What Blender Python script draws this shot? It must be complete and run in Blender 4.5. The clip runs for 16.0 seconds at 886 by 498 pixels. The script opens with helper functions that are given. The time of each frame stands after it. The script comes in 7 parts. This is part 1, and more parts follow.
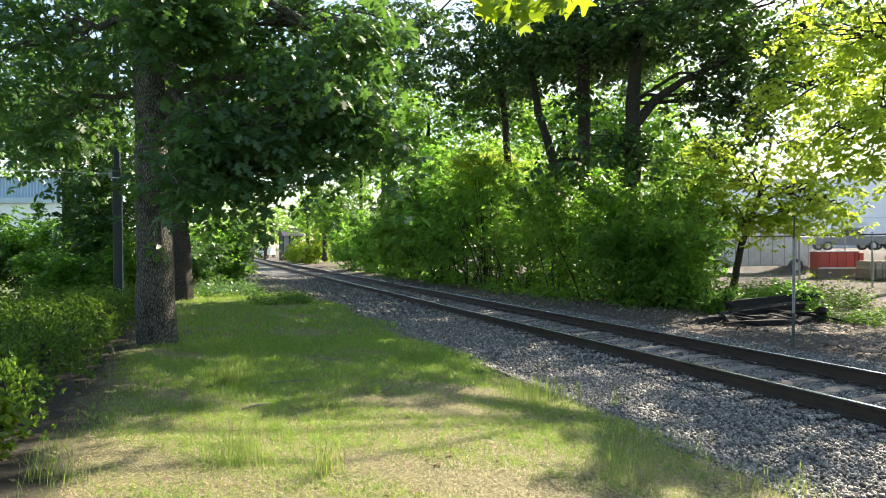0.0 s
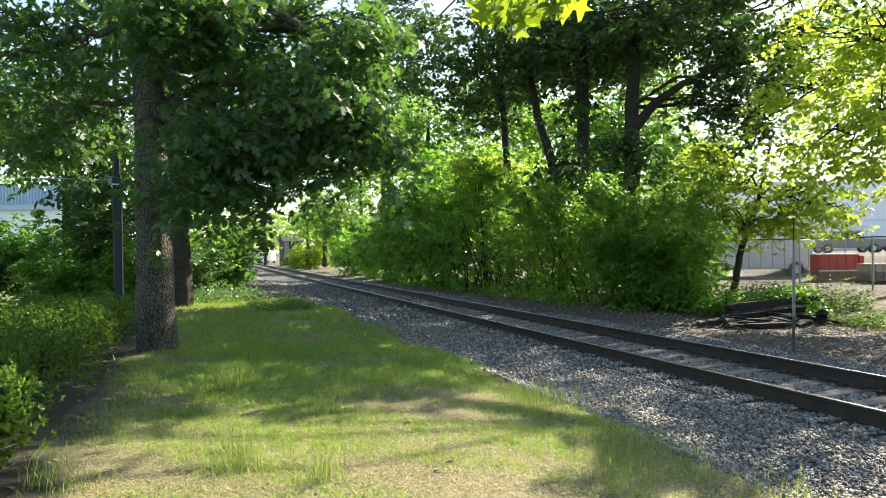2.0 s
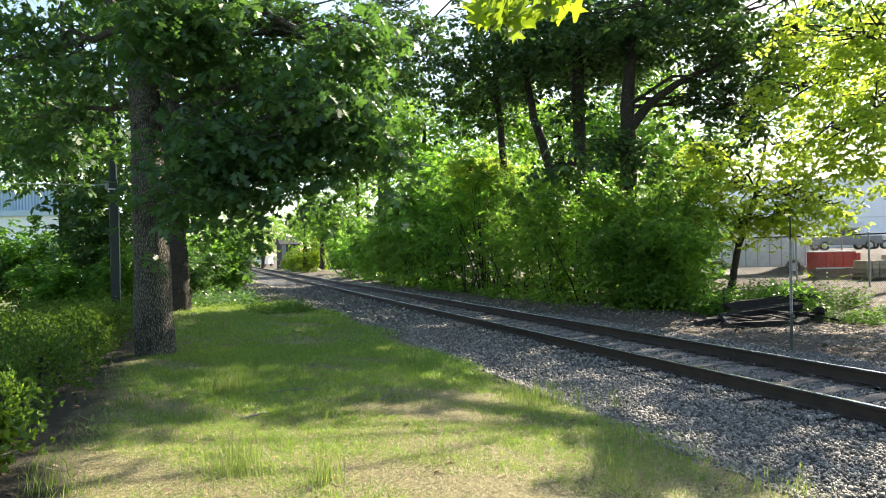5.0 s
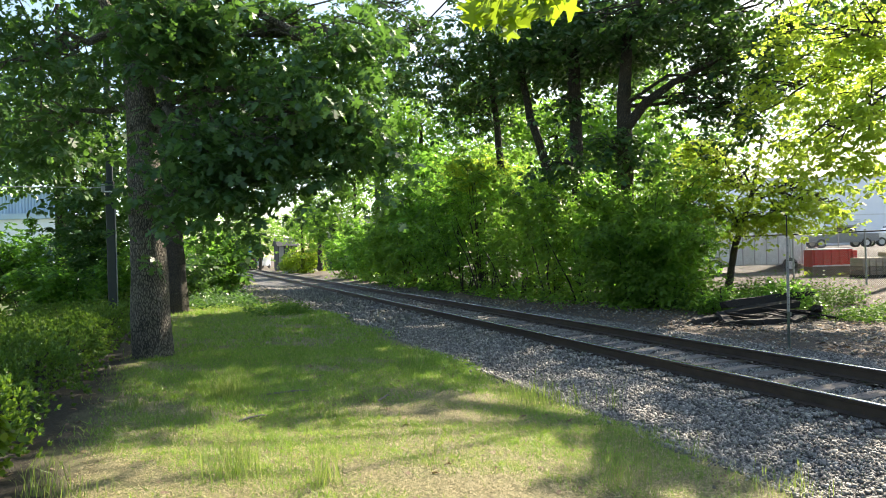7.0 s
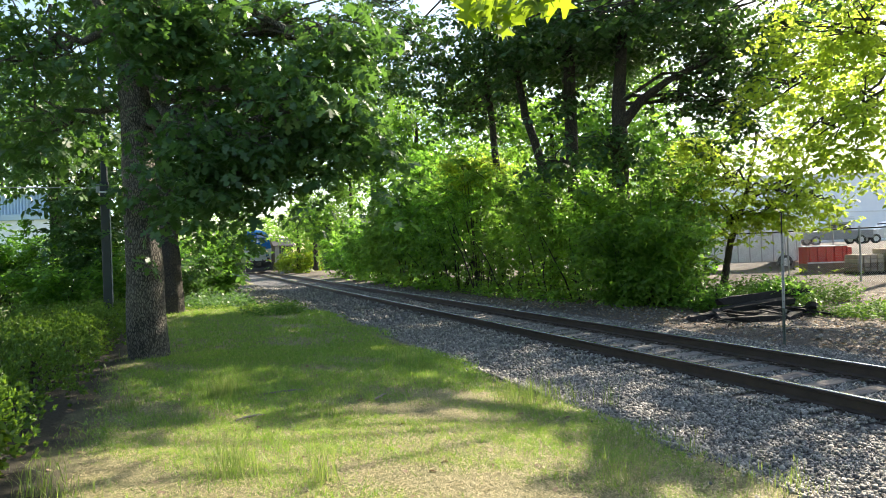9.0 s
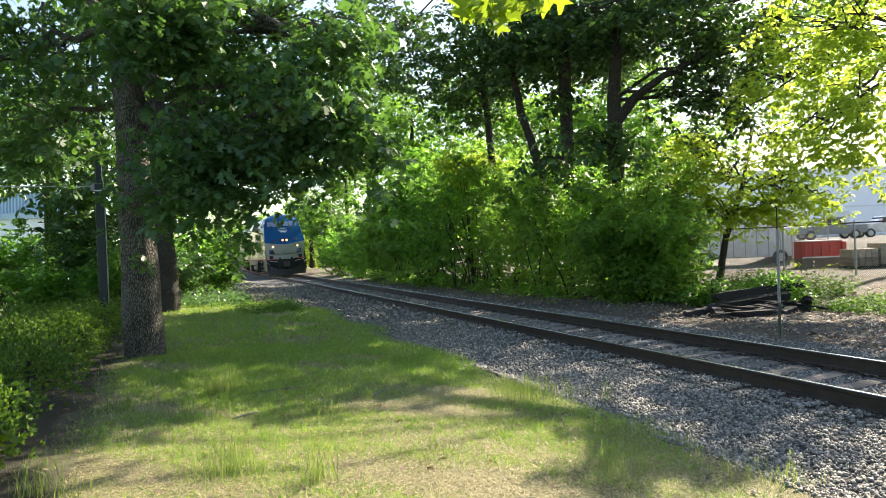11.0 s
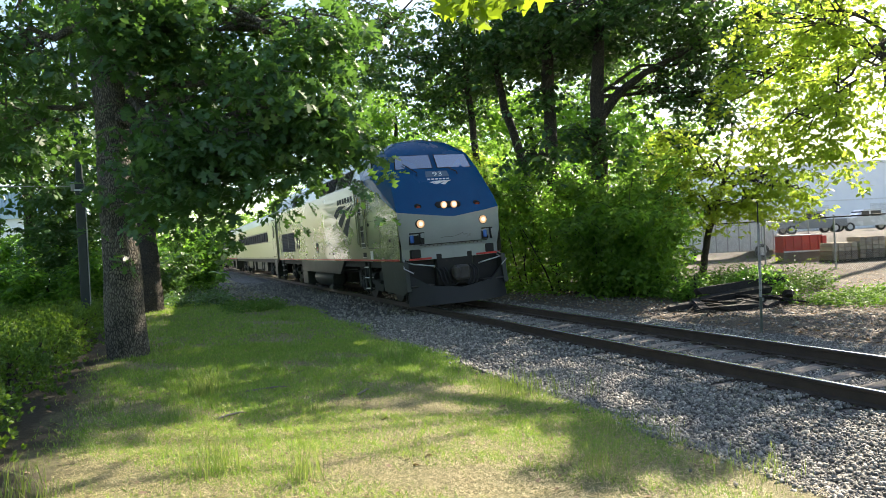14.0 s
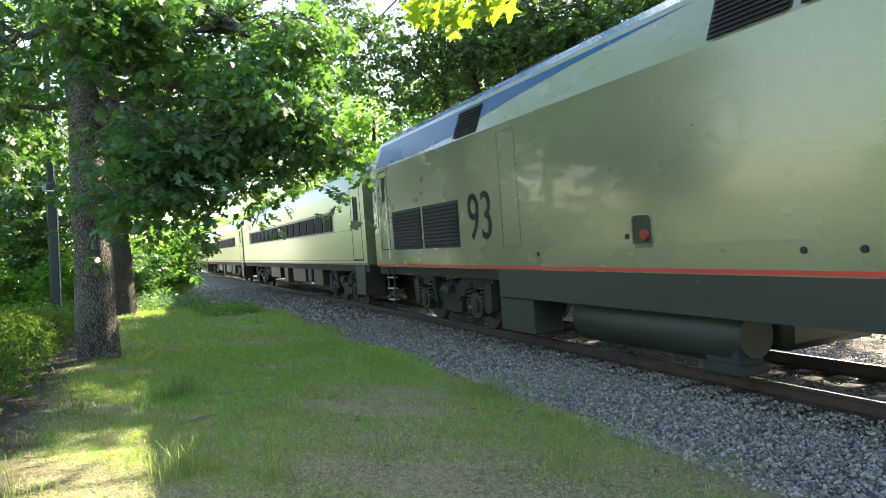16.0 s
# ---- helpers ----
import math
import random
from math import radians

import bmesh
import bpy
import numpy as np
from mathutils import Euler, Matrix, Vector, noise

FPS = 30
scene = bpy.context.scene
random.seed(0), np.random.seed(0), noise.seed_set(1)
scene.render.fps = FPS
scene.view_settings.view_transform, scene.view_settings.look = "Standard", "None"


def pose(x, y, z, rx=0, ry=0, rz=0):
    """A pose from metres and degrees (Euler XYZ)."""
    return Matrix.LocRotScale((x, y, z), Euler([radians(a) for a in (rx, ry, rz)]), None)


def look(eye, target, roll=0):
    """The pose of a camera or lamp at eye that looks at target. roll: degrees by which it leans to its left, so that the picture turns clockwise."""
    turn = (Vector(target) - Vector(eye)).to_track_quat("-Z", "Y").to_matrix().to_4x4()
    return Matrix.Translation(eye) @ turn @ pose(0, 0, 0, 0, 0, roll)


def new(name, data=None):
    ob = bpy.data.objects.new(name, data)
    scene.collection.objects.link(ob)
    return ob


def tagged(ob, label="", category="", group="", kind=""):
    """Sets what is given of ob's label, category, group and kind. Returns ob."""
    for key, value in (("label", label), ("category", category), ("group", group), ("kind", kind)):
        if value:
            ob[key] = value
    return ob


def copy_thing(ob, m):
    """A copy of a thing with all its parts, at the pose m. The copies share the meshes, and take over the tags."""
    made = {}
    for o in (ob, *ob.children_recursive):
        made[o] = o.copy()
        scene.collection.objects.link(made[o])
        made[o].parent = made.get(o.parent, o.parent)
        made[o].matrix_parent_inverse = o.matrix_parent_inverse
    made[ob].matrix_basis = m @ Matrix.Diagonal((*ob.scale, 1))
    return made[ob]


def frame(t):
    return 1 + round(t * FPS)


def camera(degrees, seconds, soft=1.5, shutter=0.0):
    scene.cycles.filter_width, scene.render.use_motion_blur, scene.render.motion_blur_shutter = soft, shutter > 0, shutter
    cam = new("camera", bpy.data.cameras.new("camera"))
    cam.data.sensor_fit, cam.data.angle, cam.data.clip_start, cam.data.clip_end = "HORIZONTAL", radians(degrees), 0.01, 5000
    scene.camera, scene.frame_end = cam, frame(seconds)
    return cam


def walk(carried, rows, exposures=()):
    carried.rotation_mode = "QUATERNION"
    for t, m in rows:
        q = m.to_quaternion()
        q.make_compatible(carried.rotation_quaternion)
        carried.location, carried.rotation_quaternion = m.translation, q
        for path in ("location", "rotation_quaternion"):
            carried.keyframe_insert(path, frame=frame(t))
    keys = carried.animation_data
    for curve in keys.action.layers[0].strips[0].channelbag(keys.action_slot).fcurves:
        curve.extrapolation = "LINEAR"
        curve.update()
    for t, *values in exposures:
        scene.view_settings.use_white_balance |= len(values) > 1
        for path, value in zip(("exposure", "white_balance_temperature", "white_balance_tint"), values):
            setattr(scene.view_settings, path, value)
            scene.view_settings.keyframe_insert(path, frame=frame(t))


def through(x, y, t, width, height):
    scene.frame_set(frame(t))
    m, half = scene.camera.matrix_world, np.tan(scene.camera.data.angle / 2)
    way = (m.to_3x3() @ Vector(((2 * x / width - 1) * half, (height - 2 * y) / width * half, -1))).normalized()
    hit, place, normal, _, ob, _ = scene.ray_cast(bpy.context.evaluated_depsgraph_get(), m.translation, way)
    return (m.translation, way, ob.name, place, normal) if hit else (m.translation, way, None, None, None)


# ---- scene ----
cam = camera(66.0, 16.0, soft=0.9)
PATH = [
    (0, (-0.003, 0.009, 1.702), (0.669, 1.893, 1.692), -0.4),
    (0.5, (0.001, 0.002, 1.702), (0.671, 1.886, 1.696), -0.5),
    (1, (0.003, 0.003, 1.703), (0.67, 1.888, 1.701), -0.5),
    (1.5, (0.006, -0.001, 1.705), (0.674, 1.884, 1.707), -0.6),
    (2, (0.008, 0.003, 1.703), (0.679, 1.887, 1.707), -0.7),
    (2.5, (0.003, 0.0, 1.701), (0.676, 1.884, 1.707), -0.9),
    (3, (0.002, -0.001, 1.701), (0.674, 1.883, 1.707), -0.9),
    (3.5, (0.0, -0.002, 1.702), (0.671, 1.882, 1.71), -1.0),
    (4, (-0.005, -0.004, 1.704), (0.668, 1.879, 1.711), -1.1),
    (6.5, (0.011, -0.003, 1.704), (0.695, 1.877, 1.714), -1.6),
    (7, (0.007, -0.004, 1.703), (0.692, 1.875, 1.712), -1.7),
    (7.5, (0.0, -0.008, 1.701), (0.687, 1.871, 1.707), -1.8),
    (8, (0.001, -0.003, 1.702), (0.69, 1.875, 1.708), -1.8),
    (8.5, (0.005, -0.005, 1.697), (0.697, 1.872, 1.704), -1.9),
    (9, (0.006, -0.005, 1.695), (0.702, 1.87, 1.701), -2.0),
    (11.5, (0.004, -0.002, 1.695), (0.713, 1.869, 1.689), -2.4),
    (12, (0.014, -0.004, 1.698), (0.726, 1.865, 1.69), -2.5),
    (12.5, (0.016, -0.003, 1.7), (0.735, 1.864, 1.689), -2.6),
    (13, (0.015, -0.002, 1.699), (0.741, 1.861, 1.686), -2.7),
    (13.5, (0.013, -0.007, 1.699), (0.748, 1.853, 1.684), -2.8),
    (14, (0.011, -0.013, 1.697), (0.757, 1.842, 1.683), -2.8),
    (14.5, (0.024, -0.018, 1.697), (0.781, 1.833, 1.685), -2.8),
    (15, (0.027, -0.039, 1.694), (0.792, 1.809, 1.683), -2.9),
    (15.5, (0.022, -0.069, 1.688), (0.797, 1.774, 1.679), -2.8),
    (16, (0.016, -0.103, 1.683), (0.823, 1.726, 1.681), -2.3),
]
LIGHT = [(0, 1.63, 7050, 12), (14.3, 1.63, 7050, 12), (15, 1.70, 7050, 12), (15.5, 2.58, 7150, 12), (16, 2.68, 7150, 12)]
walk(cam, [(t, look(eye, target, roll)) for t, eye, target, roll in PATH], LIGHT)

# ---------- light ----------
SUN_AZ, SUN_EL = math.atan2(1.0, 0.55), radians(34.2)
world = bpy.data.worlds.new("sky")
scene.world = world
world.use_nodes = True
wn = world.node_tree.nodes
sky = wn.new("ShaderNodeTexSky")
sky.sky_type, sky.sun_disc = "NISHITA", False
sky.sun_elevation, sky.sun_rotation = SUN_EL, SUN_AZ
sky.air_density, sky.dust_density = 1.0, 0.8
world.node_tree.links.new(sky.outputs[0], wn["Background"].inputs[0])
wn["Background"].inputs[1].default_value = 0.106
sun = new("sun", bpy.data.lights.new("sun", "SUN"))
sun.data.energy, sun.data.angle, sun.data.color = 5.0, radians(0.6), (1.0, 0.93, 0.80)
sun_way = Vector((math.sin(SUN_AZ) * math.cos(SUN_EL), math.cos(SUN_AZ) * math.cos(SUN_EL), math.sin(SUN_EL)))
sun.matrix_basis = look(sun_way * 60, (0, 0, 0))

# ---------- plan ----------
AHEAD, RIGHT = Vector((0.3356, 0.942, 0)), Vector((0.942, -0.3356, 0))
NEAR_RAIL, FAR_RAIL, CANT = 6.60, 8.085, 0.055
TRACK = (NEAR_RAIL + FAR_RAIL) / 2
BED = -0.19


def spot(r, a, z=0.0):
    """A place r metres right of and a metres ahead of the lawn's corner."""
    return RIGHT * r + AHEAD * a + Vector((0, 0, z))


def ground_z(x, y):
    """Height of the ground: lawn, ballast bed, dirt beyond and the raised yard."""
    def step(a, b, v):
        t = np.clip((v - a) / (b - a), 0, 1)
        return t * t * (3 - 2 * t)
    z = -0.12 + (BED - 0.01 + 0.12) * step(3.9, 4.5, x)
    z = z + 0.10 * step(9.3, 11.0, x) + 0.05 * step(14, 22, x) + 1.15 * step(31, 36, x)
    z = z - 0.10 * step(-1.4, -5, x)
    return z + 0.03 * np.sin(x * 0.9 + 1.3) * np.sin(y * 0.55) * (x < 4) + 0.02 * np.sin(x * 2.1) * np.sin(y * 1.7) * (x > 10)


# ---------- mesh tools ----------
class Shape:
    """Vertices, faces and material slots that become one mesh."""

    def __init__(self):
        self.v, self.f, self.m, self.slot = [], [], [], 0

    def add(self, verts, faces):
        n = len(self.v)
        self.v.extend(tuple(p) for p in verts)
        for fc in faces:
            self.f.append([i + n for i in fc])
            self.m.append(self.slot)
        return self

    def box(self, x0, x1, y0, y1, z0, z1, b=0.0):
        if b <= 0:
            p = [(x, y, z) for z in (z0, z1) for x, y in ((x0, y0), (x1, y0), (x1, y1), (x0, y1))]
            return self.add(p, [(3, 2, 1, 0), (4, 5, 6, 7), (0, 1, 5, 4), (1, 2, 6, 5), (2, 3, 7, 6), (3, 0, 4, 7)])
        bm = bmesh.new()
        for x, sx in ((x0, 1), (x1, -1)):
            for y, sy in ((y0, 1), (y1, -1)):
                for z, sz in ((z0, 1), (z1, -1)):
                    bm.verts.new((x, y + sy * b, z + sz * b))
                    bm.verts.new((x + sx * b, y, z + sz * b))
                    bm.verts.new((x + sx * b, y + sy * b, z))
        bmesh.ops.convex_hull(bm, input=bm.verts)
        return self.take(bm)

    def take(self, bm):
        bm.verts.index_update()
        self.add([v.co for v in bm.verts], [[v.index for v in fc.verts] for fc in bm.faces])
        bm.free()
        return self

    def tube(self, pts, radii, n=8, caps=True):
        pts = [Vector(p) for p in pts]
        if not hasattr(radii, "__len__"):
            radii = [radii] * len(pts)
        base = len(self.v)
        side = None
        for i, p in enumerate(pts):
            d = (pts[min(i + 1, len(pts) - 1)] - pts[max(i - 1, 0)]).normalized()
            if side is None:
                side = d.cross((0, 0, 1)) if abs(d.z) < 0.95 else d.cross((0, 1, 0))
            side = (side - d * side.dot(d)).normalized()
            up = d.cross(side)
            for k in range(n):
                a = 2 * math.pi * k / n
                self.v.append(tuple(p + (side * math.cos(a) + up * math.sin(a)) * radii[i]))
        for i in range(len(pts) - 1):
            for k in range(n):
                a, b = base + i * n + k, base + i * n + (k + 1) % n
                self.f.append([a, b, b + n, a + n])
                self.m.append(self.slot)
        if caps:
            e = base + (len(pts) - 1) * n
            self.f.append([base + k for k in reversed(range(n))])
            self.f.append([e + k for k in range(n)])
            self.m.extend([self.slot] * 2)
        return self

    def prism(self, poly, axis, lo, hi):
        """A flat outline pushed from lo to hi along an axis ('x', 'y' or 'z')."""
        def put(p, t):
            return {"x": (t, p[0], p[1]), "y": (p[0], t, p[1]), "z": (p[0], p[1], t)}[axis]
        n = len(poly)
        v = [put(p, lo) for p in poly] + [put(p, hi) for p in poly]
        return self.add(v, [list(range(n))[::-1], list(range(n, 2 * n))] + [[i, (i + 1) % n, n + (i + 1) % n, n + i] for i in range(n)])

    def ball(self, c, r, n=8, m=5):
        v = [(c[0], c[1], c[2] + r[2])]
        for i in range(1, m):
            a = math.pi * i / m
            v += [(c[0] + r[0] * math.sin(a) * math.cos(2 * math.pi * k / n), c[1] + r[1] * math.sin(a) * math.sin(2 * math.pi * k / n), c[2] + r[2] * math.cos(a)) for k in range(n)]
        v.append((c[0], c[1], c[2] - r[2]))
        f = [[0, 1 + k, 1 + (k + 1) % n] for k in range(n)]
        for i in range(m - 2):
            f += [[1 + i * n + k, 1 + (i + 1) * n + k, 1 + (i + 1) * n + (k + 1) % n, 1 + i * n + (k + 1) % n] for k in range(n)]
        f += [[len(v) - 1, 1 + (m - 2) * n + (k + 1) % n, 1 + (m - 2) * n + k] for k in range(n)]
        return self.add(v, f)

    def mesh(self, name, mats, smooth=False):
        me = bpy.data.meshes.new(name)
        me.from_pydata(self.v, [], self.f)
        for mt in mats if isinstance(mats, (list, tuple)) else [mats]:
            me.materials.append(mt)
        me.polygons.foreach_set("material_index", self.m)
        bm = bmesh.new()
        bm.from_mesh(me)
        bmesh.ops.recalc_face_normals(bm, faces=bm.faces)
        bm.to_mesh(me)
        bm.free()
        if smooth:
            me.polygons.foreach_set("use_smooth", [True] * len(me.polygons))
            me.set_sharp_from_angle(angle=radians(smooth if smooth > 1 else 40))
        return me


def part(name, shape, material, parent=None, label="", smooth=False):
    ob = new(name, shape.mesh(name, material, smooth) if isinstance(shape, Shape) else shape)
    ob.parent = parent
    if label:
        tagged(ob, label)
    return ob


def thing(name, m, label, category, group="", kind=""):
    ob = new(name)
    ob.matrix_basis = m
    return tagged(ob, label, category, group, kind)


def array_mesh(name, verts, size, material, smooth=False):
    """A mesh of separate polygons, each of the same number of corners, from an array (n, size, 3)."""
    n = len(verts)
    me = bpy.data.meshes.new(name)
    me.vertices.add(n * size)
    me.vertices.foreach_set("co", np.ascontiguousarray(verts, dtype=np.float32).ravel())
    me.loops.add(n * size)
    me.loops.foreach_set("vertex_index", np.arange(n * size, dtype=np.int32))
    me.polygons.add(n)
    me.polygons.foreach_set("loop_start", np.arange(n, dtype=np.int32) * size)
    me.polygons.foreach_set("loop_total", np.full(n, size, dtype=np.int32))
    me.update(calc_edges=True)
    me.materials.append(material)
    return me


def soup_mesh(name, verts, faces, material, smooth=False):
    """One mesh of n copies of a small solid: verts (n, k, 3), faces (j, c) shared."""
    n, k = verts.shape[:2]
    faces = np.asarray(faces)
    idx = (faces[None] + (np.arange(n) * k)[:, None, None]).reshape(-1, faces.shape[1])
    me = bpy.data.meshes.new(name)
    me.vertices.add(n * k)
    me.vertices.foreach_set("co", np.ascontiguousarray(verts, dtype=np.float32).ravel())
    me.loops.add(idx.size)
    me.loops.foreach_set("vertex_index", idx.astype(np.int32).ravel())
    me.polygons.add(len(idx))
    me.polygons.foreach_set("loop_start", np.arange(len(idx), dtype=np.int32) * faces.shape[1])
    me.polygons.foreach_set("loop_total", np.full(len(idx), faces.shape[1], dtype=np.int32))
    me.update(calc_edges=True)
    me.materials.append(material)
    if smooth:
        me.polygons.foreach_set("use_smooth", [True] * len(me.polygons))
    return me


# ---------- materials ----------
def nodes_of(name):
    mt = bpy.data.materials.new(name)
    mt.use_nodes = True
    nt = mt.node_tree
    return mt, nt, nt.nodes["Principled BSDF"]


def link(nt, a, b):
    nt.links.new(a, b)


def noise_tex(nt, scale, detail=4.0, rough=0.55, coord=None, stretch=None):
    tx = nt.nodes.new("ShaderNodeTexNoise")
    tx.inputs["Scale"].default_value, tx.inputs["Detail"].default_value, tx.inputs["Roughness"].default_value = scale, detail, rough
    if coord is None:
        coord = nt.nodes.new("ShaderNodeTexCoord").outputs["Object"]
    if stretch:
        mp = nt.nodes.new("ShaderNodeMapping")
        mp.inputs["Scale"].default_value = stretch
        link(nt, coord, mp.inputs[0])
        coord = mp.outputs[0]
    link(nt, coord, tx.inputs["Vector"])
    return tx.outputs["Fac"]


def ramp(nt, fac, stops):
    rp = nt.nodes.new("ShaderNodeValToRGB")
    el = rp.color_ramp.elements
    while len(el) < len(stops):
        el.new(0.5)
    for e, (p, c) in zip(el, stops):
        e.position, e.color = p, (*c, 1)
    link(nt, fac, rp.inputs[0])
    return rp.outputs[0]


def mix(nt, fac, a, b, mode="MIX"):
    mx = nt.nodes.new("ShaderNodeMix")
    mx.data_type, mx.blend_type = "RGBA", mode
    for sock, v in ((mx.inputs[0], fac), (mx.inputs[6], a), (mx.inputs[7], b)):
        if hasattr(v, "node"):
            link(nt, v, sock)
        else:
            sock.default_value = v if isinstance(v, (int, float)) else (*v, 1)
    return mx.outputs[2]


def bump(nt, bs, fac, strength=0.3, dist=0.01):
    bp = nt.nodes.new("ShaderNodeBump")
    bp.inputs["Strength"].default_value, bp.inputs["Distance"].default_value = strength, dist
    link(nt, fac, bp.inputs["Height"])
    link(nt, bp.outputs[0], bs.inputs["Normal"])


def surface(name, dark, light, scale=6.0, fine=60.0, rough=0.7, metal=0.0, bump_by=0.2, dist=0.005, stretch=None, spots=None, vary=0.0, coat=0.0):
    """A surface with broad and fine variation of colour and relief; spots: (colour, amount) of dirt or rust."""
    mt, nt, bs = nodes_of(name)
    broad, grain = noise_tex(nt, scale, stretch=stretch), noise_tex(nt, fine, 3.0, 0.6, stretch=stretch)
    col = ramp(nt, broad, [(0.3, dark), (0.7, light)])
    col = mix(nt, 0.35, col, ramp(nt, grain, [(0.3, dark), (0.7, light)]))
    if spots:
        sp = ramp(nt, noise_tex(nt, scale * 2.3, 6.0, 0.65), [(0.72 - spots[1], (0, 0, 0)), (0.80 - spots[1] * 0.7, (1, 1, 1))])
        col = mix(nt, sp, col, spots[0])
    if vary:
        oi = nt.nodes.new("ShaderNodeObjectInfo")
        hv = nt.nodes.new("ShaderNodeHueSaturation")
        mr = nt.nodes.new("ShaderNodeMapRange")
        mr.inputs[3].default_value, mr.inputs[4].default_value = 1 - vary, 1 + vary
        link(nt, oi.outputs["Random"], mr.inputs[0])
        link(nt, mr.outputs[0], hv.inputs["Value"])
        link(nt, col, hv.inputs["Color"])
        col = hv.outputs[0]
    link(nt, col, bs.inputs["Base Color"])
    bs.inputs["Roughness"].default_value, bs.inputs["Metallic"].default_value = rough, metal
    bs.inputs["Coat Weight"].default_value = coat
    rr = nt.nodes.new("ShaderNodeMapRange")
    rr.inputs[3].default_value, rr.inputs[4].default_value = max(0.03, rough - 0.1), min(1, rough + 0.12)
    link(nt, broad, rr.inputs[0])
    link(nt, rr.outputs[0], bs.inputs["Roughness"])
    if bump_by:
        bump(nt, bs, grain, bump_by, dist)
    return mt


def leaf_material(name, stops, through=0.45, rough=0.5, tint=(0.5, 0.75, 0.06), patch=0.0):
    """Leaves that let light through; each leaf has its own green."""
    mt, nt, bs = nodes_of(name)
    geo = nt.nodes.new("ShaderNodeNewGeometry")
    col = ramp(nt, geo.outputs["Random Per Island"], stops)
    col = mix(nt, 0.35, col, ramp(nt, noise_tex(nt, 0.6), stops))
    if patch:
        tight = [(0.34 + 0.32 * p, c) for p, c in stops]
        col = mix(nt, patch, col, ramp(nt, noise_tex(nt, 13, 6, 0.75), tight))
    link(nt, col, bs.inputs["Base Color"])
    bs.inputs["Roughness"].default_value = rough
    bs.inputs["Specular IOR Level"].default_value = 0.5
    tl = nt.nodes.new("ShaderNodeBsdfTranslucent")
    link(nt, mix(nt, 0.55, mix(nt, 1.0, col, (2.6, 2.6, 1.6), "MULTIPLY"), tint), tl.inputs[0])
    ms = nt.nodes.new("ShaderNodeMixShader")
    ms.inputs[0].default_value = through
    link(nt, bs.outputs[0], ms.inputs[1])
    link(nt, tl.outputs[0], ms.inputs[2])
    link(nt, ms.outputs[0], nt.nodes["Material Output"].inputs[0])
    return mt


OAK_LEAF = leaf_material("oak_leaf", [(0.1, (0.024, 0.066, 0.022)), (0.5, (0.044, 0.106, 0.035)), (0.9, (0.076, 0.152, 0.047))], 0.34, 0.42, (0.19, 0.39, 0.05))
# lighter copy of the oak leaf, with sunlight put into its green
SPRAY_LEAF = leaf_material("sunlit_oak_leaf", [(0.1, (0.05, 0.11, 0.015)), (0.5, (0.10, 0.18, 0.02)), (0.9, (0.18, 0.25, 0.03))], 0.55, 0.35, (0.36, 0.46, 0.02))
MAPLE_LEAF = leaf_material("maple_leaf", [(0.1, (0.022, 0.062, 0.026)), (0.5, (0.034, 0.086, 0.034)), (0.9, (0.055, 0.125, 0.042))], 0.27, 0.42, (0.17, 0.34, 0.035))
LOCUST_LEAF = leaf_material("locust_leaf", [(0.1, (0.10, 0.17, 0.025)), (0.5, (0.16, 0.22, 0.035)), (0.9, (0.21, 0.28, 0.05))], 0.68, 0.5, (0.62, 0.78, 0.10))
BUSH_LEAF = leaf_material("bush_leaf", [(0.1, (0.016, 0.055, 0.016)), (0.5, (0.05, 0.13, 0.03)), (0.9, (0.19, 0.31, 0.055))], 0.57, 0.36, (0.37, 0.74, 0.08))
WOOD_LEAF = leaf_material("woodland_leaf", [(0.1, (0.05, 0.12, 0.02)), (0.5, (0.08, 0.17, 0.03)), (0.9, (0.14, 0.23, 0.04))], 0.54, 0.5, (0.37, 0.66, 0.08))
YEW_LEAF = leaf_material("yew_leaf", [(0.05, (0.018, 0.055, 0.010)), (0.5, (0.055, 0.13, 0.02)), (0.95, (0.15, 0.23, 0.034))], 0.34, 0.5, (0.26, 0.42, 0.035))
GRASS_LEAF = leaf_material("grass_blade", [(0.0, (0.035, 0.10, 0.016)), (0.4, (0.105, 0.235, 0.034)), (0.72, (0.25, 0.37, 0.07)), (0.93, (0.60, 0.53, 0.25))], 0.36, 0.5, (0.36, 0.50, 0.06), 0.6)
TALL_GRASS = leaf_material("tall_grass", [(0.1, (0.07, 0.14, 0.03)), (0.6, (0.13, 0.20, 0.05)), (0.95, (0.38, 0.36, 0.18))], 0.38, 0.5, (0.36, 0.45, 0.09))


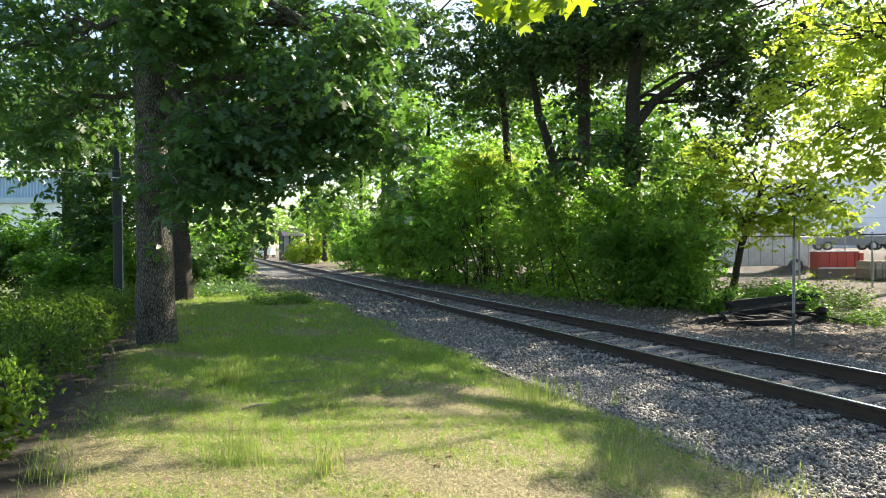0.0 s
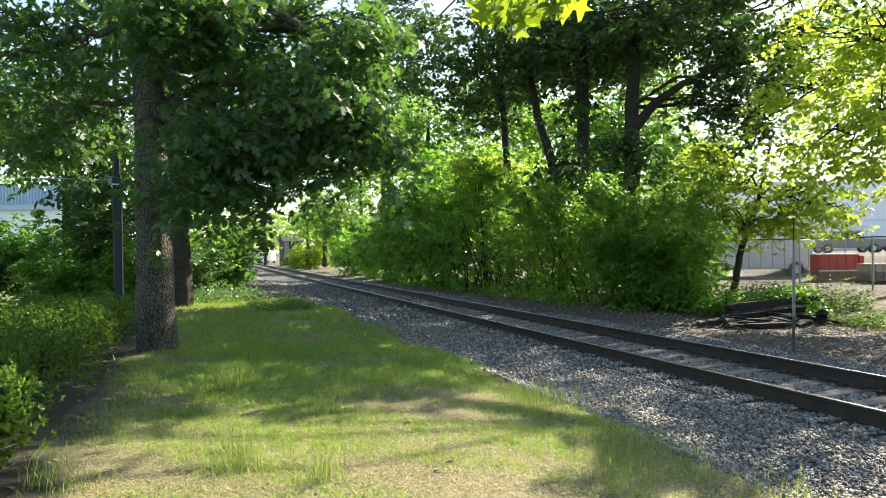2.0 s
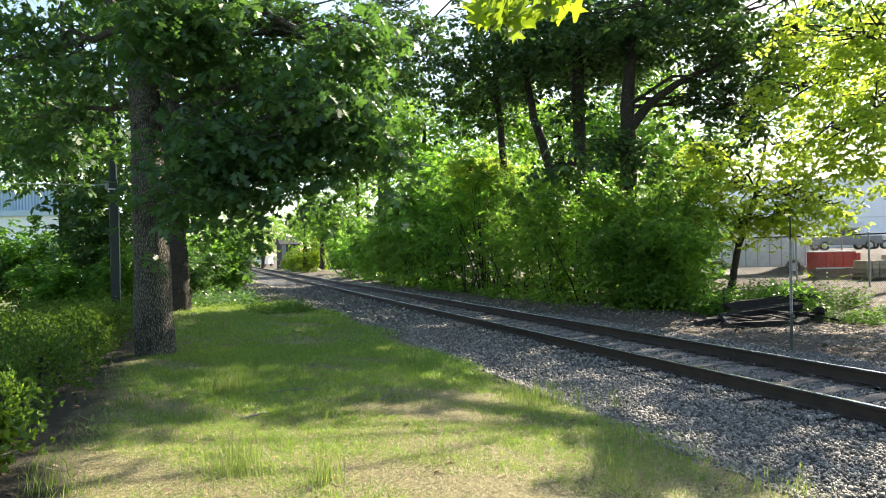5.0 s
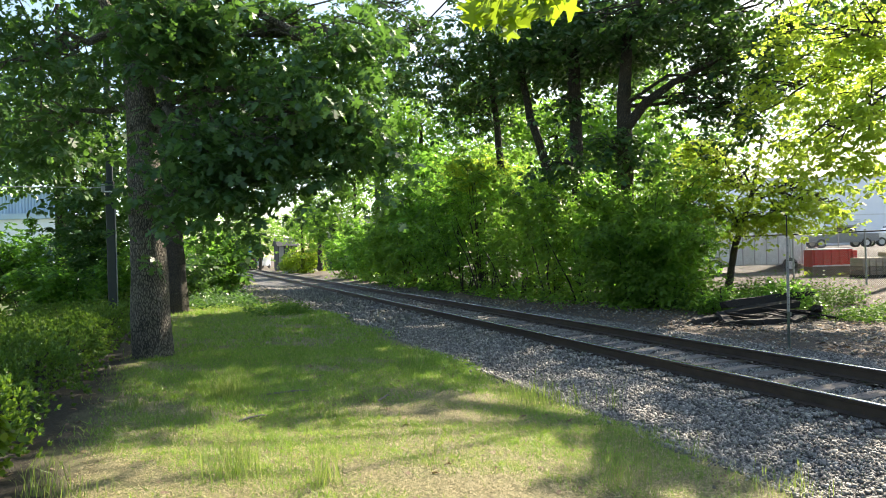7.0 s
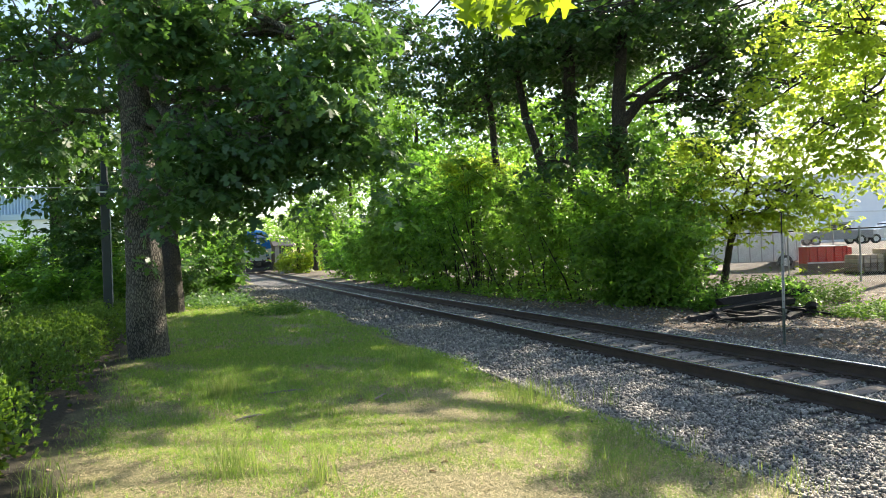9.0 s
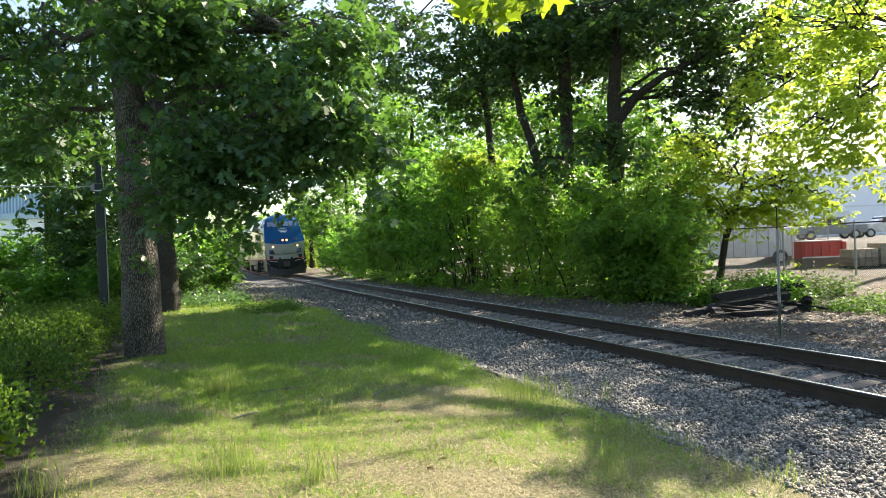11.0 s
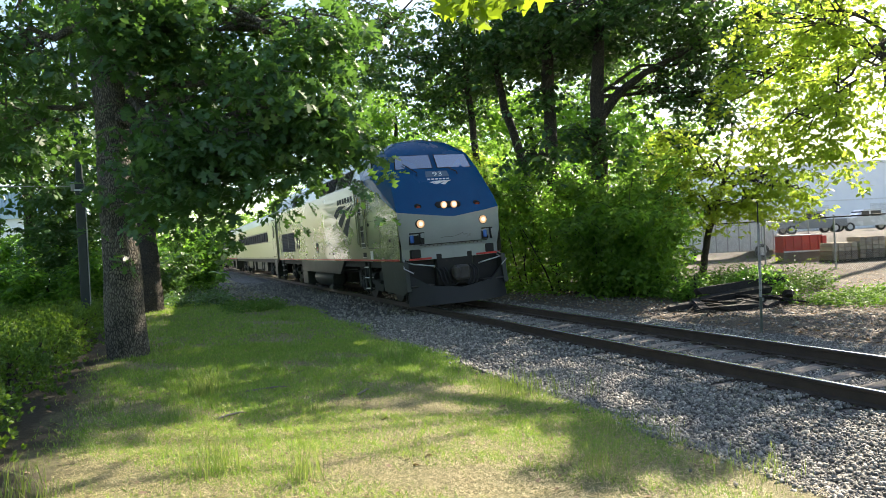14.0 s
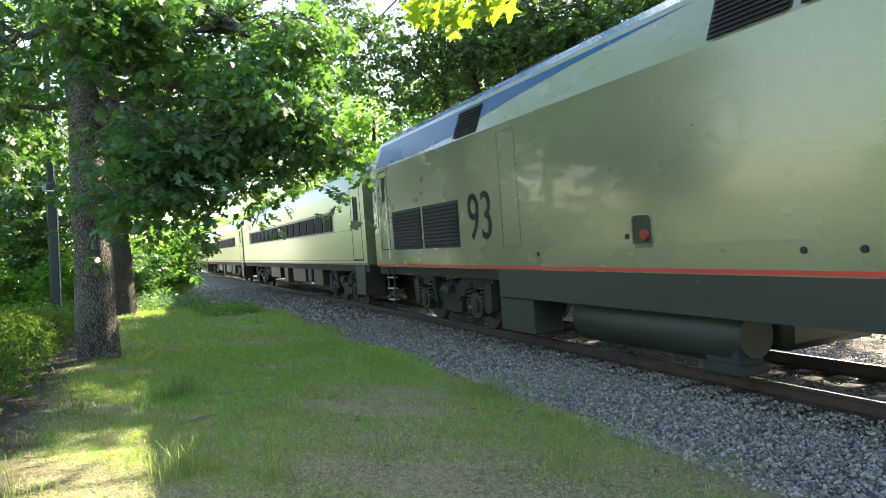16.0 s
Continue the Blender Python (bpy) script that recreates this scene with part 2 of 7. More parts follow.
def bark(name, dark, light, scale=1.0):
    mt, nt, bs = nodes_of(name)
    tc = nt.nodes.new("ShaderNodeTexCoord").outputs["Object"]
    ridges = noise_tex(nt, 24 * scale, 8.0, 0.7, tc, (1.0, 1.0, 0.14))
    warp = nt.nodes.new("ShaderNodeVectorMath")
    warp.operation = "MULTIPLY_ADD"
    wn = nt.nodes.new("ShaderNodeTexNoise")
    wn.inputs["Scale"].default_value, wn.inputs["Detail"].default_value = 7.0, 3.0
    link(nt, tc, wn.inputs["Vector"])
    link(nt, tc, warp.inputs[0])
    warp.inputs[1].default_value = (36 * scale, 36 * scale, 12 * scale)
    link(nt, wn.outputs["Color"], warp.inputs[2])
    vor = nt.nodes.new("ShaderNodeTexVoronoi")
    vor.feature = "DISTANCE_TO_EDGE"
    vor.inputs["Scale"].default_value = 1.0
    link(nt, warp.outputs[0], vor.inputs["Vector"])
    plates = ramp(nt, vor.outputs["Distance"], [(0.02, (0, 0, 0)), (0.22, (1, 1, 1))])
    ridges = mix(nt, 0.55, ridges, plates)
    broad = noise_tex(nt, 1.6, 3.0, 0.6, tc)
    col = mix(nt, 0.3, ramp(nt, ridges, [(0.30, dark), (0.80, light)]), ramp(nt, broad, [(0.35, dark), (0.7, light)]))
    lichen = ramp(nt, noise_tex(nt, 9, 5.0, 0.7, tc), [(0.60, (0, 0, 0)), (0.68, (1, 1, 1))])
    col = mix(nt, mix(nt, 0.4, (0, 0, 0), lichen), col, (0.30, 0.33, 0.27))
    link(nt, col, bs.inputs["Base Color"])
    bs.inputs["Roughness"].default_value = 0.9
    bump(nt, bs, ridges, 1.0, 0.05)
    return mt


OAK_BARK = bark("oak_bark", (0.03, 0.027, 0.022), (0.27, 0.245, 0.20))
DARK_BARK = bark("dark_bark", (0.025, 0.022, 0.018), (0.10, 0.085, 0.065), 0.8)
STEEL = surface("worn_rail_steel", (0.035, 0.025, 0.02), (0.085, 0.06, 0.045), 5, 90, 0.75, 0.2, 0.3, 0.003, spots=((0.10, 0.05, 0.03), 0.1))
RAIL_TOP = surface("polished_rail_head", (0.45, 0.44, 0.43), (0.62, 0.61, 0.60), 3, 200, 0.22, 1.0, 0.05, 0.001, (1, 0.05, 1))
SLEEPER = surface("weathered_sleeper", (0.10, 0.085, 0.07), (0.30, 0.26, 0.22), 5, 40, 0.9, 0, 0.6, 0.01, (0.3, 3, 3), vary=0.3)
OLD_TIMBER = surface("charred_old_timber", (0.008, 0.007, 0.007), (0.04, 0.034, 0.03), 4, 35, 0.9, 0, 0.8, 0.015, (3, 0.3, 3), vary=0.35)
POLE_PAINT = surface("dark_green_pole_paint", (0.012, 0.02, 0.022), (0.022, 0.034, 0.036), 4, 60, 0.45, 0.0, 0.05)
GALV = surface("galvanised_steel", (0.28, 0.29, 0.30), (0.45, 0.46, 0.47), 8, 80, 0.5, 0.7, 0.1)
POST_GREEN = surface("weathered_green_post", (0.06, 0.08, 0.06), (0.17, 0.19, 0.16), 6, 60, 0.7, 0.3, 0.2, spots=((0.12, 0.06, 0.03), 0.08))


def ground_material():
    """Lawn with bare straw-coloured patches, ballast grey along the track, brown litter and dirt beyond."""
    mt, nt, bs = nodes_of("earth_and_lawn")
    geo = nt.nodes.new("ShaderNodeNewGeometry").outputs["Position"]
    sep = nt.nodes.new("ShaderNodeSeparateXYZ")
    link(nt, geo, sep.inputs[0])
    wob = nt.nodes.new("ShaderNodeMath")
    wob.operation = "MULTIPLY_ADD"
    link(nt, noise_tex(nt, 1.1, 4, 0.6, geo), wob.inputs[0])
    wob.inputs[1].default_value = 1.3
    add = nt.nodes.new("ShaderNodeMath")
    add.operation = "SUBTRACT"
    link(nt, sep.outputs[0], wob.inputs[2])
    link(nt, wob.outputs[0], add.inputs[0])
    add.inputs[1].default_value = 0.65
    def edge(at, width):
        mr = nt.nodes.new("ShaderNodeMapRange")
        mr.inputs[1].default_value, mr.inputs[2].default_value = at - width, at + width
        link(nt, add.outputs[0], mr.inputs[0])
        return mr.outputs[0]
    turf = ramp(nt, noise_tex(nt, 0.9, 6, 0.68, geo), [(0.34, (0.085, 0.12, 0.03)), (0.46, (0.18, 0.19, 0.065)), (0.58, (0.36, 0.30, 0.155)), (0.75, (0.47, 0.39, 0.22))])
    turf = mix(nt, 0.55, turf, ramp(nt, noise_tex(nt, 120, 5, 0.8, geo), [(0.42, (0.02, 0.024, 0.008)), (0.60, (0.50, 0.44, 0.23))]))
    turf = mix(nt, 0.45, turf, ramp(nt, noise_tex(nt, 22, 6, 0.8, geo), [(0.38, (0.04, 0.05, 0.015)), (0.62, (0.46, 0.41, 0.20))]))
    stone = ramp(nt, noise_tex(nt, 26, 3, 0.7, geo), [(0.35, (0.038, 0.036, 0.036)), (0.65, (0.18, 0.174, 0.168))])
    litter = ramp(nt, noise_tex(nt, 5, 6, 0.7, geo), [(0.35, (0.045, 0.034, 0.026)), (0.55, (0.11, 0.082, 0.06)), (0.72, (0.24, 0.19, 0.14))])
    litter = mix(nt, 0.5, litter, ramp(nt, noise_tex(nt, 60, 4, 0.7, geo), [(0.35, (0.05, 0.04, 0.03)), (0.7, (0.24, 0.20, 0.16))]))
    lawn2 = ramp(nt, noise_tex(nt, 2.0, 5, 0.6, geo), [(0.3, (0.06, 0.075, 0.025)), (0.7, (0.17, 0.15, 0.08))])
    mulch = ramp(nt, noise_tex(nt, 30, 5, 0.7, geo), [(0.3, (0.018, 0.015, 0.009)), (0.7, (0.085, 0.07, 0.04))])
    far_lawn = ramp(nt, noise_tex(nt, 1.4, 5, 0.6, geo), [(0.3, (0.06, 0.10, 0.025)), (0.7, (0.17, 0.18, 0.07))])
    col = mix(nt, edge(-6.5, 0.4), far_lawn, mulch)
    col = mix(nt, edge(-1.1, 0.25), col, turf)
    col = mix(nt, edge(4.05, 0.12), col, stone)
    col = mix(nt, edge(9.75, 0.4), col, litter)
    col = mix(nt, edge(29, 2.0), col, (0.16, 0.14, 0.12))
    col = mix(nt, edge(95, 8.0), col, lawn2)
    link(nt, col, bs.inputs["Base Color"])
    bs.inputs["Roughness"].default_value = 0.95
    bump(nt, bs, noise_tex(nt, 70, 6, 0.75, geo), 1.0, 0.04)
    return mt


GROUND = ground_material()

# ---------- ground ----------
def build_ground():
    xs = np.unique(np.r_[np.linspace(-6, 14, 81), np.linspace(14, 40, 40), [-2500, -900, -300, -100, -40, -20, -12, -8, 50, 70, 110, 300, 900, 2500]])
    ys = np.unique(np.r_[np.linspace(0, 40, 101), [-2500, -900, -300, -100, -30, -10, -4, 45, 52, 60, 75, 100, 150, 300, 900, 2500]])
    gx, gy = np.meshgrid(xs, ys)
    gz = ground_z(gx, gy)
    n = len(xs)
    s = Shape()
    s.v = list(zip(gx.ravel().tolist(), gy.ravel().tolist(), gz.ravel().tolist()))
    s.f = [[j * n + i, j * n + i + 1, (j + 1) * n + i + 1, (j + 1) * n + i] for j in range(len(ys) - 1) for i in range(n - 1)]
    s.m = [0] * len(s.f)
    tagged(part("ground", s, GROUND, smooth=80), "patchy lawn, grey ballast and brown leaf-littered dirt", "ground", kind="structure")


build_ground()


def build_stones():
    """Crushed grey ballast, loose angular stones."""
    rng = np.random.default_rng(5)
    ico = np.array([(-1, -0.6, 0.1), (0.9, -0.7, -0.1), (1, 0.6, 0.15), (-0.8, 0.8, -0.1), (-0.1, 0.1, -1), (0.15, -0.1, 1)], float) * 0.62
    faces = [(0, 1, 5), (1, 2, 5), (2, 3, 5), (3, 0, 5), (1, 0, 4), (2, 1, 4), (3, 2, 4), (0, 3, 4)]
    xs, ys, sz = [], [], []
    for n, x0, x1, y0, y1, a, b in ((7000, 3.95, 9.9, -6, 1.5, 0.03, 0.06), (44000, 3.95, 9.9, 1.5, 9, 0.02, 0.044), (18000, 3.95, 9.8, 9, 18, 0.03, 0.055), (6500, 3.9, 9.8, 18, 45, 0.06, 0.10), (900, 3.3, 4.1, 3, 30, 0.02, 0.045), (1800, 1.6, 4.0, 22, 45, 0.05, 0.10), (1500, 10, 13, 5, 25, 0.02, 0.06)):
        xs.append(rng.uniform(x0, x1, n)), ys.append(rng.uniform(y0, y1, n)), sz.append(rng.uniform(a, b, n))
    x, y, s = np.concatenate(xs), np.concatenate(ys), np.concatenate(sz)
    edge = 4.05 - 2.2 * np.clip((y - 22) / 8, 0, 1) + 0.25 * np.sin(y * 1.3) + 0.15 * np.sin(y * 3.1 + 1) + rng.normal(0, 0.12, len(x))
    keep = (x > edge) | (rng.random(len(x)) < 0.05)
    for rail in (NEAR_RAIL, FAR_RAIL):
        keep &= abs(x - rail) > 0.09
    sleeper = (abs((y + 0.27) % 0.54 - 0.27) < 0.10) & (abs(x - TRACK) < 1.25)
    keep &= ~sleeper | (rng.random(len(x)) < 0.12)
    x, y, s = x[keep], y[keep], s[keep]
    n = len(x)
    v = ico[None] * (1 + rng.uniform(-0.4, 0.3, (n, 6, 3)))
    v *= (s[:, None] * rng.uniform(0.55, 1.3, (n, 3)))[:, None]
    q = rng.normal(size=(n, 4))
    q /= np.linalg.norm(q, axis=1)[:, None]
    w, a, b, c = q.T
    rot = np.stack([np.stack([1 - 2 * (b * b + c * c), 2 * (a * b - w * c), 2 * (a * c + w * b)], -1), np.stack([2 * (a * b + w * c), 1 - 2 * (a * a + c * c), 2 * (b * c - w * a)], -1), np.stack([2 * (a * c - w * b), 2 * (b * c + w * a), 1 - 2 * (a * a + b * b)], -1)], 1)
    v = np.einsum("nij,nkj->nki", rot, v)
    z = ground_z(x, y) + s * 0.22 + (abs(x - TRACK) < 1.3) * 0.02
    v += np.stack([x, y, z], -1)[:, None]
    mt, nt, bs = nodes_of("crushed_stone")
    geo = nt.nodes.new("ShaderNodeNewGeometry")
    col = ramp(nt, geo.outputs["Random Per Island"], [(0.0, (0.05, 0.048, 0.045)), (0.4, (0.17, 0.16, 0.138)), (0.78, (0.35, 0.33, 0.28)), (1.0, (0.60, 0.55, 0.46))])
    col = mix(nt, 0.4, col, ramp(nt, noise_tex(nt, 40, 4, 0.7), [(0.3, (0.035, 0.032, 0.028)), (0.7, (0.36, 0.335, 0.285))]))
    link(nt, col, bs.inputs["Base Color"])
    bs.inputs["Roughness"].default_value = 0.75
    tagged(new("ballast_stones", soup_mesh("ballast_stones", v, faces, mt)), "loose crushed grey ballast stones beside the track", "gravel", kind="stuff")


build_stones()


def build_track():
    track = thing("railway_track", pose(0, 0, 0), "single railway track with rusty rails on timber sleepers", "railway track", kind="structure")
    for x, lift in ((NEAR_RAIL, 0.0), (FAR_RAIL, CANT)):
        prof = [(-0.07, -0.172), (0.07, -0.172), (0.07, -0.160), (0.012, -0.14), (0.010, -0.05), (0.034, -0.035), (0.036, -0.008), (0.028, -0.001), (-0.028, -0.001), (-0.036, -0.008), (-0.034, -0.035), (-0.010, -0.05), (-0.012, -0.14), (-0.07, -0.160)]
        s = Shape().prism([(x + a, lift + b) for a, b in prof], "y", -60, 260)
        rail = part("rail", s, STEEL, track)
        head = Shape().prism([(x - 0.028, lift - 0.001), (x + 0.026, lift - 0.001), (x + 0.024, lift + 0.003), (x - 0.024, lift + 0.003)], "y", -60, 260)
        part("rail_head", head, RAIL_TOP, rail, "polished running surface")
    return track


track = build_track()


# ---------- trees ----------
# outlines of leaves, unit length along y
PIN = [(0.02, 0.0), (0.03, 0.17), (0.27, 0.13), (0.31, 0.20), (0.07, 0.33), (0.07, 0.40), (0.36, 0.40), (0.46, 0.47), (0.34, 0.50), (0.08, 0.60), (0.09, 0.66), (0.30, 0.76), (0.26, 0.82), (0.06, 0.83), (0.0, 1.0)]
FAN = {"pin": np.array(PIN + [(-a, b) for a, b in PIN[-2::-1]]), "plain": np.array([(0, 0), (0.30, 0.35), (0.22, 0.75), (0, 1), (-0.22, 0.75), (-0.30, 0.35)]), "red": np.array([(0.02, 0), (0.05, 0.2), (0.30, 0.24), (0.09, 0.38), (0.44, 0.56), (0.10, 0.64), (0.25, 0.86), (0, 1), (-0.25, 0.86), (-0.10, 0.64), (-0.44, 0.56), (-0.09, 0.38), (-0.30, 0.24), (-0.05, 0.2), (-0.02, 0)]), "diamond": np.array([(0, 0), (0.33, 0.5), (0, 1), (-0.33, 0.5)])}


def leaves(rng, at, size, kind="plain", droop=0.5, flat=0.5, whorl=1):
    """Leaf polygons at the places given: (n, corners, 3). Each hangs its own way; whorl: leaves that spread from each place."""
    out = FAN[kind]
    m = len(at)
    n = m * whorl
    yaw = (rng.uniform(0, 2 * math.pi, m)[:, None] + 2 * math.pi * np.arange(whorl) / whorl + rng.normal(0, 0.3, (m, whorl))).ravel()
    lean = np.repeat(rng.normal(0, 0.38 if whorl > 1 else 0, (m, 2)), whorl, 0)
    along = np.stack([np.cos(yaw), np.sin(yaw), np.cos(yaw) * lean[:, 0] + np.sin(yaw) * lean[:, 1] - droop * rng.uniform(0.0, 1.6, n)], -1)
    along /= np.linalg.norm(along, axis=1)[:, None]
    up = np.stack([rng.normal(0, flat, n) - lean[:, 0], rng.normal(0, flat, n) - lean[:, 1], np.ones(n)], -1)
    if whorl > 1:
        size = size * np.repeat(rng.uniform(0.75, 1.2, m), whorl)
        at = np.repeat(at, whorl, 0) + along * (size * rng.uniform(0.05, 0.7, n))[:, None]
    side = np.cross(along, up)
    side /= np.linalg.norm(side, axis=1)[:, None]
    nrm = np.cross(side, along)
    s = size * rng.uniform(0.65, 1.25, n)
    fold = np.abs(out[:, 0])[None, :, None] * nrm[:, None] * 0.25 - (out[:, 1] ** 2)[None, :, None] * nrm[:, None] * 0.18
    v = out[None, :, 0, None] * side[:, None] + out[None, :, 1, None] * along[:, None] + fold
    return at[:, None] + v * s[:, None, None]


def clumps(rng, c, r, count, per, spread, hollow=0.35):
    """Leaf places in clumps that fill a rounded crown unevenly, thinner inside."""
    d = rng.normal(size=(count, 3))
    d /= np.linalg.norm(d, axis=1)[:, None]
    rad = hollow + (1 - hollow) * rng.random(count) ** 0.6
    lump = 1 + 0.22 * np.sin(d[:, 0] * 5 + c[0]) * np.cos(d[:, 2] * 4 + c[1]) + 0.16 * np.sin(d[:, 1] * 8 + c[2] * 3) * np.sin(d[:, 2] * 9 + c[0])
    cc = np.array(c) + d * np.array(r) * (rad * lump)[:, None]
    off = rng.normal(size=(count, per, 3)) * np.array([spread, spread, spread * 0.30])
    size = rng.uniform(0.55, 1.35, (count, 1, 1))
    off *= size
    off[..., 2] -= 0.35 * (off[..., 0] ** 2 + off[..., 1] ** 2) / (spread * size[..., 0])
    return (cc[:, None] + off).reshape(-1, 3), cc


def limb_pts(a, b, sag, n, rng, wob):
    a, b = Vector(a), Vector(b)
    out = []
    for i in range(n):
        t = i / (n - 1)
        p = a.lerp(b, t) + Vector((0, 0, sag * math.sin(math.pi * t)))
        if 0 < i < n - 1:
            p += Vector(rng.normal(0, wob, 3).tolist())
        out.append(p)
    return out


def tree(name, label, trunk, radii, crowns, leaf_mat, bark_mat, seed, size, kind="plain", limbs=(), per=56, spread=0.50, category="tree", droop=0.5, twigs=True, segs=14, whorl=1):
    """trunk: points from the base up; crowns: (centre, radii, clumps); limbs: (points, radii)."""
    rng = np.random.default_rng(seed)
    base = Vector(trunk[0])
    root = thing(name, Matrix.Translation(base), label, category)
    s = Shape()
    flare = [Vector(trunk[0]) - base + Vector((0, 0, -0.1))] + [Vector(p) - base for p in trunk]
    fine, rr = [], []
    for i in range(len(flare) - 1):
        steps = 6
        for k in range(steps):
            t = k / steps
            fine.append(flare[i].lerp(flare[i + 1], t) + Vector(rng.normal(0, 0.012, 3).tolist()))
            allr = [radii[0] * 1.25] + list(radii)
            rr.append(allr[i] * (1 - t) + allr[i + 1] * t)
    fine.append(flare[-1])
    rr.append(radii[-1])
    s.tube(fine, rr, segs)
    part("trunk", s, bark_mat, root, smooth=60)
    lm = Shape()
    for pts, rad in limbs:
        lm.tube([Vector(p) - base for p in pts], rad, 8)
    top = Vector(trunk[-1]) - base
    allp = []
    for c, r, count in crowns:
        pts, cc = clumps(rng, c, r, count, max(1, per // whorl), spread)
        allp.append(pts)
        if twigs:
            hub = Vector(c) - base
            start = min((Vector(p) - base for p in trunk[1:]), key=lambda p: (p - hub).length)
            lm.tube(limb_pts(start, hub, 0.3, 6, rng, 0.12), np.linspace(max(radii[-1] * 0.6, 0.04), 0.025, 6).tolist(), 6, False)
            for q in cc[:: max(1, len(cc) // 14)]:
                e = Vector(q.tolist()) - base
                lm.tube(limb_pts(hub.lerp(start, rng.uniform(0, 0.5)), e, 0.15, 5, rng, 0.08), np.linspace(0.03, 0.008, 5).tolist(), 5, False)
    if lm.v:
        part("branchwork", lm, bark_mat, root, smooth=60)["kind"] = "stuff"
    at = np.concatenate(allp) - np.array(base)
    v = leaves(rng, at, size, kind, droop, 0.5 if whorl == 1 else 0.3, whorl)
    ob = part("crown", array_mesh("crown", v, v.shape[1], leaf_mat), None, root)
    return root


def shrub(name, label, c, r, leaf_mat, seed, size, count, per=30, spread=0.3, kind="plain", category="shrub", group="", stems=6, droop=0.4, whorl=1, shoots=0):
    """A bush that stands on the ground: stems and a leafy mass that reaches down to it."""
    rng = np.random.default_rng(seed)
    base = Vector((c[0], c[1], float(ground_z(np.float64(c[0]), np.float64(c[1])))))
    root = thing(name, Matrix.Translation(base), label, category, group)
    pts, cc = clumps(rng, (0, 0, c[2] - base.z), r, count, max(1, per // whorl), spread, 0.2)
    s = Shape()
    for k in range(shoots):
        a = rng.uniform(0, 2 * math.pi)
        q = np.array([math.cos(a) * r[0] * 0.75, math.sin(a) * r[1] * 0.75, c[2] - base.z + r[2] * rng.uniform(0.1, 0.75)])
        e = q + np.array([math.cos(a) * 0.7, math.sin(a) * 0.7, rng.uniform(0.2, 0.9)])
        run = np.linspace(0, 1, 9)[:, None]
        stem = q + (e - q) * run - np.array([0, 0, 0.35]) * run ** 2.5
        s.tube(stem.tolist(), np.linspace(0.015, 0.004, 9).tolist(), 4, False)
        pts = np.concatenate([pts, np.repeat(stem, 2, 0) + rng.normal(0, 0.05, (18, 3))])
    pts = pts[pts[:, 2] > 0.02]
    for q in cc[:: max(1, len(cc) // stems)]:
        a = Vector((q[0] * 0.25, q[1] * 0.25, -0.05))
        s.tube(limb_pts(a, Vector((q[0], q[1], max(q[2], 0.2))), 0.2, 5, rng, 0.05), np.linspace(0.035, 0.01, 5).tolist(), 5, False)
    part("stemwork", s, DARK_BARK, root, smooth=60)["kind"] = "stuff"
    v = leaves(rng, pts, size, kind, droop, 0.5 if whorl == 1 else 0.35, whorl)
    part("foliage", array_mesh("foliage", v, v.shape[1], leaf_mat), None, root)
    return root


IVY = [(spot(-11.38, 34, 1.65), (1.55, 1.8, 2.25), 90), (spot(-11.15, 31, 0.76), (0.9, 1.2, 1.41), 45), (spot(-10.79, 35, 1.13), (0.81, 1.2, 1.45), 55), (spot(-11.3, 36, 2.52), (1.13, 1.5, 1.13), 40), (spot(-15.6, 26, 1.78), (1.94, 1.6, 1.42), 100), (spot(-12.41, 25, 2.35), (1.45, 1.6, 1.91), 140), (spot(-10.92, 24, 1.21), (0.89, 1.2, 1.19), 60), (spot(-17.07, 25, 1.5), (1.66, 1.6, 1.24), 60), (spot(-12.19, 22.5, 0.91), (1.3, 0.9, 0.71), 60)]
TUFTS = [(0.38, 9.62, 75, 0.45, 0.12), (0.3, 6.05, 70, 0.42, 0.16), (0.93, 5.48, 42, 0.45, 0.09), (-0.78, 9.37, 40, 0.19, 0.12), (3.26, 10.54, 25, 0.42, 0.1), (3.78, 7.19, 160, 0.28, 0.24), (4.6, 6.85, 6, 0.46, 0.06), (3.1, 4.59, 60, 0.29, 0.16), (3.97, 3.84, 45, 0.24, 0.16), (4.17, 3.82, 6, 0.26, 0.05), (-1.16, 6.19, 32, 0.45, 0.1), (1.41, 7.77, 30, 0.27, 0.14), (1.93, 5.62, 15, 0.22, 0.12), (-0.95, 5.97, 25, 0.25, 0.15), (2.05, 8.48, 25, 0.18, 0.2), (4.1, 4.91, 6, 0.27, 0.05), (-0.11, 8.43, 35, 0.26, 0.2), (3.95, 5.4, 50, 0.15, 0.25), (3.0, 22.51, 50, 0.38, 0.35)]

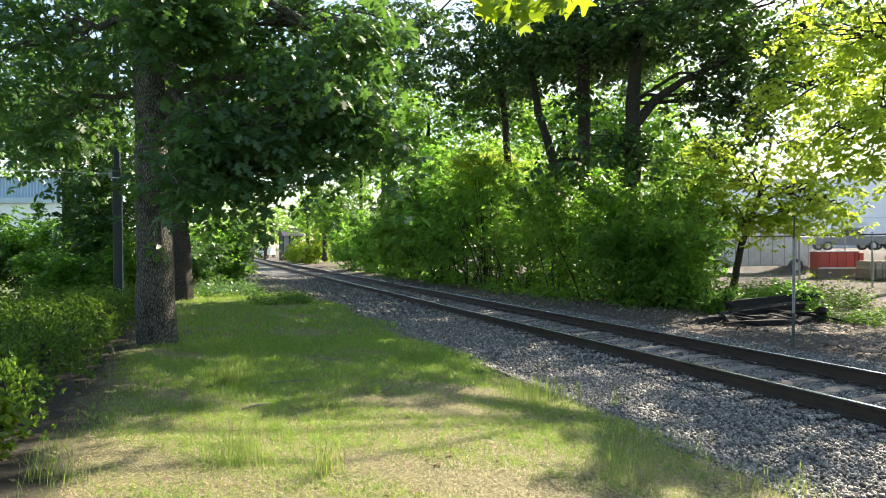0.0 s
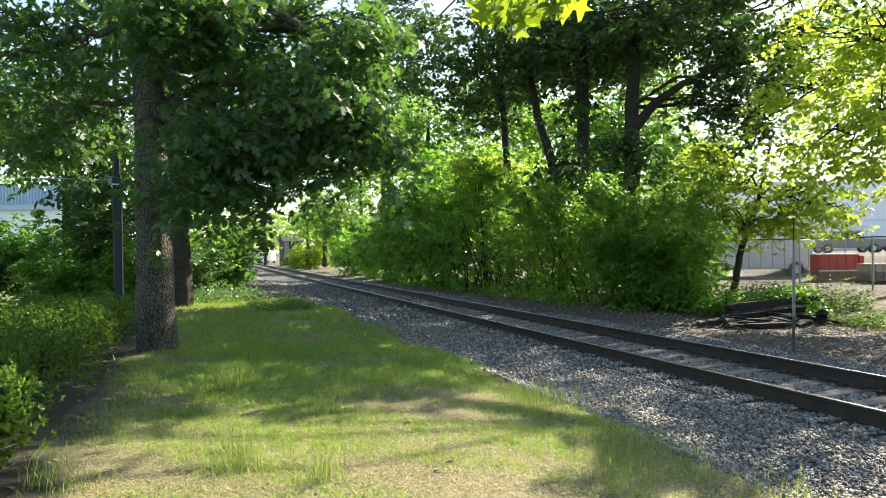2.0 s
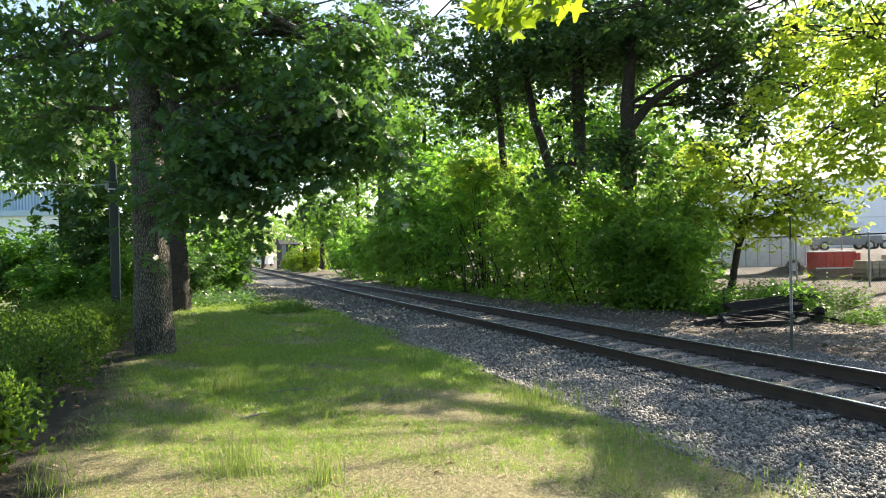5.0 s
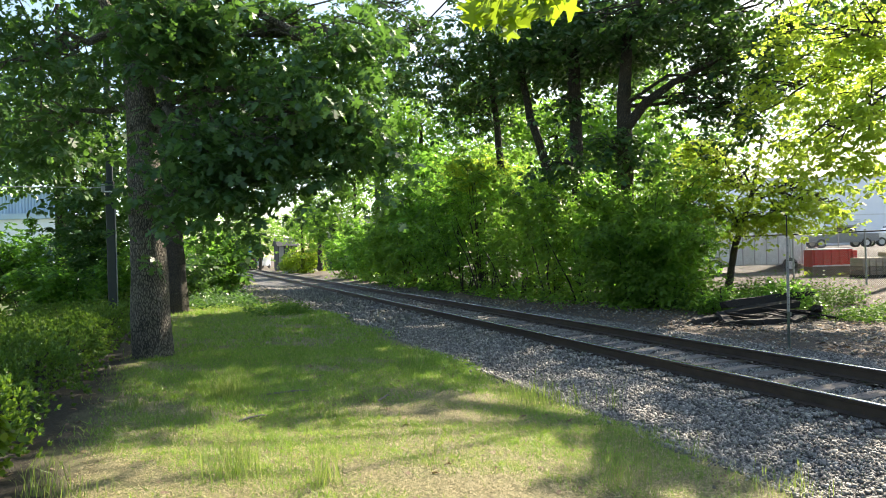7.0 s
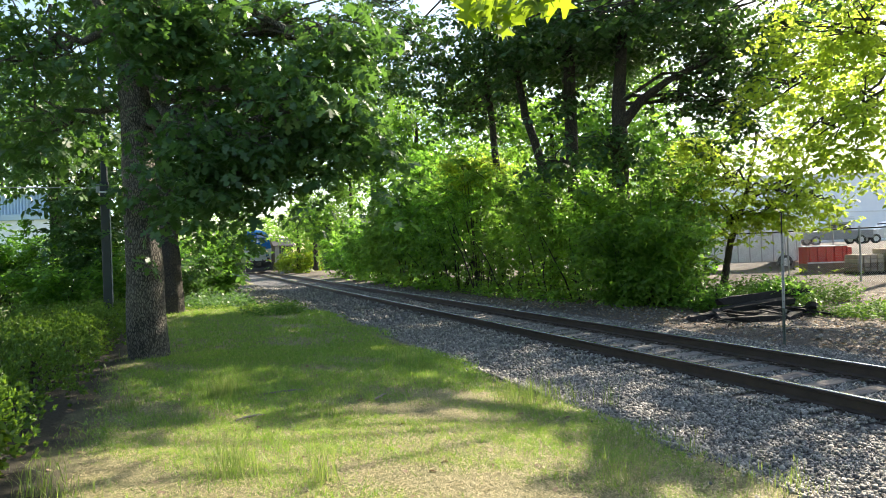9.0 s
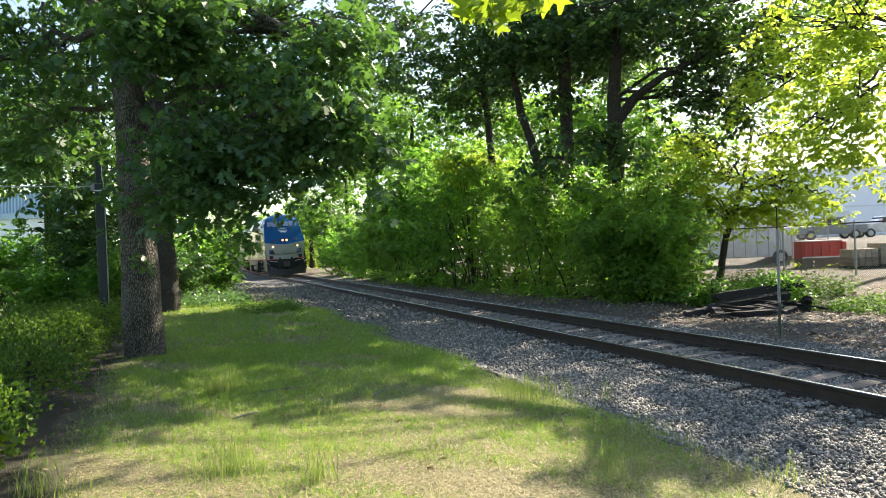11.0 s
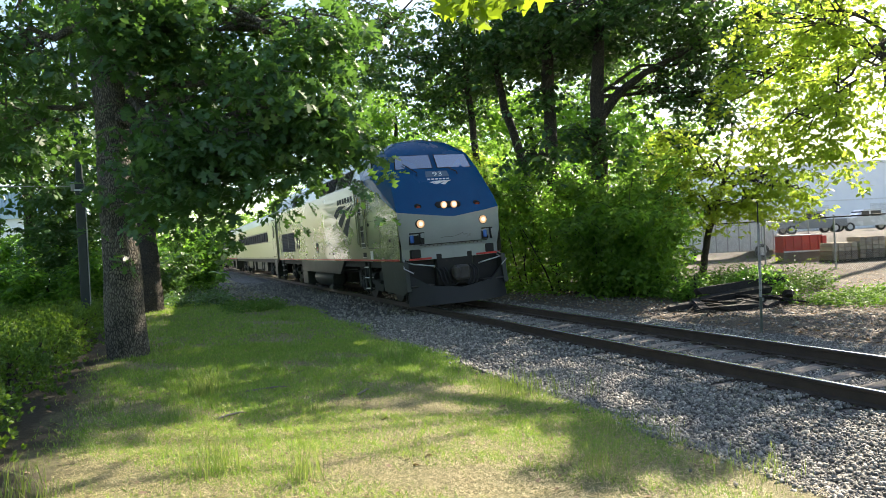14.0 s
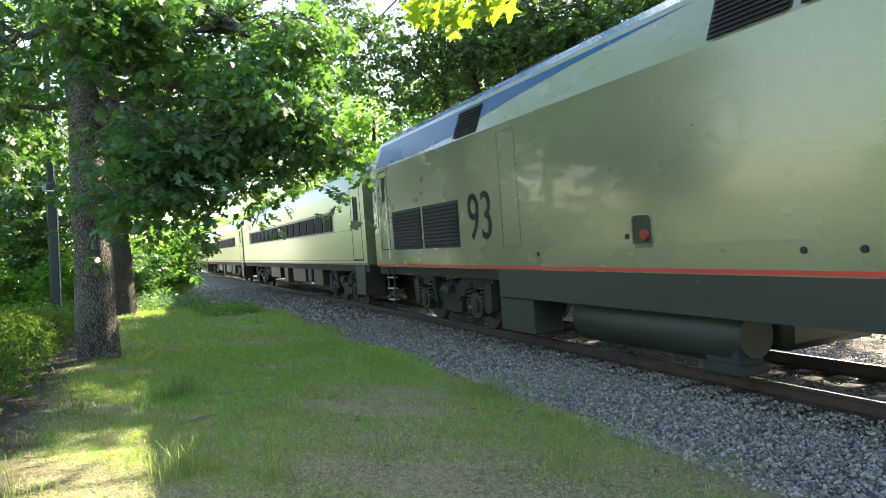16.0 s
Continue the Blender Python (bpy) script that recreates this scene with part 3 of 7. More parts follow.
# trees
tree("oak_tree", "mature oak with grey furrowed bark and drooping lobed leaves", [spot(-5.39, 12.9, -0.28), spot(-5.47, 12.9, 2.29), spot(-5.51, 12.9, 4.43), spot(-5.62, 13, 5.96), spot(-5.56, 13, 8.76)], [0.38, 0.31, 0.28, 0.26, 0.16],
     [(spot(-7.81, 13.2, 5.73), (1.53, 1.8, 1.42), 46), (spot(-3.75, 12.8, 5.86), (1.59, 1.5, 1.17), 80), (spot(-6.43, 14.8, 7.4), (1.96, 0.8, 0.98), 49), (spot(-2.38, 12.3, 4.61), (1.1, 1.8, 1.07), 62), (spot(-3.04, 11.7, 3.6), (0.92, 1.2, 0.5), 20), (spot(-3.9, 11.5, 3.64), (0.57, 0.7, 0.88), 32), (spot(-1.57, 12.3, 5.66), (0.61, 1.4, 0.61), 24), (spot(-8.14, 14.8, 4.67), (1.47, 1.2, 0.86), 31), (spot(-4.89, 13, 9.82), (4.09, 3.5, 2.48), 130), (spot(-1.35, 12, 4.0), (0.52, 0.8, 0.62), 34), (spot(-2.9, 11.8, 3.35), (0.42, 0.7, 0.3), 7), (spot(-3.8, 11.3, 3.05), (0.42, 0.5, 0.45), 14), (spot(-4.5, 11.9, 5.85), (1.1, 0.5, 0.4), 26)],
     OAK_LEAF, OAK_BARK, 11, 0.2, "red", limbs=[([spot(-5.62, 13, 5.79), spot(-6.13, 13, 6.5), spot(-6.83, 13, 7.92)], [0.14, 0.10, 0.07]), ([spot(-5.56, 13, 5.95), spot(-3.98, 12.5, 6.6), spot(-2.23, 12, 5.58)], [0.13, 0.09, 0.05]), ([spot(-1.31, 11, 6.06), spot(-0.58, 11, 5.64), spot(-0.04, 11, 5.26), spot(0.44, 11, 4.85)], [0.016, 0.011, 0.006, 0.003]), ([spot(-0.58, 11, 5.64), spot(-0.22, 11, 5.54), spot(0.28, 11, 5.21)], [0.008, 0.005, 0.002]), ([spot(-0.4, 11, 5.5), spot(-0.36, 11, 5.22), spot(-0.08, 11, 4.9)], [0.007, 0.005, 0.002])], droop=0.75, per=42, spread=0.40, whorl=7)
tree("oak_tree", "second oak with dark bark beside the leafy hedge", [spot(-9.0, 23.5, -0.36), spot(-9.11, 23.5, 2.76), spot(-9.23, 23.5, 7.62), spot(-9.23, 23.5, 12.1)], [0.42, 0.34, 0.28, 0.15],
     [(spot(-11.27, 25, 8.03), (4.76, 2.5, 3.52), 117), (spot(-6.5, 25, 6.08), (2.49, 2.5, 2.28), 68), (spot(-9.62, 24, 13.72), (5.97, 4, 3.58), 86), (spot(-8.27, 26, 4.34), (1.51, 1.5, 0.97), 24)],
     OAK_LEAF, DARK_BARK, 12, 0.24, "plain", droop=0.8, whorl=7)
tree("shade_tree", "dark shade tree with drooping boughs behind the pole", [spot(-14.85, 27, 0.3), spot(-14.81, 27, 5.23), spot(-14.74, 27, 11.93)], [0.25, 0.18, 0.08],
     [(spot(-15.08, 27, 6.35), (2.91, 2.5, 1.79), 80), (spot(-17.26, 28, 8.87), (2.55, 2.5, 1.86), 55), (spot(-12.8, 26, 4.85), (1.29, 1.5, 1.29), 37)],
     OAK_LEAF, DARK_BARK, 13, 0.22, "plain", droop=0.9, whorl=7)
tree("shade_tree", "tall dark-leaved tree standing among the thicket", [spot(5.22, 25, 0.08), spot(5.22, 25, 4.43), spot(5.18, 25, 7.74), spot(5.41, 25, 12.91)], [0.26, 0.24, 0.22, 0.14],
     [(spot(4.87, 26, 9.5), (3.02, 2.5, 1.94), 117), (spot(5.3, 25, 14.78), (4.56, 3, 2.28), 50), (spot(4.3, 23.9, 4.7), (1.0, 0.6, 0.6), 13), (spot(4.9, 24.3, 6.9), (0.9, 0.6, 0.4), 8)],
     MAPLE_LEAF, DARK_BARK, 21, 0.22, "plain", per=35, whorl=7)
tree("shade_tree", "slender dark tree standing among the thicket", [spot(2.91, 29, -0.13), spot(2.79, 29, 5.16), spot(2.59, 29, 8.05), spot(2.31, 29, 13.34)], [0.18, 0.15, 0.13, 0.08],
     [(spot(0.14, 29, 9.77), (3.12, 3, 2.04), 124), (spot(-1.71, 30, 10.58), (1.62, 2.2, 1.86), 49), (spot(1.35, 29, 15.04), (4.32, 3, 2.16), 40), (spot(-2.4, 29.5, 12.3), (2.0, 1.6, 1.1), 44), (spot(1.64, 30, 7.79), (1.49, 1.5, 0.99), 21)],
     MAPLE_LEAF, DARK_BARK, 22, 0.22, "plain", per=35, whorl=7)
tree("shade_tree", "leaning dark tree standing among the thicket", [spot(4.83, 27, -0.04), spot(4.5, 27, 4.66), spot(3.83, 27, 6.91), spot(3.27, 27, 10.28)], [0.2, 0.18, 0.16, 0.1],
     [(spot(2.87, 27.5, 10.44), (2.73, 2.5, 2.28), 105)],
     MAPLE_LEAF, DARK_BARK, 23, 0.22, "plain", per=35, whorl=7)
# the highest and outlying crowns are unseen, added to dapple the lawn
tree("shade_tree", "broad dark tree with a long low limb over the thicket", [spot(6.5, 23.5, 0.15), spot(6.54, 23.5, 4.43), spot(6.58, 23.5, 6.57), spot(6.83, 23.5, 9.87)], [0.32, 0.28, 0.24, 0.14],
     [(spot(8.04, 24.5, 9.8), (3.45, 2.5, 1.93), 142), (spot(10.4, 23, 7.92), (1.81, 2, 1.91), 93), (spot(9.43, 22.5, 10.59), (2.05, 2, 1.12), 26), (spot(7.68, 24, 13.22), (2.78, 2.5, 1.59), 44), (spot(10.93, 17, 9.13), (0.56, 0.8, 0.39), 4), (spot(8.88, 23, 6.61), (1.14, 1.0, 0.67), 15), (spot(10.4, 23, 6.02), (0.95, 1, 0.67), 18), (spot(6.0, 22.6, 5.1), (1.5, 0.6, 0.75), 26)],
     MAPLE_LEAF, DARK_BARK, 24, 0.20, "plain", per=42, whorl=7, limbs=[([spot(6.54, 23.5, 5.69), spot(7.23, 23.2, 6.59), spot(8.05, 22.8, 7.15), spot(9.41, 22, 7.75)], [0.2, 0.16, 0.12, 0.07])])
tree("locust_tree", "small bright-leaved tree leaning over the fence", [spot(10.18, 24, 0.05), spot(10.5, 24, 1.64), spot(11.15, 24, 3.41), spot(11.55, 24, 5.2)], [0.13, 0.11, 0.08, 0.04],
     [(spot(10.46, 24, 3.92), (1.59, 1.4, 1.29), 30), (spot(11.93, 23, 3.42), (1.43, 1.2, 0.86), 22), (spot(9.86, 25, 4.76), (1.24, 1.2, 1.24), 20), (spot(11.59, 22, 4.71), (1.09, 1.2, 0.73), 9), (spot(8.64, 23.5, 3.13), (0.88, 0.9, 0.78), 22), (spot(10.12, 23, 2.63), (1.14, 0.8, 0.57), 13), (spot(11.64, 23, 2.53), (1.14, 0.8, 0.42), 10), (spot(12.59, 22, 2.96), (0.91, 0.9, 0.55), 10)],
     LOCUST_LEAF, DARK_BARK, 31, 0.15, "plain", per=84, spread=0.36, whorl=7)
tree("locust_tree", "bright yellow-green locust tree beyond the track", [spot(13.75, 17, -0.15), spot(13.46, 17, 3.52), spot(12.9, 17, 6.35)], [0.18, 0.14, 0.08],
     [(spot(10.08, 17, 4.42), (1.34, 1.6, 1.48), 38), (spot(10.68, 18, 7.27), (1.64, 2, 1.34), 36), (spot(10.01, 19, 6.03), (0.87, 1.5, 1.26), 13), (spot(12.06, 17, 5.66), (1.69, 2, 2.82), 30)],
     LOCUST_LEAF, DARK_BARK, 32, 0.15, "plain", per=84, spread=0.38, whorl=7)
tree("woodland_tree", "tall green tree standing in the yard", [spot(24.5, 33, 0.62), spot(24.22, 33, 6.63), spot(23.4, 33, 11.84)], [0.3, 0.25, 0.12],
     [(spot(20.81, 33, 12.16), (3.01, 2.5, 3.01), 26), (spot(18.48, 34, 9.71), (2.54, 2, 1.97), 16), (spot(17.86, 35, 13.16), (2.61, 2, 2.03), 12)],
     WOOD_LEAF, DARK_BARK, 39, 0.28, "diamond", spread=0.6, per=50)
tree("woodland_tree", "sunlit yellow-green tree beyond the trackside thicket", [spot(-0.91, 46, 0.8), spot(-0.91, 46, 10.33)], [0.25, 0.12],
     [(spot(-0.91, 46, 10.33), (4.19, 2.5, 2.67), 127)],
     WOOD_LEAF, DARK_BARK, 40, 0.34, "diamond", spread=0.8, per=36, whorl=6)
tree("woodland_tree", "sunlit yellow-green tree beyond the trackside thicket", [spot(7.52, 42, 0.73), spot(7.52, 42, 8.74)], [0.25, 0.12],
     [(spot(7.52, 42, 8.74), (5.22, 2.5, 2.44), 161)],
     WOOD_LEAF, DARK_BARK, 41, 0.34, "diamond", spread=0.8, per=36, whorl=6)
tree("woodland_tree", "sunlit yellow-green tree beyond the trackside thicket", [spot(14.12, 40, 0.66), spot(14.12, 40, 7.29)], [0.25, 0.12],
     [(spot(14.12, 40, 7.29), (3.31, 2.5, 1.99), 110)],
     WOOD_LEAF, DARK_BARK, 42, 0.34, "diamond", spread=0.8, per=36, whorl=6)
tree("woodland_tree", "sunlit yellow-green tree beyond the trackside thicket", [spot(4.52, 47, 0.69), spot(4.52, 47, 11.59)], [0.25, 0.12],
     [(spot(4.52, 47, 11.59), (3.5, 2.5, 2.34), 76)],
     WOOD_LEAF, DARK_BARK, 43, 0.34, "diamond", spread=0.8, per=36, whorl=6)
tree("woodland_tree", "sunlit yellow-green tree beyond the trackside thicket", [spot(11.78, 45, 0.6), spot(11.78, 45, 10.29)], [0.25, 0.12],
     [(spot(11.78, 45, 10.29), (3.73, 2.5, 2.24), 85)],
     WOOD_LEAF, DARK_BARK, 44, 0.34, "diamond", spread=0.8, per=36, whorl=6)
tree("woodland_tree", "sunlit yellow-green tree beyond the trackside thicket", [spot(-4.05, 52, 0.74), spot(-4.05, 52, 9.78)], [0.25, 0.12],
     [(spot(-4.05, 52, 9.78), (3.02, 2.5, 2.58), 68)],
     WOOD_LEAF, DARK_BARK, 45, 0.34, "diamond", spread=0.8, per=36, whorl=6)
tree("woodland_tree", "sunlit yellow-green tree beyond the trackside thicket", [spot(14.44, 44, 0.57), spot(14.44, 44, 12.24)], [0.25, 0.12],
     [(spot(14.44, 44, 12.24), (4.37, 2.5, 2.19), 51)],
     WOOD_LEAF, DARK_BARK, 46, 0.34, "diamond", spread=0.8, per=36, whorl=6)
tree("woodland_tree", "sunlit yellow-green tree beyond the trackside thicket", [spot(-24.71, 95, 0.24), spot(-24.71, 95, 5.36)], [0.25, 0.12],
     [(spot(-24.71, 95, 5.36), (5.51, 2.5, 2.83), 76)],
     WOOD_LEAF, DARK_BARK, 47, 0.34, "diamond", spread=0.8, per=36, whorl=6)
tree("woodland_tree", "sunlit yellow-green tree beyond the trackside thicket", [spot(-20.08, 60, 0.86), spot(-20.08, 60, 3.34)], [0.25, 0.12],
     [(spot(-20.08, 60, 3.34), (3.48, 2.5, 1.99), 42)],
     WOOD_LEAF, DARK_BARK, 48, 0.34, "diamond", spread=0.8, per=36, whorl=6)
tree("woodland_tree", "sunlit yellow-green tree beyond the trackside thicket", [spot(-46.85, 75, 1.03), spot(-46.85, 75, 11.59)], [0.25, 0.12],
     [(spot(-46.85, 75, 11.59), (5.59, 2.5, 1.86), 42)],
     WOOD_LEAF, DARK_BARK, 49, 0.34, "diamond", spread=0.8, per=36, whorl=6)
tree("woodland_tree", "sunlit yellow-green tree beyond the trackside thicket", [spot(-5.17, 60, 0.6), spot(-5.17, 60, 15.01)], [0.25, 0.12],
     [(spot(-5.17, 60, 15.01), (2.98, 2.5, 2.98), 42)],
     WOOD_LEAF, DARK_BARK, 50, 0.34, "diamond", spread=0.8, per=36, whorl=6)
tree("woodland_tree", "sunlit yellow-green tree beyond the trackside thicket", [spot(3.98, 50, 0.64), spot(3.98, 50, 7.68)], [0.25, 0.12],
     [(spot(3.98, 50, 7.68), (3.73, 2.5, 2.49), 59)],
     WOOD_LEAF, DARK_BARK, 51, 0.34, "diamond", spread=0.8, per=36, whorl=6)
tree("woodland_tree", "sunlit yellow-green tree beyond the trackside thicket", [spot(12.17, 48, 0.53), spot(12.17, 48, 7.29)], [0.25, 0.12],
     [(spot(12.17, 48, 7.29), (3.18, 2.5, 1.99), 51)],
     WOOD_LEAF, DARK_BARK, 52, 0.34, "diamond", spread=0.8, per=36, whorl=6)
tree("woodland_tree", "sunlit yellow-green tree beyond the trackside thicket", [spot(-14.85, 80, 0.37), spot(-14.85, 80, 6.0)], [0.25, 0.12],
     [(spot(-14.85, 80, 6.0), (3.31, 2.5, 2.32), 59)],
     WOOD_LEAF, DARK_BARK, 53, 0.34, "diamond", spread=0.8, per=36, whorl=6)
tree("woodland_tree", "sunlit yellow-green tree beyond the trackside thicket", [spot(-7.75, 65, 0.54), spot(-7.75, 65, 9.16)], [0.25, 0.12],
     [(spot(-7.75, 65, 8.4), (2.69, 2.5, 3.23), 80)],
     WOOD_LEAF, DARK_BARK, 54, 0.34, "diamond", spread=0.8, per=36, whorl=6)
tree("woodland_tree", "sunlit yellow-green tree beyond the trackside thicket", [spot(-26.79, 118, -0.18), spot(-26.79, 118, 6.18)], [0.25, 0.12],
     [(spot(-26.79, 118, 6.18), (8.8, 2.5, 3.91), 93)],
     WOOD_LEAF, DARK_BARK, 55, 0.34, "diamond", spread=0.8, per=36, whorl=6)
tree("woodland_tree", "sunlit yellow-green tree beyond the trackside thicket", [spot(-30.8, 105, 0.15), spot(-30.8, 105, 6.68)], [0.25, 0.12],
     [(spot(-30.8, 105, 6.68), (5.22, 2.5, 3.48), 68)],
     WOOD_LEAF, DARK_BARK, 56, 0.34, "diamond", spread=0.8, per=36, whorl=6)
tree("woodland_tree", "sunlit yellow-green tree beyond the trackside thicket", [spot(-9.45, 62, 0.63), spot(-9.45, 62, 4.23)], [0.25, 0.12],
     [(spot(-9.45, 62, 4.23), (2.31, 2.5, 2.05), 59)],
     WOOD_LEAF, DARK_BARK, 57, 0.34, "diamond", spread=0.8, per=36, whorl=6)
tree("woodland_tree", "sunlit yellow-green tree beyond the trackside thicket", [spot(-14.26, 72, 0.52), spot(-14.26, 72, 4.69)], [0.25, 0.12],
     [(spot(-14.26, 72, 4.69), (1.79, 2.5, 1.55), 34)],
     WOOD_LEAF, DARK_BARK, 58, 0.34, "diamond", spread=0.8, per=36, whorl=6)
tree("woodland_tree", "sunlit yellow-green tree beyond the trackside thicket", [spot(-11.43, 66, 0.59), spot(-11.43, 66, 6.6)], [0.25, 0.12],
     [(spot(-11.43, 66, 6.6), (2.73, 2.5, 2.19), 42)],
     WOOD_LEAF, DARK_BARK, 59, 0.34, "diamond", spread=0.8, per=36, whorl=6)
# canopy added mostly out of view, its lumps placed to dapple the lawn
tree("shade_tree", "added dark-leaved canopy that shades the lawn and track", [(19.0, 9.0, -0.1), (18.5, 9.4, 4.0), (17.5, 10.5, 7.5), (16.0, 12.5, 9.0)], [0.3, 0.26, 0.18, 0.08],
     [((13.8, 22.0, 9.5), (3.5, 3.7, 0.7), 60), ((13.2, 27.5, 9.3), (2.2, 3.0, 0.7), 30), ((17.2, 25.7, 10.0), (3.5, 3.3, 0.7), 42), ((9.2, 12.8, 9.0), (1.2, 0.6, 0.6), 4), ((14.8, 17.5, 9.0), (1.3, 1.2, 0.7), 3), ((12.1, 17.8, 9.0), (1.3, 0.6, 0.7), 3), ((11.6, 15.2, 9.0), (0.8, 0.6, 0.7), 3), ((12.8, 14.0, 8.5), (0.7, 0.6, 0.7), 3), ((12.8, 15.6, 8.8), (1.1, 0.6, 0.7), 3), ((14.4, 11.0, 8.5), (0.6, 0.6, 0.7), 3), ((12.4, 18.6, 9.0), (1.5, 0.8, 0.7), 3), ((10.6, 14.3, 9.0), (0.7, 0.8, 0.7), 3), ((10.3, 19.4, 9.0), (1.2, 1.6, 0.7), 3), ((16.9, 16.5, 9.0), (1.3, 1.3, 0.7), 4), ((18.3, 15.8, 9.0), (1.0, 1.1, 0.7), 3), ((17.9, 19.9, 9.5), (1.8, 2.1, 0.7), 10), ((17.2, 12.8, 9.0), (0.6, 0.6, 0.7), 3), ((17.4, 11.6, 9.0), (0.6, 0.6, 0.7), 3), ((15.9, 10.9, 9.0), (0.6, 0.6, 0.7), 3), ((19.8, 12.9, 9.5), (0.6, 0.8, 0.7), 3), ((21.8, 18.5, 10.0), (1.5, 1.3, 0.7), 3)],
     MAPLE_LEAF, DARK_BARK, 71, 0.24, "diamond", per=95, spread=0.36)
# crown lumps added to cast shade on the dirt and timber pile
tree("locust_tree", "added locust canopy that shades the dirt and timber", [(29.0, 11.0, 0.0), (28.8, 11.5, 5.0), (28.0, 13.0, 10.0)], [0.3, 0.26, 0.12],
     [((23.5, 17.7, 10.0), (1.4, 1.5, 0.7), 6), ((22.5, 15.1, 10.0), (0.8, 1.1, 0.7), 3), ((23.0, 19.0, 7.0), (2.2, 3.2, 0.7), 12)],
     LOCUST_LEAF, DARK_BARK, 72, 0.26, "diamond", per=48, spread=0.5)


THICKET = [
    (spot(-8.36, 52, 1.75), (1.94, 2.13, 1.85)),
    (spot(-6.06, 46, 2.02), (1.71, 1.89, 2.11)),
    (spot(-4.04, 41, 2.47), (1.53, 1.68, 2.56)),
    (spot(-2.12, 37, 2.75), (1.38, 1.52, 2.85)),
    (spot(-0.66, 33, 2.94), (1.7, 1.86, 3.04)),
    (spot(0.65, 30, 3.01), (1.54, 1.7, 3.1)),
    (spot(2.03, 28.5, 2.96), (1.46, 1.61, 3.05)),
    (spot(3.1, 26.5, 2.54), (1.36, 1.5, 2.64)),
    (spot(4.08, 24.5, 2.25), (1.26, 1.38, 2.34)),
    (spot(4.97, 23, 2.04), (1.18, 1.3, 2.13)),
    (spot(5.85, 22, 1.92), (1.13, 1.24, 2.02)),
    (spot(6.54, 21, 1.79), (1.08, 1.19, 1.9)),
    (spot(6.89, 20, 1.33), (1.03, 1.13, 1.43)),
    (spot(2.7, 34, 3.75), (1.75, 1.92, 3.85)),
    (spot(5.87, 30, 2.88), (1.54, 1.7, 2.97)),
    (spot(8.03, 28, 2.54), (1.44, 1.58, 2.64)),
    (spot(0.18, 36, 3.87), (1.34, 1.48, 3.97)),
    (spot(4.4, 32, 3.36), (1.64, 1.81, 3.46)),
    (spot(-1.83, 41, 3.64), (1.53, 1.68, 3.73)),
    (spot(9.18, 26, 1.97), (1.34, 1.47, 2.07)),
    (spot(6.4, 19.5, 1.11), (1.0, 1.1, 1.22)),
    (spot(7.38, 22.5, 2.33), (1.16, 1.27, 2.43)),
    (spot(8.02, 23, 1.95), (1.18, 1.3, 2.05)),
    (spot(5.71, 20.5, 1.14), (1.05, 1.16, 1.24))]

def gz0(x, y):
    return float(ground_z(np.float64(x), np.float64(y)))


for i, (c, r) in enumerate(THICKET):
    c = Vector(c)
    # loose bushes take the lighter leaf to look sunlit at the thicket's end
    loose = i in (10, 11, 12, 20, 21, 22, 23)
    c.x = max(c.x, 9.6 + r[0])
    shrub("thicket_bush", "dense green bush of the trackside thicket", c, r, WOOD_LEAF if loose else (BUSH_LEAF, WOOD_LEAF, BUSH_LEAF, BUSH_LEAF, WOOD_LEAF)[i * 3 % 5], 100 + i, (0.12, 0.135, 0.15)[i % 3] if c.y < 30 else 0.22, 130 if loose else 200, 30, 0.38 if loose else 0.34, "diamond", group="trackside thicket", whorl=5, shoots=14, droop=0.6)

# bright locust leaf colour stands in for sun on the shrub's top
shrub("tall_shrub", "tall trackside shrub with a top coloured as if sunlit", spot(1.9, 29.2, 5.2), (1.7, 0.9, 0.8), LOCUST_LEAF, 139, 0.16, 100, 35, 0.32, "diamond", stems=4, whorl=5)

for i, (c, r, n) in enumerate(IVY):
    shrub("hedge_bush", "overgrown green hedge bush with shaded leaves", c, r, (BUSH_LEAF, OAK_LEAF)[i % 2], 140 + i, 0.16, n * 2, 36, 0.28, "diamond", group="overgrown hedge", whorl=6, shoots=6)


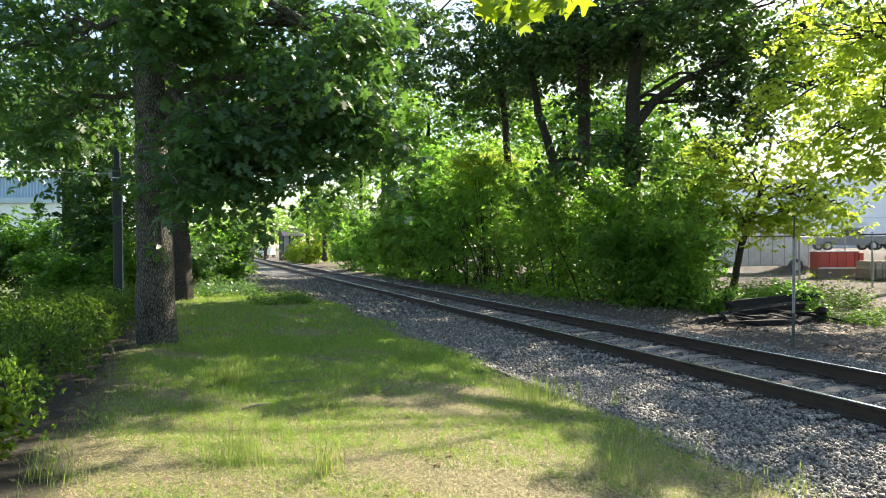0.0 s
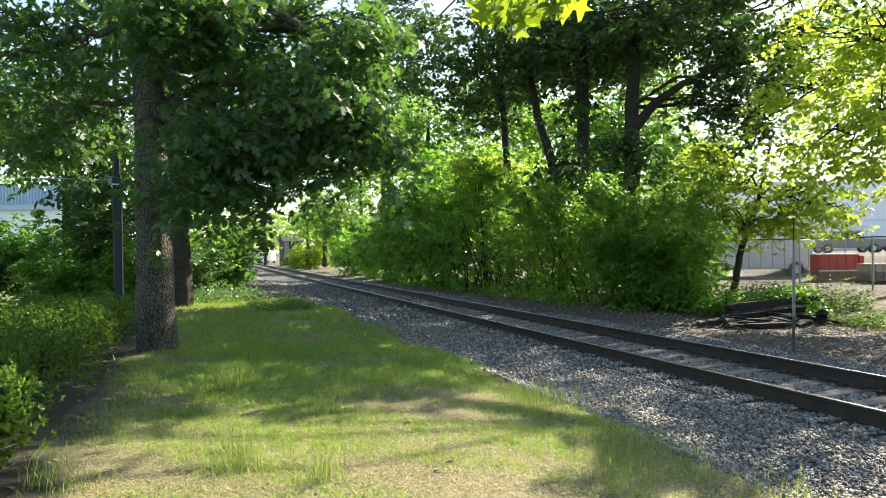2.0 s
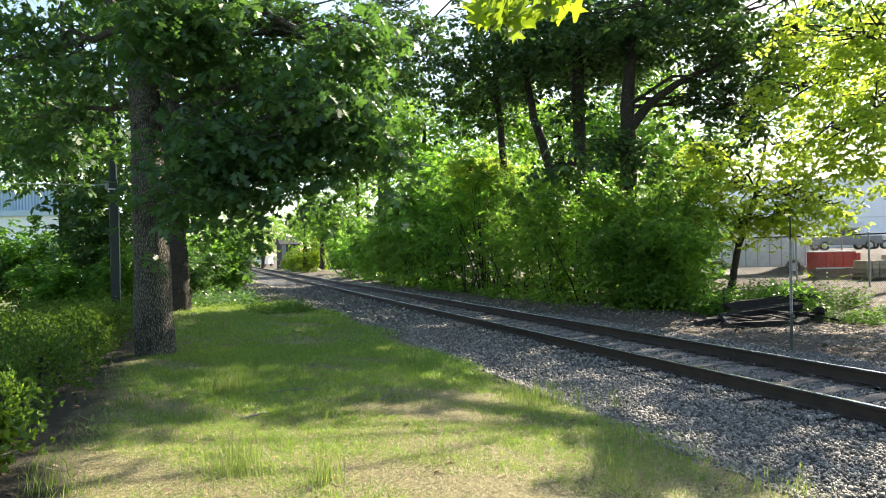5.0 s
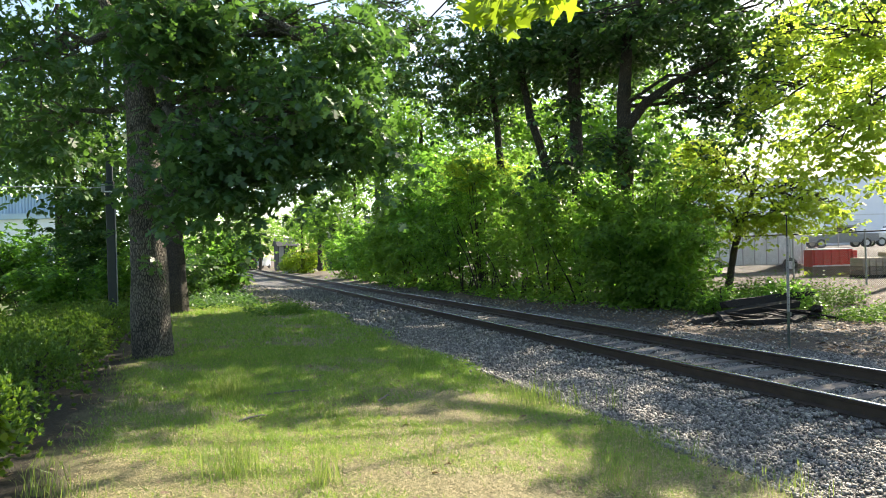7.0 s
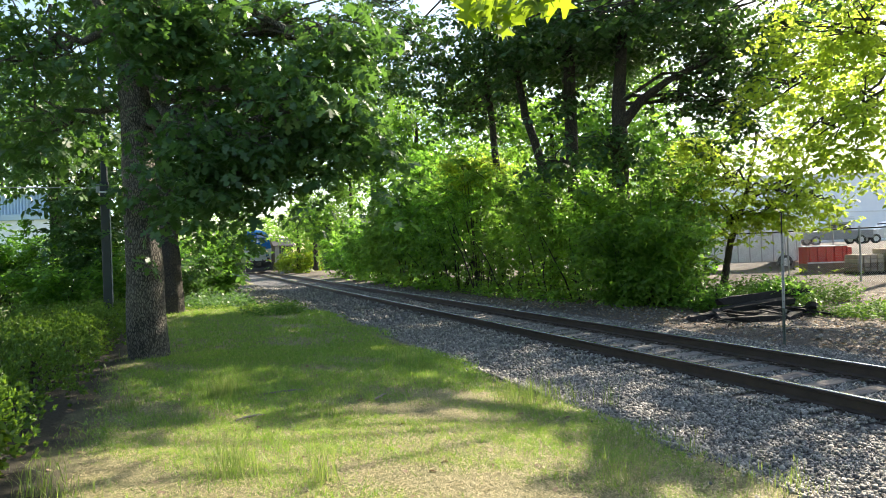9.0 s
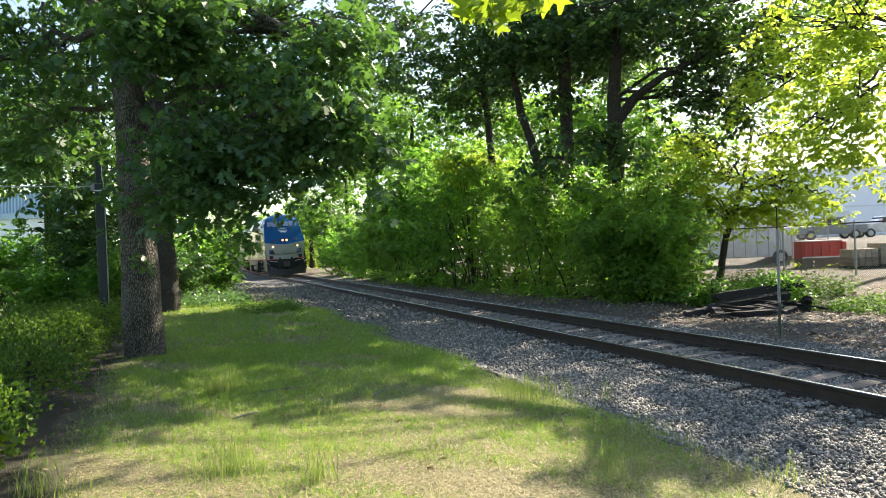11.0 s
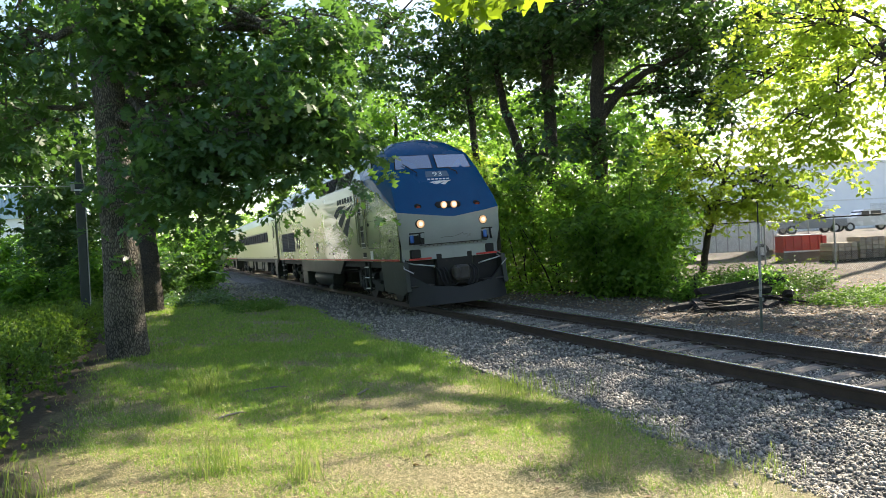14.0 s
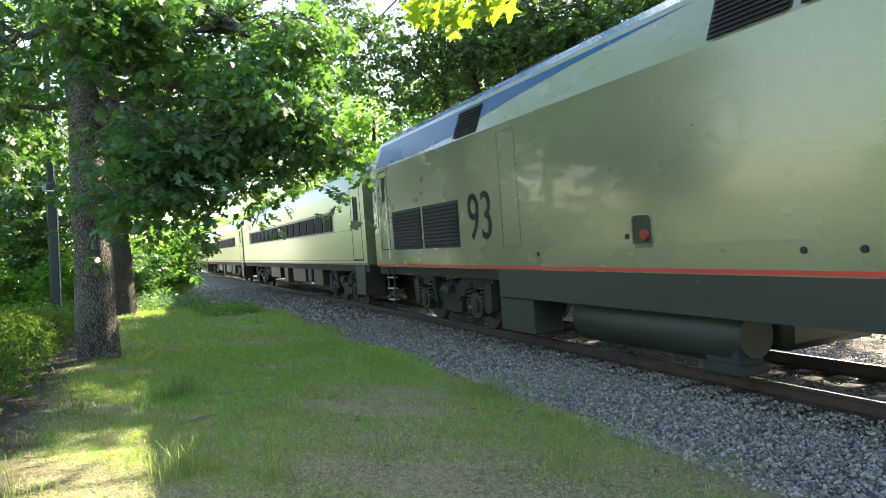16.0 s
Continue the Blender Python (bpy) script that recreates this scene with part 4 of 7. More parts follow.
def yew(at, r, seed):
    rng = np.random.default_rng(seed)
    base = Vector((at[0], at[1], float(ground_z(np.float64(at[0]), np.float64(at[1])))))
    root = thing("yew_shrub", Matrix.Translation(base), "low clipped yew shrub with bright green needles", "shrub", "low yew hedge")
    n = int(400 * r[0] * r[1] / 0.5)
    d = rng.normal(size=(n, 3))
    d[:, 2] = abs(d[:, 2]) * 1.1
    d /= np.linalg.norm(d, axis=1)[:, None]
    lump = 1 + 0.15 * np.sin(d[:, 0] * 9 + seed) * np.cos(d[:, 1] * 10 + seed) + 0.12 * np.sin(d[:, 0] * 17 + seed) * np.sin(d[:, 1] * 19 + d[:, 2] * 8) + rng.normal(0, 0.05, n)
    p = np.sign(d) * abs(d) ** 0.8 * np.array(r) * lump[:, None] * rng.uniform(0.86, 1.05, n)[:, None]
    p[:, 2] = abs(p[:, 2])
    m = 7
    pts = np.repeat(p, m, 0)
    out = np.repeat(d + rng.normal(0, 0.25, d.shape) + np.array([0, 0, 0.5]), m, 0) + rng.normal(0, 0.6, (n * m, 3))
    out /= np.linalg.norm(out, axis=1)[:, None]
    side = np.cross(out, rng.normal(size=out.shape))
    side /= np.linalg.norm(side, axis=1)[:, None]
    ln = rng.uniform(0.035, 0.075, len(pts))[:, None]
    v = np.stack([pts, pts + side * 0.016 + out * ln * 0.5, pts + out * ln, pts - side * 0.016 + out * ln * 0.5], 1)
    part("foliage", array_mesh("foliage", v, 4, YEW_LEAF), None, root)
    s = Shape()
    for k in range(7):
        e = p[k * 31 % n] * 0.85
        s.tube([(e[0] * 0.2, e[1] * 0.2, -0.05), (e[0] * 0.6, e[1] * 0.6, e[2] * 0.6), tuple(e)], [0.03, 0.02, 0.008], 5, False)
    part("stemwork", s, DARK_BARK, root)["kind"] = "stuff"


rng0 = random.Random(4)
for row, x in enumerate((-2.2, -3.2, -4.25)):
    y = 5.2 + row * 0.4
    while y < 23:
        k = rng0.uniform(0.55, 0.75)
        yew((x + rng0.uniform(-0.12, 0.12), y), (k, k * 1.05, 0.70 + rng0.uniform(-0.06, 0.12)), int(y * 10) + row * 1000)
        y += 1.02


# ---------- lawn ----------
def build_lawn():
    rng = np.random.default_rng(8)
    xs, ys, hs, ws = [], [], [], []
    for n, y0, y1, h, w in ((70000, -6, 2.5, 0.024, 0.005), (210000, 2.5, 8, 0.024, 0.0042), (130000, 8, 14, 0.034, 0.0065), (60000, 14, 30, 0.05, 0.012)):
        cx, cy, ch = rng.uniform(-1.5, 4.5, n // 8), rng.uniform(y0, y1, n // 8), rng.gamma(3.0, 0.33, n // 8)
        pick = rng.integers(0, n // 8, n)
        x, y = cx[pick] + rng.normal(0, 0.035 + max(y0, 0) * 0.002, n), cy[pick] + rng.normal(0, 0.035 + max(y0, 0) * 0.002, n)
        patch = np.sin(x * 2.1 + 0.7 * np.sin(y * 1.4)) + np.sin(y * 1.9 + x) + 0.8 * np.sin(x * 5.2 + y * 4.1)
        thin = np.clip((10 - y) / 4, 0, 1) * 1.1
        keep = (patch > rng.normal(-1.3 + thin, 0.9, n)) & (x > -1.0 + rng.normal(0, 0.2, n)) & (x < 4.05 - 2.2 * np.clip((y - 22) / 8, 0, 1) + 0.25 * np.sin(y * 1.3) + rng.normal(0, 0.12, n))
        xs.append(x[keep]), ys.append(y[keep]), hs.append((h * ch[pick] * rng.uniform(0.5, 1.5, n))[keep]), ws.append(np.full(keep.sum(), w))
    x, y, h, w = (np.concatenate(a) for a in (xs, ys, hs, ws))
    p = np.stack([x, y, ground_z(x, y) - 0.005], -1)
    yaw = rng.uniform(0, 2 * math.pi, len(x))
    side = np.stack([np.cos(yaw), np.sin(yaw), 0 * yaw], -1) * w[:, None]
    tip = np.stack([rng.normal(0, 0.55, len(x)) * h, rng.normal(0, 0.55, len(x)) * h, h], -1)
    v = np.stack([p - side, p + side, p + tip], 1)
    tagged(new("lawn_grass", array_mesh("lawn_grass", v, 3, GRASS_LEAF)), "short patchy green and straw-coloured lawn grass", "grass", kind="stuff")


build_lawn()


def build_thatch():
    rng = np.random.default_rng(9)
    n = 95000
    x, y = rng.uniform(-1.0, 4.2, n), np.where(rng.random(n) < 0.3, rng.uniform(-6, 3.2, n), 2.8 + 6 * rng.random(n) ** 1.2) + rng.normal(0, 0.7, n)
    p = np.stack([x, y, ground_z(x, y) + rng.uniform(0.0, 0.012, n)], -1)
    yaw = rng.uniform(0, 2 * math.pi, n)
    ln = rng.uniform(0.02, 0.06, n)
    d = np.stack([np.cos(yaw) * ln, np.sin(yaw) * ln, rng.uniform(-0.1, 0.45, n) * ln], -1)
    s = np.stack([-np.sin(yaw), np.cos(yaw), 0 * yaw], -1) * 0.0034
    tagged(new("dry_thatch", array_mesh("dry_thatch", np.stack([p - s, p + s, p + d], 1), 3, STRAW)), "dry straw-coloured thatch in the lawn", "grass", kind="stuff")


STRAW = leaf_material("dry_straw", [(0.1, (0.30, 0.24, 0.12)), (0.6, (0.46, 0.39, 0.22)), (0.95, (0.60, 0.53, 0.33))], 0.2, 0.6, (0.5, 0.42, 0.2))
build_thatch()


def tuft(at, n, h, spread, seed):
    rng = np.random.default_rng(seed)
    base = np.array([at[0], at[1], float(ground_z(np.float64(at[0]), np.float64(at[1]))) - 0.01])
    q = []
    thick = max(0.75, at[1] / 7)
    for k in range(int(n * 2.2)):
        o = np.array([*rng.normal(0, spread, 2), 0])
        lean = np.array([*rng.normal(0, 0.22, 2), 0])
        hh = h * rng.uniform(0.3, 1.0)
        w = rng.uniform(0.002, 0.0042) * thick
        yaw = rng.uniform(0, 6.28)
        sd = np.array([math.cos(yaw), math.sin(yaw), 0]) * w
        a, b, c = o, o + lean * hh * 0.35 + [0, 0, hh * 0.55], o + lean * hh * 1.3 + [0, 0, hh * rng.uniform(0.8, 1.0)]
        q += [[a - sd, a + sd, b + sd * 0.8, b - sd * 0.8], [b - sd * 0.8, b + sd * 0.8, c + sd * 0.15, c - sd * 0.15]]
        if rng.random() < 0.16:
            e = c
            q += [[e - [0, 0, 0.01], e + [0, 0, 0.025] + sd * 1.5, e + [0, 0, 0.06], e + [0, 0, 0.025] - sd * 1.5]]
    ob = new("grass_tuft", array_mesh("grass_tuft", np.array(q), 4, TALL_GRASS))
    ob.location = base
    tagged(ob, "tuft of tall seeding grass standing in the lawn", "grass", kind="stuff")


for i, (x, y, n, h, sp) in enumerate(TUFTS):
    tuft((x, y), n, h, sp, 300 + i)


# unseen trees added behind the lawn's corner, to close it and reflect in the train
for i, (x, y, h) in enumerate(((-15, 3, 9), (-17, -8, 10), (-12, -17, 10), (-3, -21, 9), (7, -22, 10), (17, -19, 9), (-19, 13, 9), (24, -12, 8))):
    tree("woodland_tree", "unseen leafy green tree added behind the lawn", [(x, y, gz0(x, y)), (x, y, h * 0.35), (x + 0.3, y, h * 0.8)], [0.3, 0.24, 0.1],
         [((x, y, h * 0.62), (3.6, 3.6, h * 0.34), 36), ((x + 1.5, y + 2, h * 0.3), (3.2, 3.2, h * 0.28), 22)], BUSH_LEAF, DARK_BARK, 600 + i, 0.58, "diamond", spread=0.8, per=50)

# ---------- train ----------
def clear_glass(name, tint, rough=0.02, ior=1.5):
    mt, nt, bs = nodes_of(name)
    bs.inputs["Base Color"].default_value = (*tint, 1)
    bs.inputs["Transmission Weight"].default_value = 0.85
    bs.inputs["Roughness"].default_value = rough
    bs.inputs["IOR"].default_value = ior
    return mt


def glow(name, colour, strength):
    mt, nt, bs = nodes_of(name)
    bs.inputs["Base Color"].default_value = (*colour, 1)
    bs.inputs["Emission Color"].default_value = (*colour, 1)
    bs.inputs["Emission Strength"].default_value = strength
    return mt


def plain(name, colour, rough=0.6, metal=0.0):
    return surface(name, tuple(c * 0.8 for c in colour), tuple(min(1, c * 1.15) for c in colour), 3, 50, rough, metal, 0.08, 0.002)


SILVER = surface("silver_grey_paint", (0.200, 0.212, 0.128), (0.248, 0.256, 0.162), 0.8, 25, 0.27, 0.35, 0.012, 0.001, (1, 0.35, 0.8), coat=0.45)
LOCO_BLUE = surface("deep_blue_paint", (0.001, 0.055, 0.155), (0.002, 0.075, 0.20), 0.9, 30, 0.24, 0.0, 0.012, 0.001, coat=0.05)
LOCO_BLUE.node_tree.nodes["Principled BSDF"].inputs["Specular IOR Level"].default_value = 0.16
# bluish tint holds the sky's reflection; the spots are chipped paint
NOSE_SILVER = surface("chipped_nose_paint", (0.25, 0.28, 0.28), (0.32, 0.35, 0.35), 1.5, 30, 0.35, 0.2, 0.05, 0.002, spots=((0.16, 0.15, 0.13), 0.03))
SKIRT = surface("dark_grey_green_skirt", (0.018, 0.024, 0.020), (0.034, 0.041, 0.034), 1.2, 30, 0.5, 0.1, 0.05, 0.002, spots=((0.10, 0.085, 0.065), 0.06))
RED = plain("red_stripe", (0.50, 0.035, 0.03), 0.4)
# grimy iron, and the black that stands for unlit interiors and wells
BLACK = surface("grimy_black_iron_and_shade", (0.008, 0.008, 0.008), (0.032, 0.03, 0.028), 3, 40, 0.7, 0.2, 0.3, 0.006, spots=((0.09, 0.07, 0.055), 0.08))
GRIME = surface("dusty_running_gear", (0.03, 0.028, 0.026), (0.10, 0.092, 0.082), 3, 40, 0.8, 0.2, 0.3, 0.006, spots=((0.14, 0.11, 0.08), 0.08))
LOUVRE = plain("black_louvre", (0.011, 0.012, 0.013), 0.7)
TRUCK = surface("grimy_grey_green_truck", (0.012, 0.015, 0.014), (0.034, 0.04, 0.036), 3, 40, 0.7, 0.1, 0.3, 0.006, spots=((0.10, 0.08, 0.06), 0.06))
PLOUGH = surface("charcoal_plough_paint", (0.009, 0.010, 0.012), (0.020, 0.021, 0.024), 2, 40, 0.6, 0.1, 0.2, 0.004, spots=((0.09, 0.075, 0.06), 0.05))
RUBBER = plain("black_rubber", (0.015, 0.015, 0.016), 0.8)
NAVY = plain("navy_lettering", (0.007, 0.012, 0.018), 0.55)
NAVY.node_tree.nodes["Principled BSDF"].inputs["Specular IOR Level"].default_value = 0.2
WHITE = plain("white_paint", (0.72, 0.74, 0.75), 0.45)
YELLOW = plain("yellow_paint", (0.60, 0.28, 0.02), 0.5)
BRIGHT = surface("bright_step_metal", (0.45, 0.45, 0.44), (0.62, 0.62, 0.60), 4, 60, 0.4, 0.6, 0.05)
SIDE_GLASS = clear_glass("dark_cab_side_glass", (0.06, 0.07, 0.075))
GLASS = clear_glass("tinted_cab_glass", (0.46, 0.50, 0.56), 0.03, 2.2)
GLASS.node_tree.nodes["Principled BSDF"].inputs["Metallic"].default_value = 0.6
CAR_GLASS = clear_glass("tinted_coach_glass", (0.35, 0.40, 0.38))
LAMP_ON = glow("lit_headlight", (1.0, 0.74, 0.48), 0.55)
LAMP_DITCH = glow("lit_ditch_light", (1.0, 0.60, 0.32), 0.16)
BOARD = plain("slate_blue_number_glass", (0.10, 0.15, 0.22), 0.15)
BLUE_LENS = plain("blue_lens", (0.05, 0.16, 0.5), 0.2)
RED_LENS = plain("dark_red_lens", (0.22, 0.02, 0.02), 0.2)
# yellow-green tint paints in the reflection of sunlit lawn and leaves
STAINLESS = surface("brushed_stainless", (0.36, 0.39, 0.27), (0.45, 0.48, 0.34), 0.4, 8, 0.32, 0.7, 0.008, 0.001, (2, 0.1, 2))
COACH_GREY = plain("dark_grey_window_band", (0.11, 0.12, 0.125), 0.35)
COACH_ROOF = plain("weathered_grey_roof", (0.24, 0.26, 0.26), 0.4, 0.4)


def wheelset(parent, y, r=0.5):
    """Two flanged wheels on an axle; its own part, so that it can turn."""
    s = Shape()
    ax = part("wheelset", s.tube([(-0.62, 0, 0), (0.62, 0, 0)], 0.09, 12), BLACK, parent, smooth=50)
    ax.location = (0, y, r)
    for sx in (-1, 1):
        w = Shape()
        w.tube([(sx * 0.68, 0, 0), (sx * 0.70, 0, 0), (sx * 0.71, 0, 0), (sx * 0.815, 0, 0), (sx * 0.82, 0, 0)], [r + 0.02, r + 0.025, r, r - 0.005, r - 0.09], 28)
        w.tube([(sx * 0.70, 0, 0), (sx * 0.83, 0, 0), (sx * 0.86, 0, 0)], [0.16, 0.15, 0.09], 14)
        for k in range(5):
            a = k * 1.2566
            w.tube([(sx * 0.82, 0.25 * math.cos(a), 0.25 * math.sin(a)), (sx * 0.828, 0.25 * math.cos(a), 0.25 * math.sin(a))], 0.05, 8)
        part("wheel", w, GRIME, ax, smooth=40)
    return ax


def bogie(parent, y, base, wheels, r=0.5, heavy=True):
    """A sprung truck: side frames, axle boxes, coil springs, brake cylinders; wheelsets are parts of the vehicle."""
    h = base / 2
    for sx in (-1, 1):
        s = Shape()
        x0, x1 = sorted((sx * 0.90, sx * 1.08))
        s.prism([(y - h - 0.75, 0.86), (y - h - 0.70, 1.06), (y - 0.7, 1.10), (y - 0.45, 0.92), (y + 0.45, 0.92), (y + 0.7, 1.10), (y + h + 0.70, 1.06), (y + h + 0.75, 0.86), (y + h - 0.55, 0.84), (y + 0.6, 0.52), (y - 0.6, 0.52), (y - h + 0.55, 0.84)], "x", x0, x1)
        frame_ob = part("side_frame", s, TRUCK, parent, smooth=30)
        for d in (-1, 1):
            yy = y + d * h
            leg = Shape().prism([(yy + d * 0.42, 0.96), (yy + d * 0.70, 0.96), (yy + d * 0.66, 0.45), (yy + d * 0.52, 0.36), (yy + d * 0.36, 0.44)], "x", *sorted((sx * 0.96, sx * 1.14)))
            part("pedestal_leg", leg, TRUCK, frame_ob)
            b = Shape().prism([(yy - 0.24, r - 0.12), (yy - 0.15, r - 0.22), (yy + 0.15, r - 0.22), (yy + 0.24, r - 0.12), (yy + 0.30, r + 0.12), (yy + 0.12, r + 0.26), (yy - 0.12, r + 0.26), (yy - 0.30, r + 0.12)], "x", *sorted((sx * 0.88, sx * 1.14)))
            b.tube([(sx * 1.13, yy, r), (sx * 1.19, yy, r), (sx * 1.205, yy, r)], [0.15, 0.14, 0.08], 14)
            part("axle_box", b, TRUCK, parent, smooth=35)
            for dy in (-0.30, 0.30):
                c = Shape()
                z0, z1 = r + 0.08, 0.98
                c.tube([(sx * 1.06 + 0.105 * math.cos(k * 0.7), yy + dy + 0.105 * math.sin(k * 0.7), z0 + (z1 - z0) * k / 45) for k in range(46)], 0.024, 5)
                part("coil_spring", c, GRIME, parent, smooth=60)
                part("spring_seat", Shape().tube([(sx * 1.06, yy + dy, z0 - 0.05), (sx * 1.06, yy + dy, z0)], 0.145, 14), TRUCK, parent, smooth=40)
            part("sand_pipe", Shape().tube([(sx * 0.98, yy + d * 0.95, 1.2), (sx * 0.98, yy + d * 0.85, 0.6), (sx * 0.86, yy + d * 0.58, 0.12)], 0.022, 6), BLACK, parent, smooth=60)
            part("brake_shoe", Shape().prism([(yy - d * 0.56, r + 0.26), (yy - d * 0.50, r - 0.2), (yy - d * 0.60, r - 0.22), (yy - d * 0.68, r + 0.24)], "x", *sorted((sx * 0.72, sx * 0.86))), BLACK, parent)
        d = Shape().tube([(sx * 1.14, y + 0.62, 0.48), (sx * 1.17, y + 0.62, 0.75), (sx * 1.17, y + 0.62, 0.76), (sx * 1.17, y + 0.62, 1.18)], [0.05, 0.05, 0.075, 0.075], 10)
        part("damper", d, TRUCK, parent, smooth=50)
        part("link_rod", Shape().tube([(sx * 1.16, y - 0.75, 0.62), (sx * 1.16, y - 0.28, 0.66)], 0.06, 10), TRUCK, parent, smooth=50)
        part("brake_cylinder", Shape().tube([(sx * 1.12, y - 0.22, 0.78), (sx * 1.12, y + 0.16, 0.78), (sx * 1.12, y + 0.20, 0.78), (sx * 1.12, y + 0.42, 0.78)], [0.13, 0.13, 0.05, 0.04], 12), TRUCK, parent, smooth=40)
        part("brake_pipe", Shape().tube([(sx * 1.10, y - h - 0.5, 1.14), (sx * 1.12, y - 0.4, 1.10), (sx * 1.15, y - 0.05, 0.98), (sx * 1.12, y + 0.5, 1.12), (sx * 1.10, y + h + 0.5, 1.16)], 0.02, 6), BLACK, parent, smooth=60)
        part("safety_bracket", Shape().prism([(y - 0.5, 0.55), (y - 0.42, 0.30), (y + 0.42, 0.30), (y + 0.5, 0.55)], "x", *sorted((sx * 0.92, sx * 1.04))), TRUCK, parent)
    s = Shape().box(-0.9, 0.9, y - 0.3, y + 0.3, 0.5, 1.0, 0.05)
    part("bolster", s, BLACK, parent)
    for yy in (y - h, y + h):
        wheels.append((parent, wheelset(parent, yy, r), r))


def louvre(parent, sx, y0, y1, z0, z1, xs, n, frame_mat, lean=0.0):
    """A framed black panel of slats on a side; lean moves its top inwards."""
    def at(z, off):
        return sx * (xs + off - lean * (z - z0) / (z1 - z0))
    s = Shape()
    s.add([(at(z0, 0.004), y0, z0), (at(z0, 0.004), y1, z0), (at(z1, 0.004), y1, z1), (at(z1, 0.004), y0, z1)], [(0, 1, 2, 3)])
    ob = part("louvre", s, LOUVRE, parent, "black slatted ventilation panel")
    f = Shape()
    for k in range(n):
        a, b = z0 + (z1 - z0) * (k + 0.1) / n, z0 + (z1 - z0) * (k + 0.62) / n
        f.add([(at(a, 0.035), y0 + 0.03, a), (at(a, 0.035), y1 - 0.03, a), (at(b, 0.008), y1 - 0.03, b), (at(b, 0.008), y0 + 0.03, b), (at(a, 0.006), y0 + 0.03, a), (at(a, 0.006), y1 - 0.03, a)], [(0, 1, 2, 3), (0, 4, 5, 1)])
    part("slat", f, frame_mat, ob)
    return ob


def side_rect(parent, name, sx, y0, y1, z0, z1, x, mat, proud=0.012, label="", b=0.0):
    return part(name, Shape().box(*sorted((sx * (x - 0.02), sx * (x + proud))), y0, y1, z0, z1, b), mat, parent, label)


def gap_lines(parent, sx, y0, y1, z0, z1, x, w=0.014):
    """The dark joint round a hatch or door."""
    s = Shape()
    for a, b, c, d in ((y0, y1, z0, z0 + w), (y0, y1, z1 - w, z1), (y0, y0 + w, z0, z1), (y1 - w, y1, z0, z1)):
        s.box(*sorted((sx * (x - 0.01), sx * (x + 0.003))), a, b, c, d)
    return part("panel_joint", s, BLACK, parent)


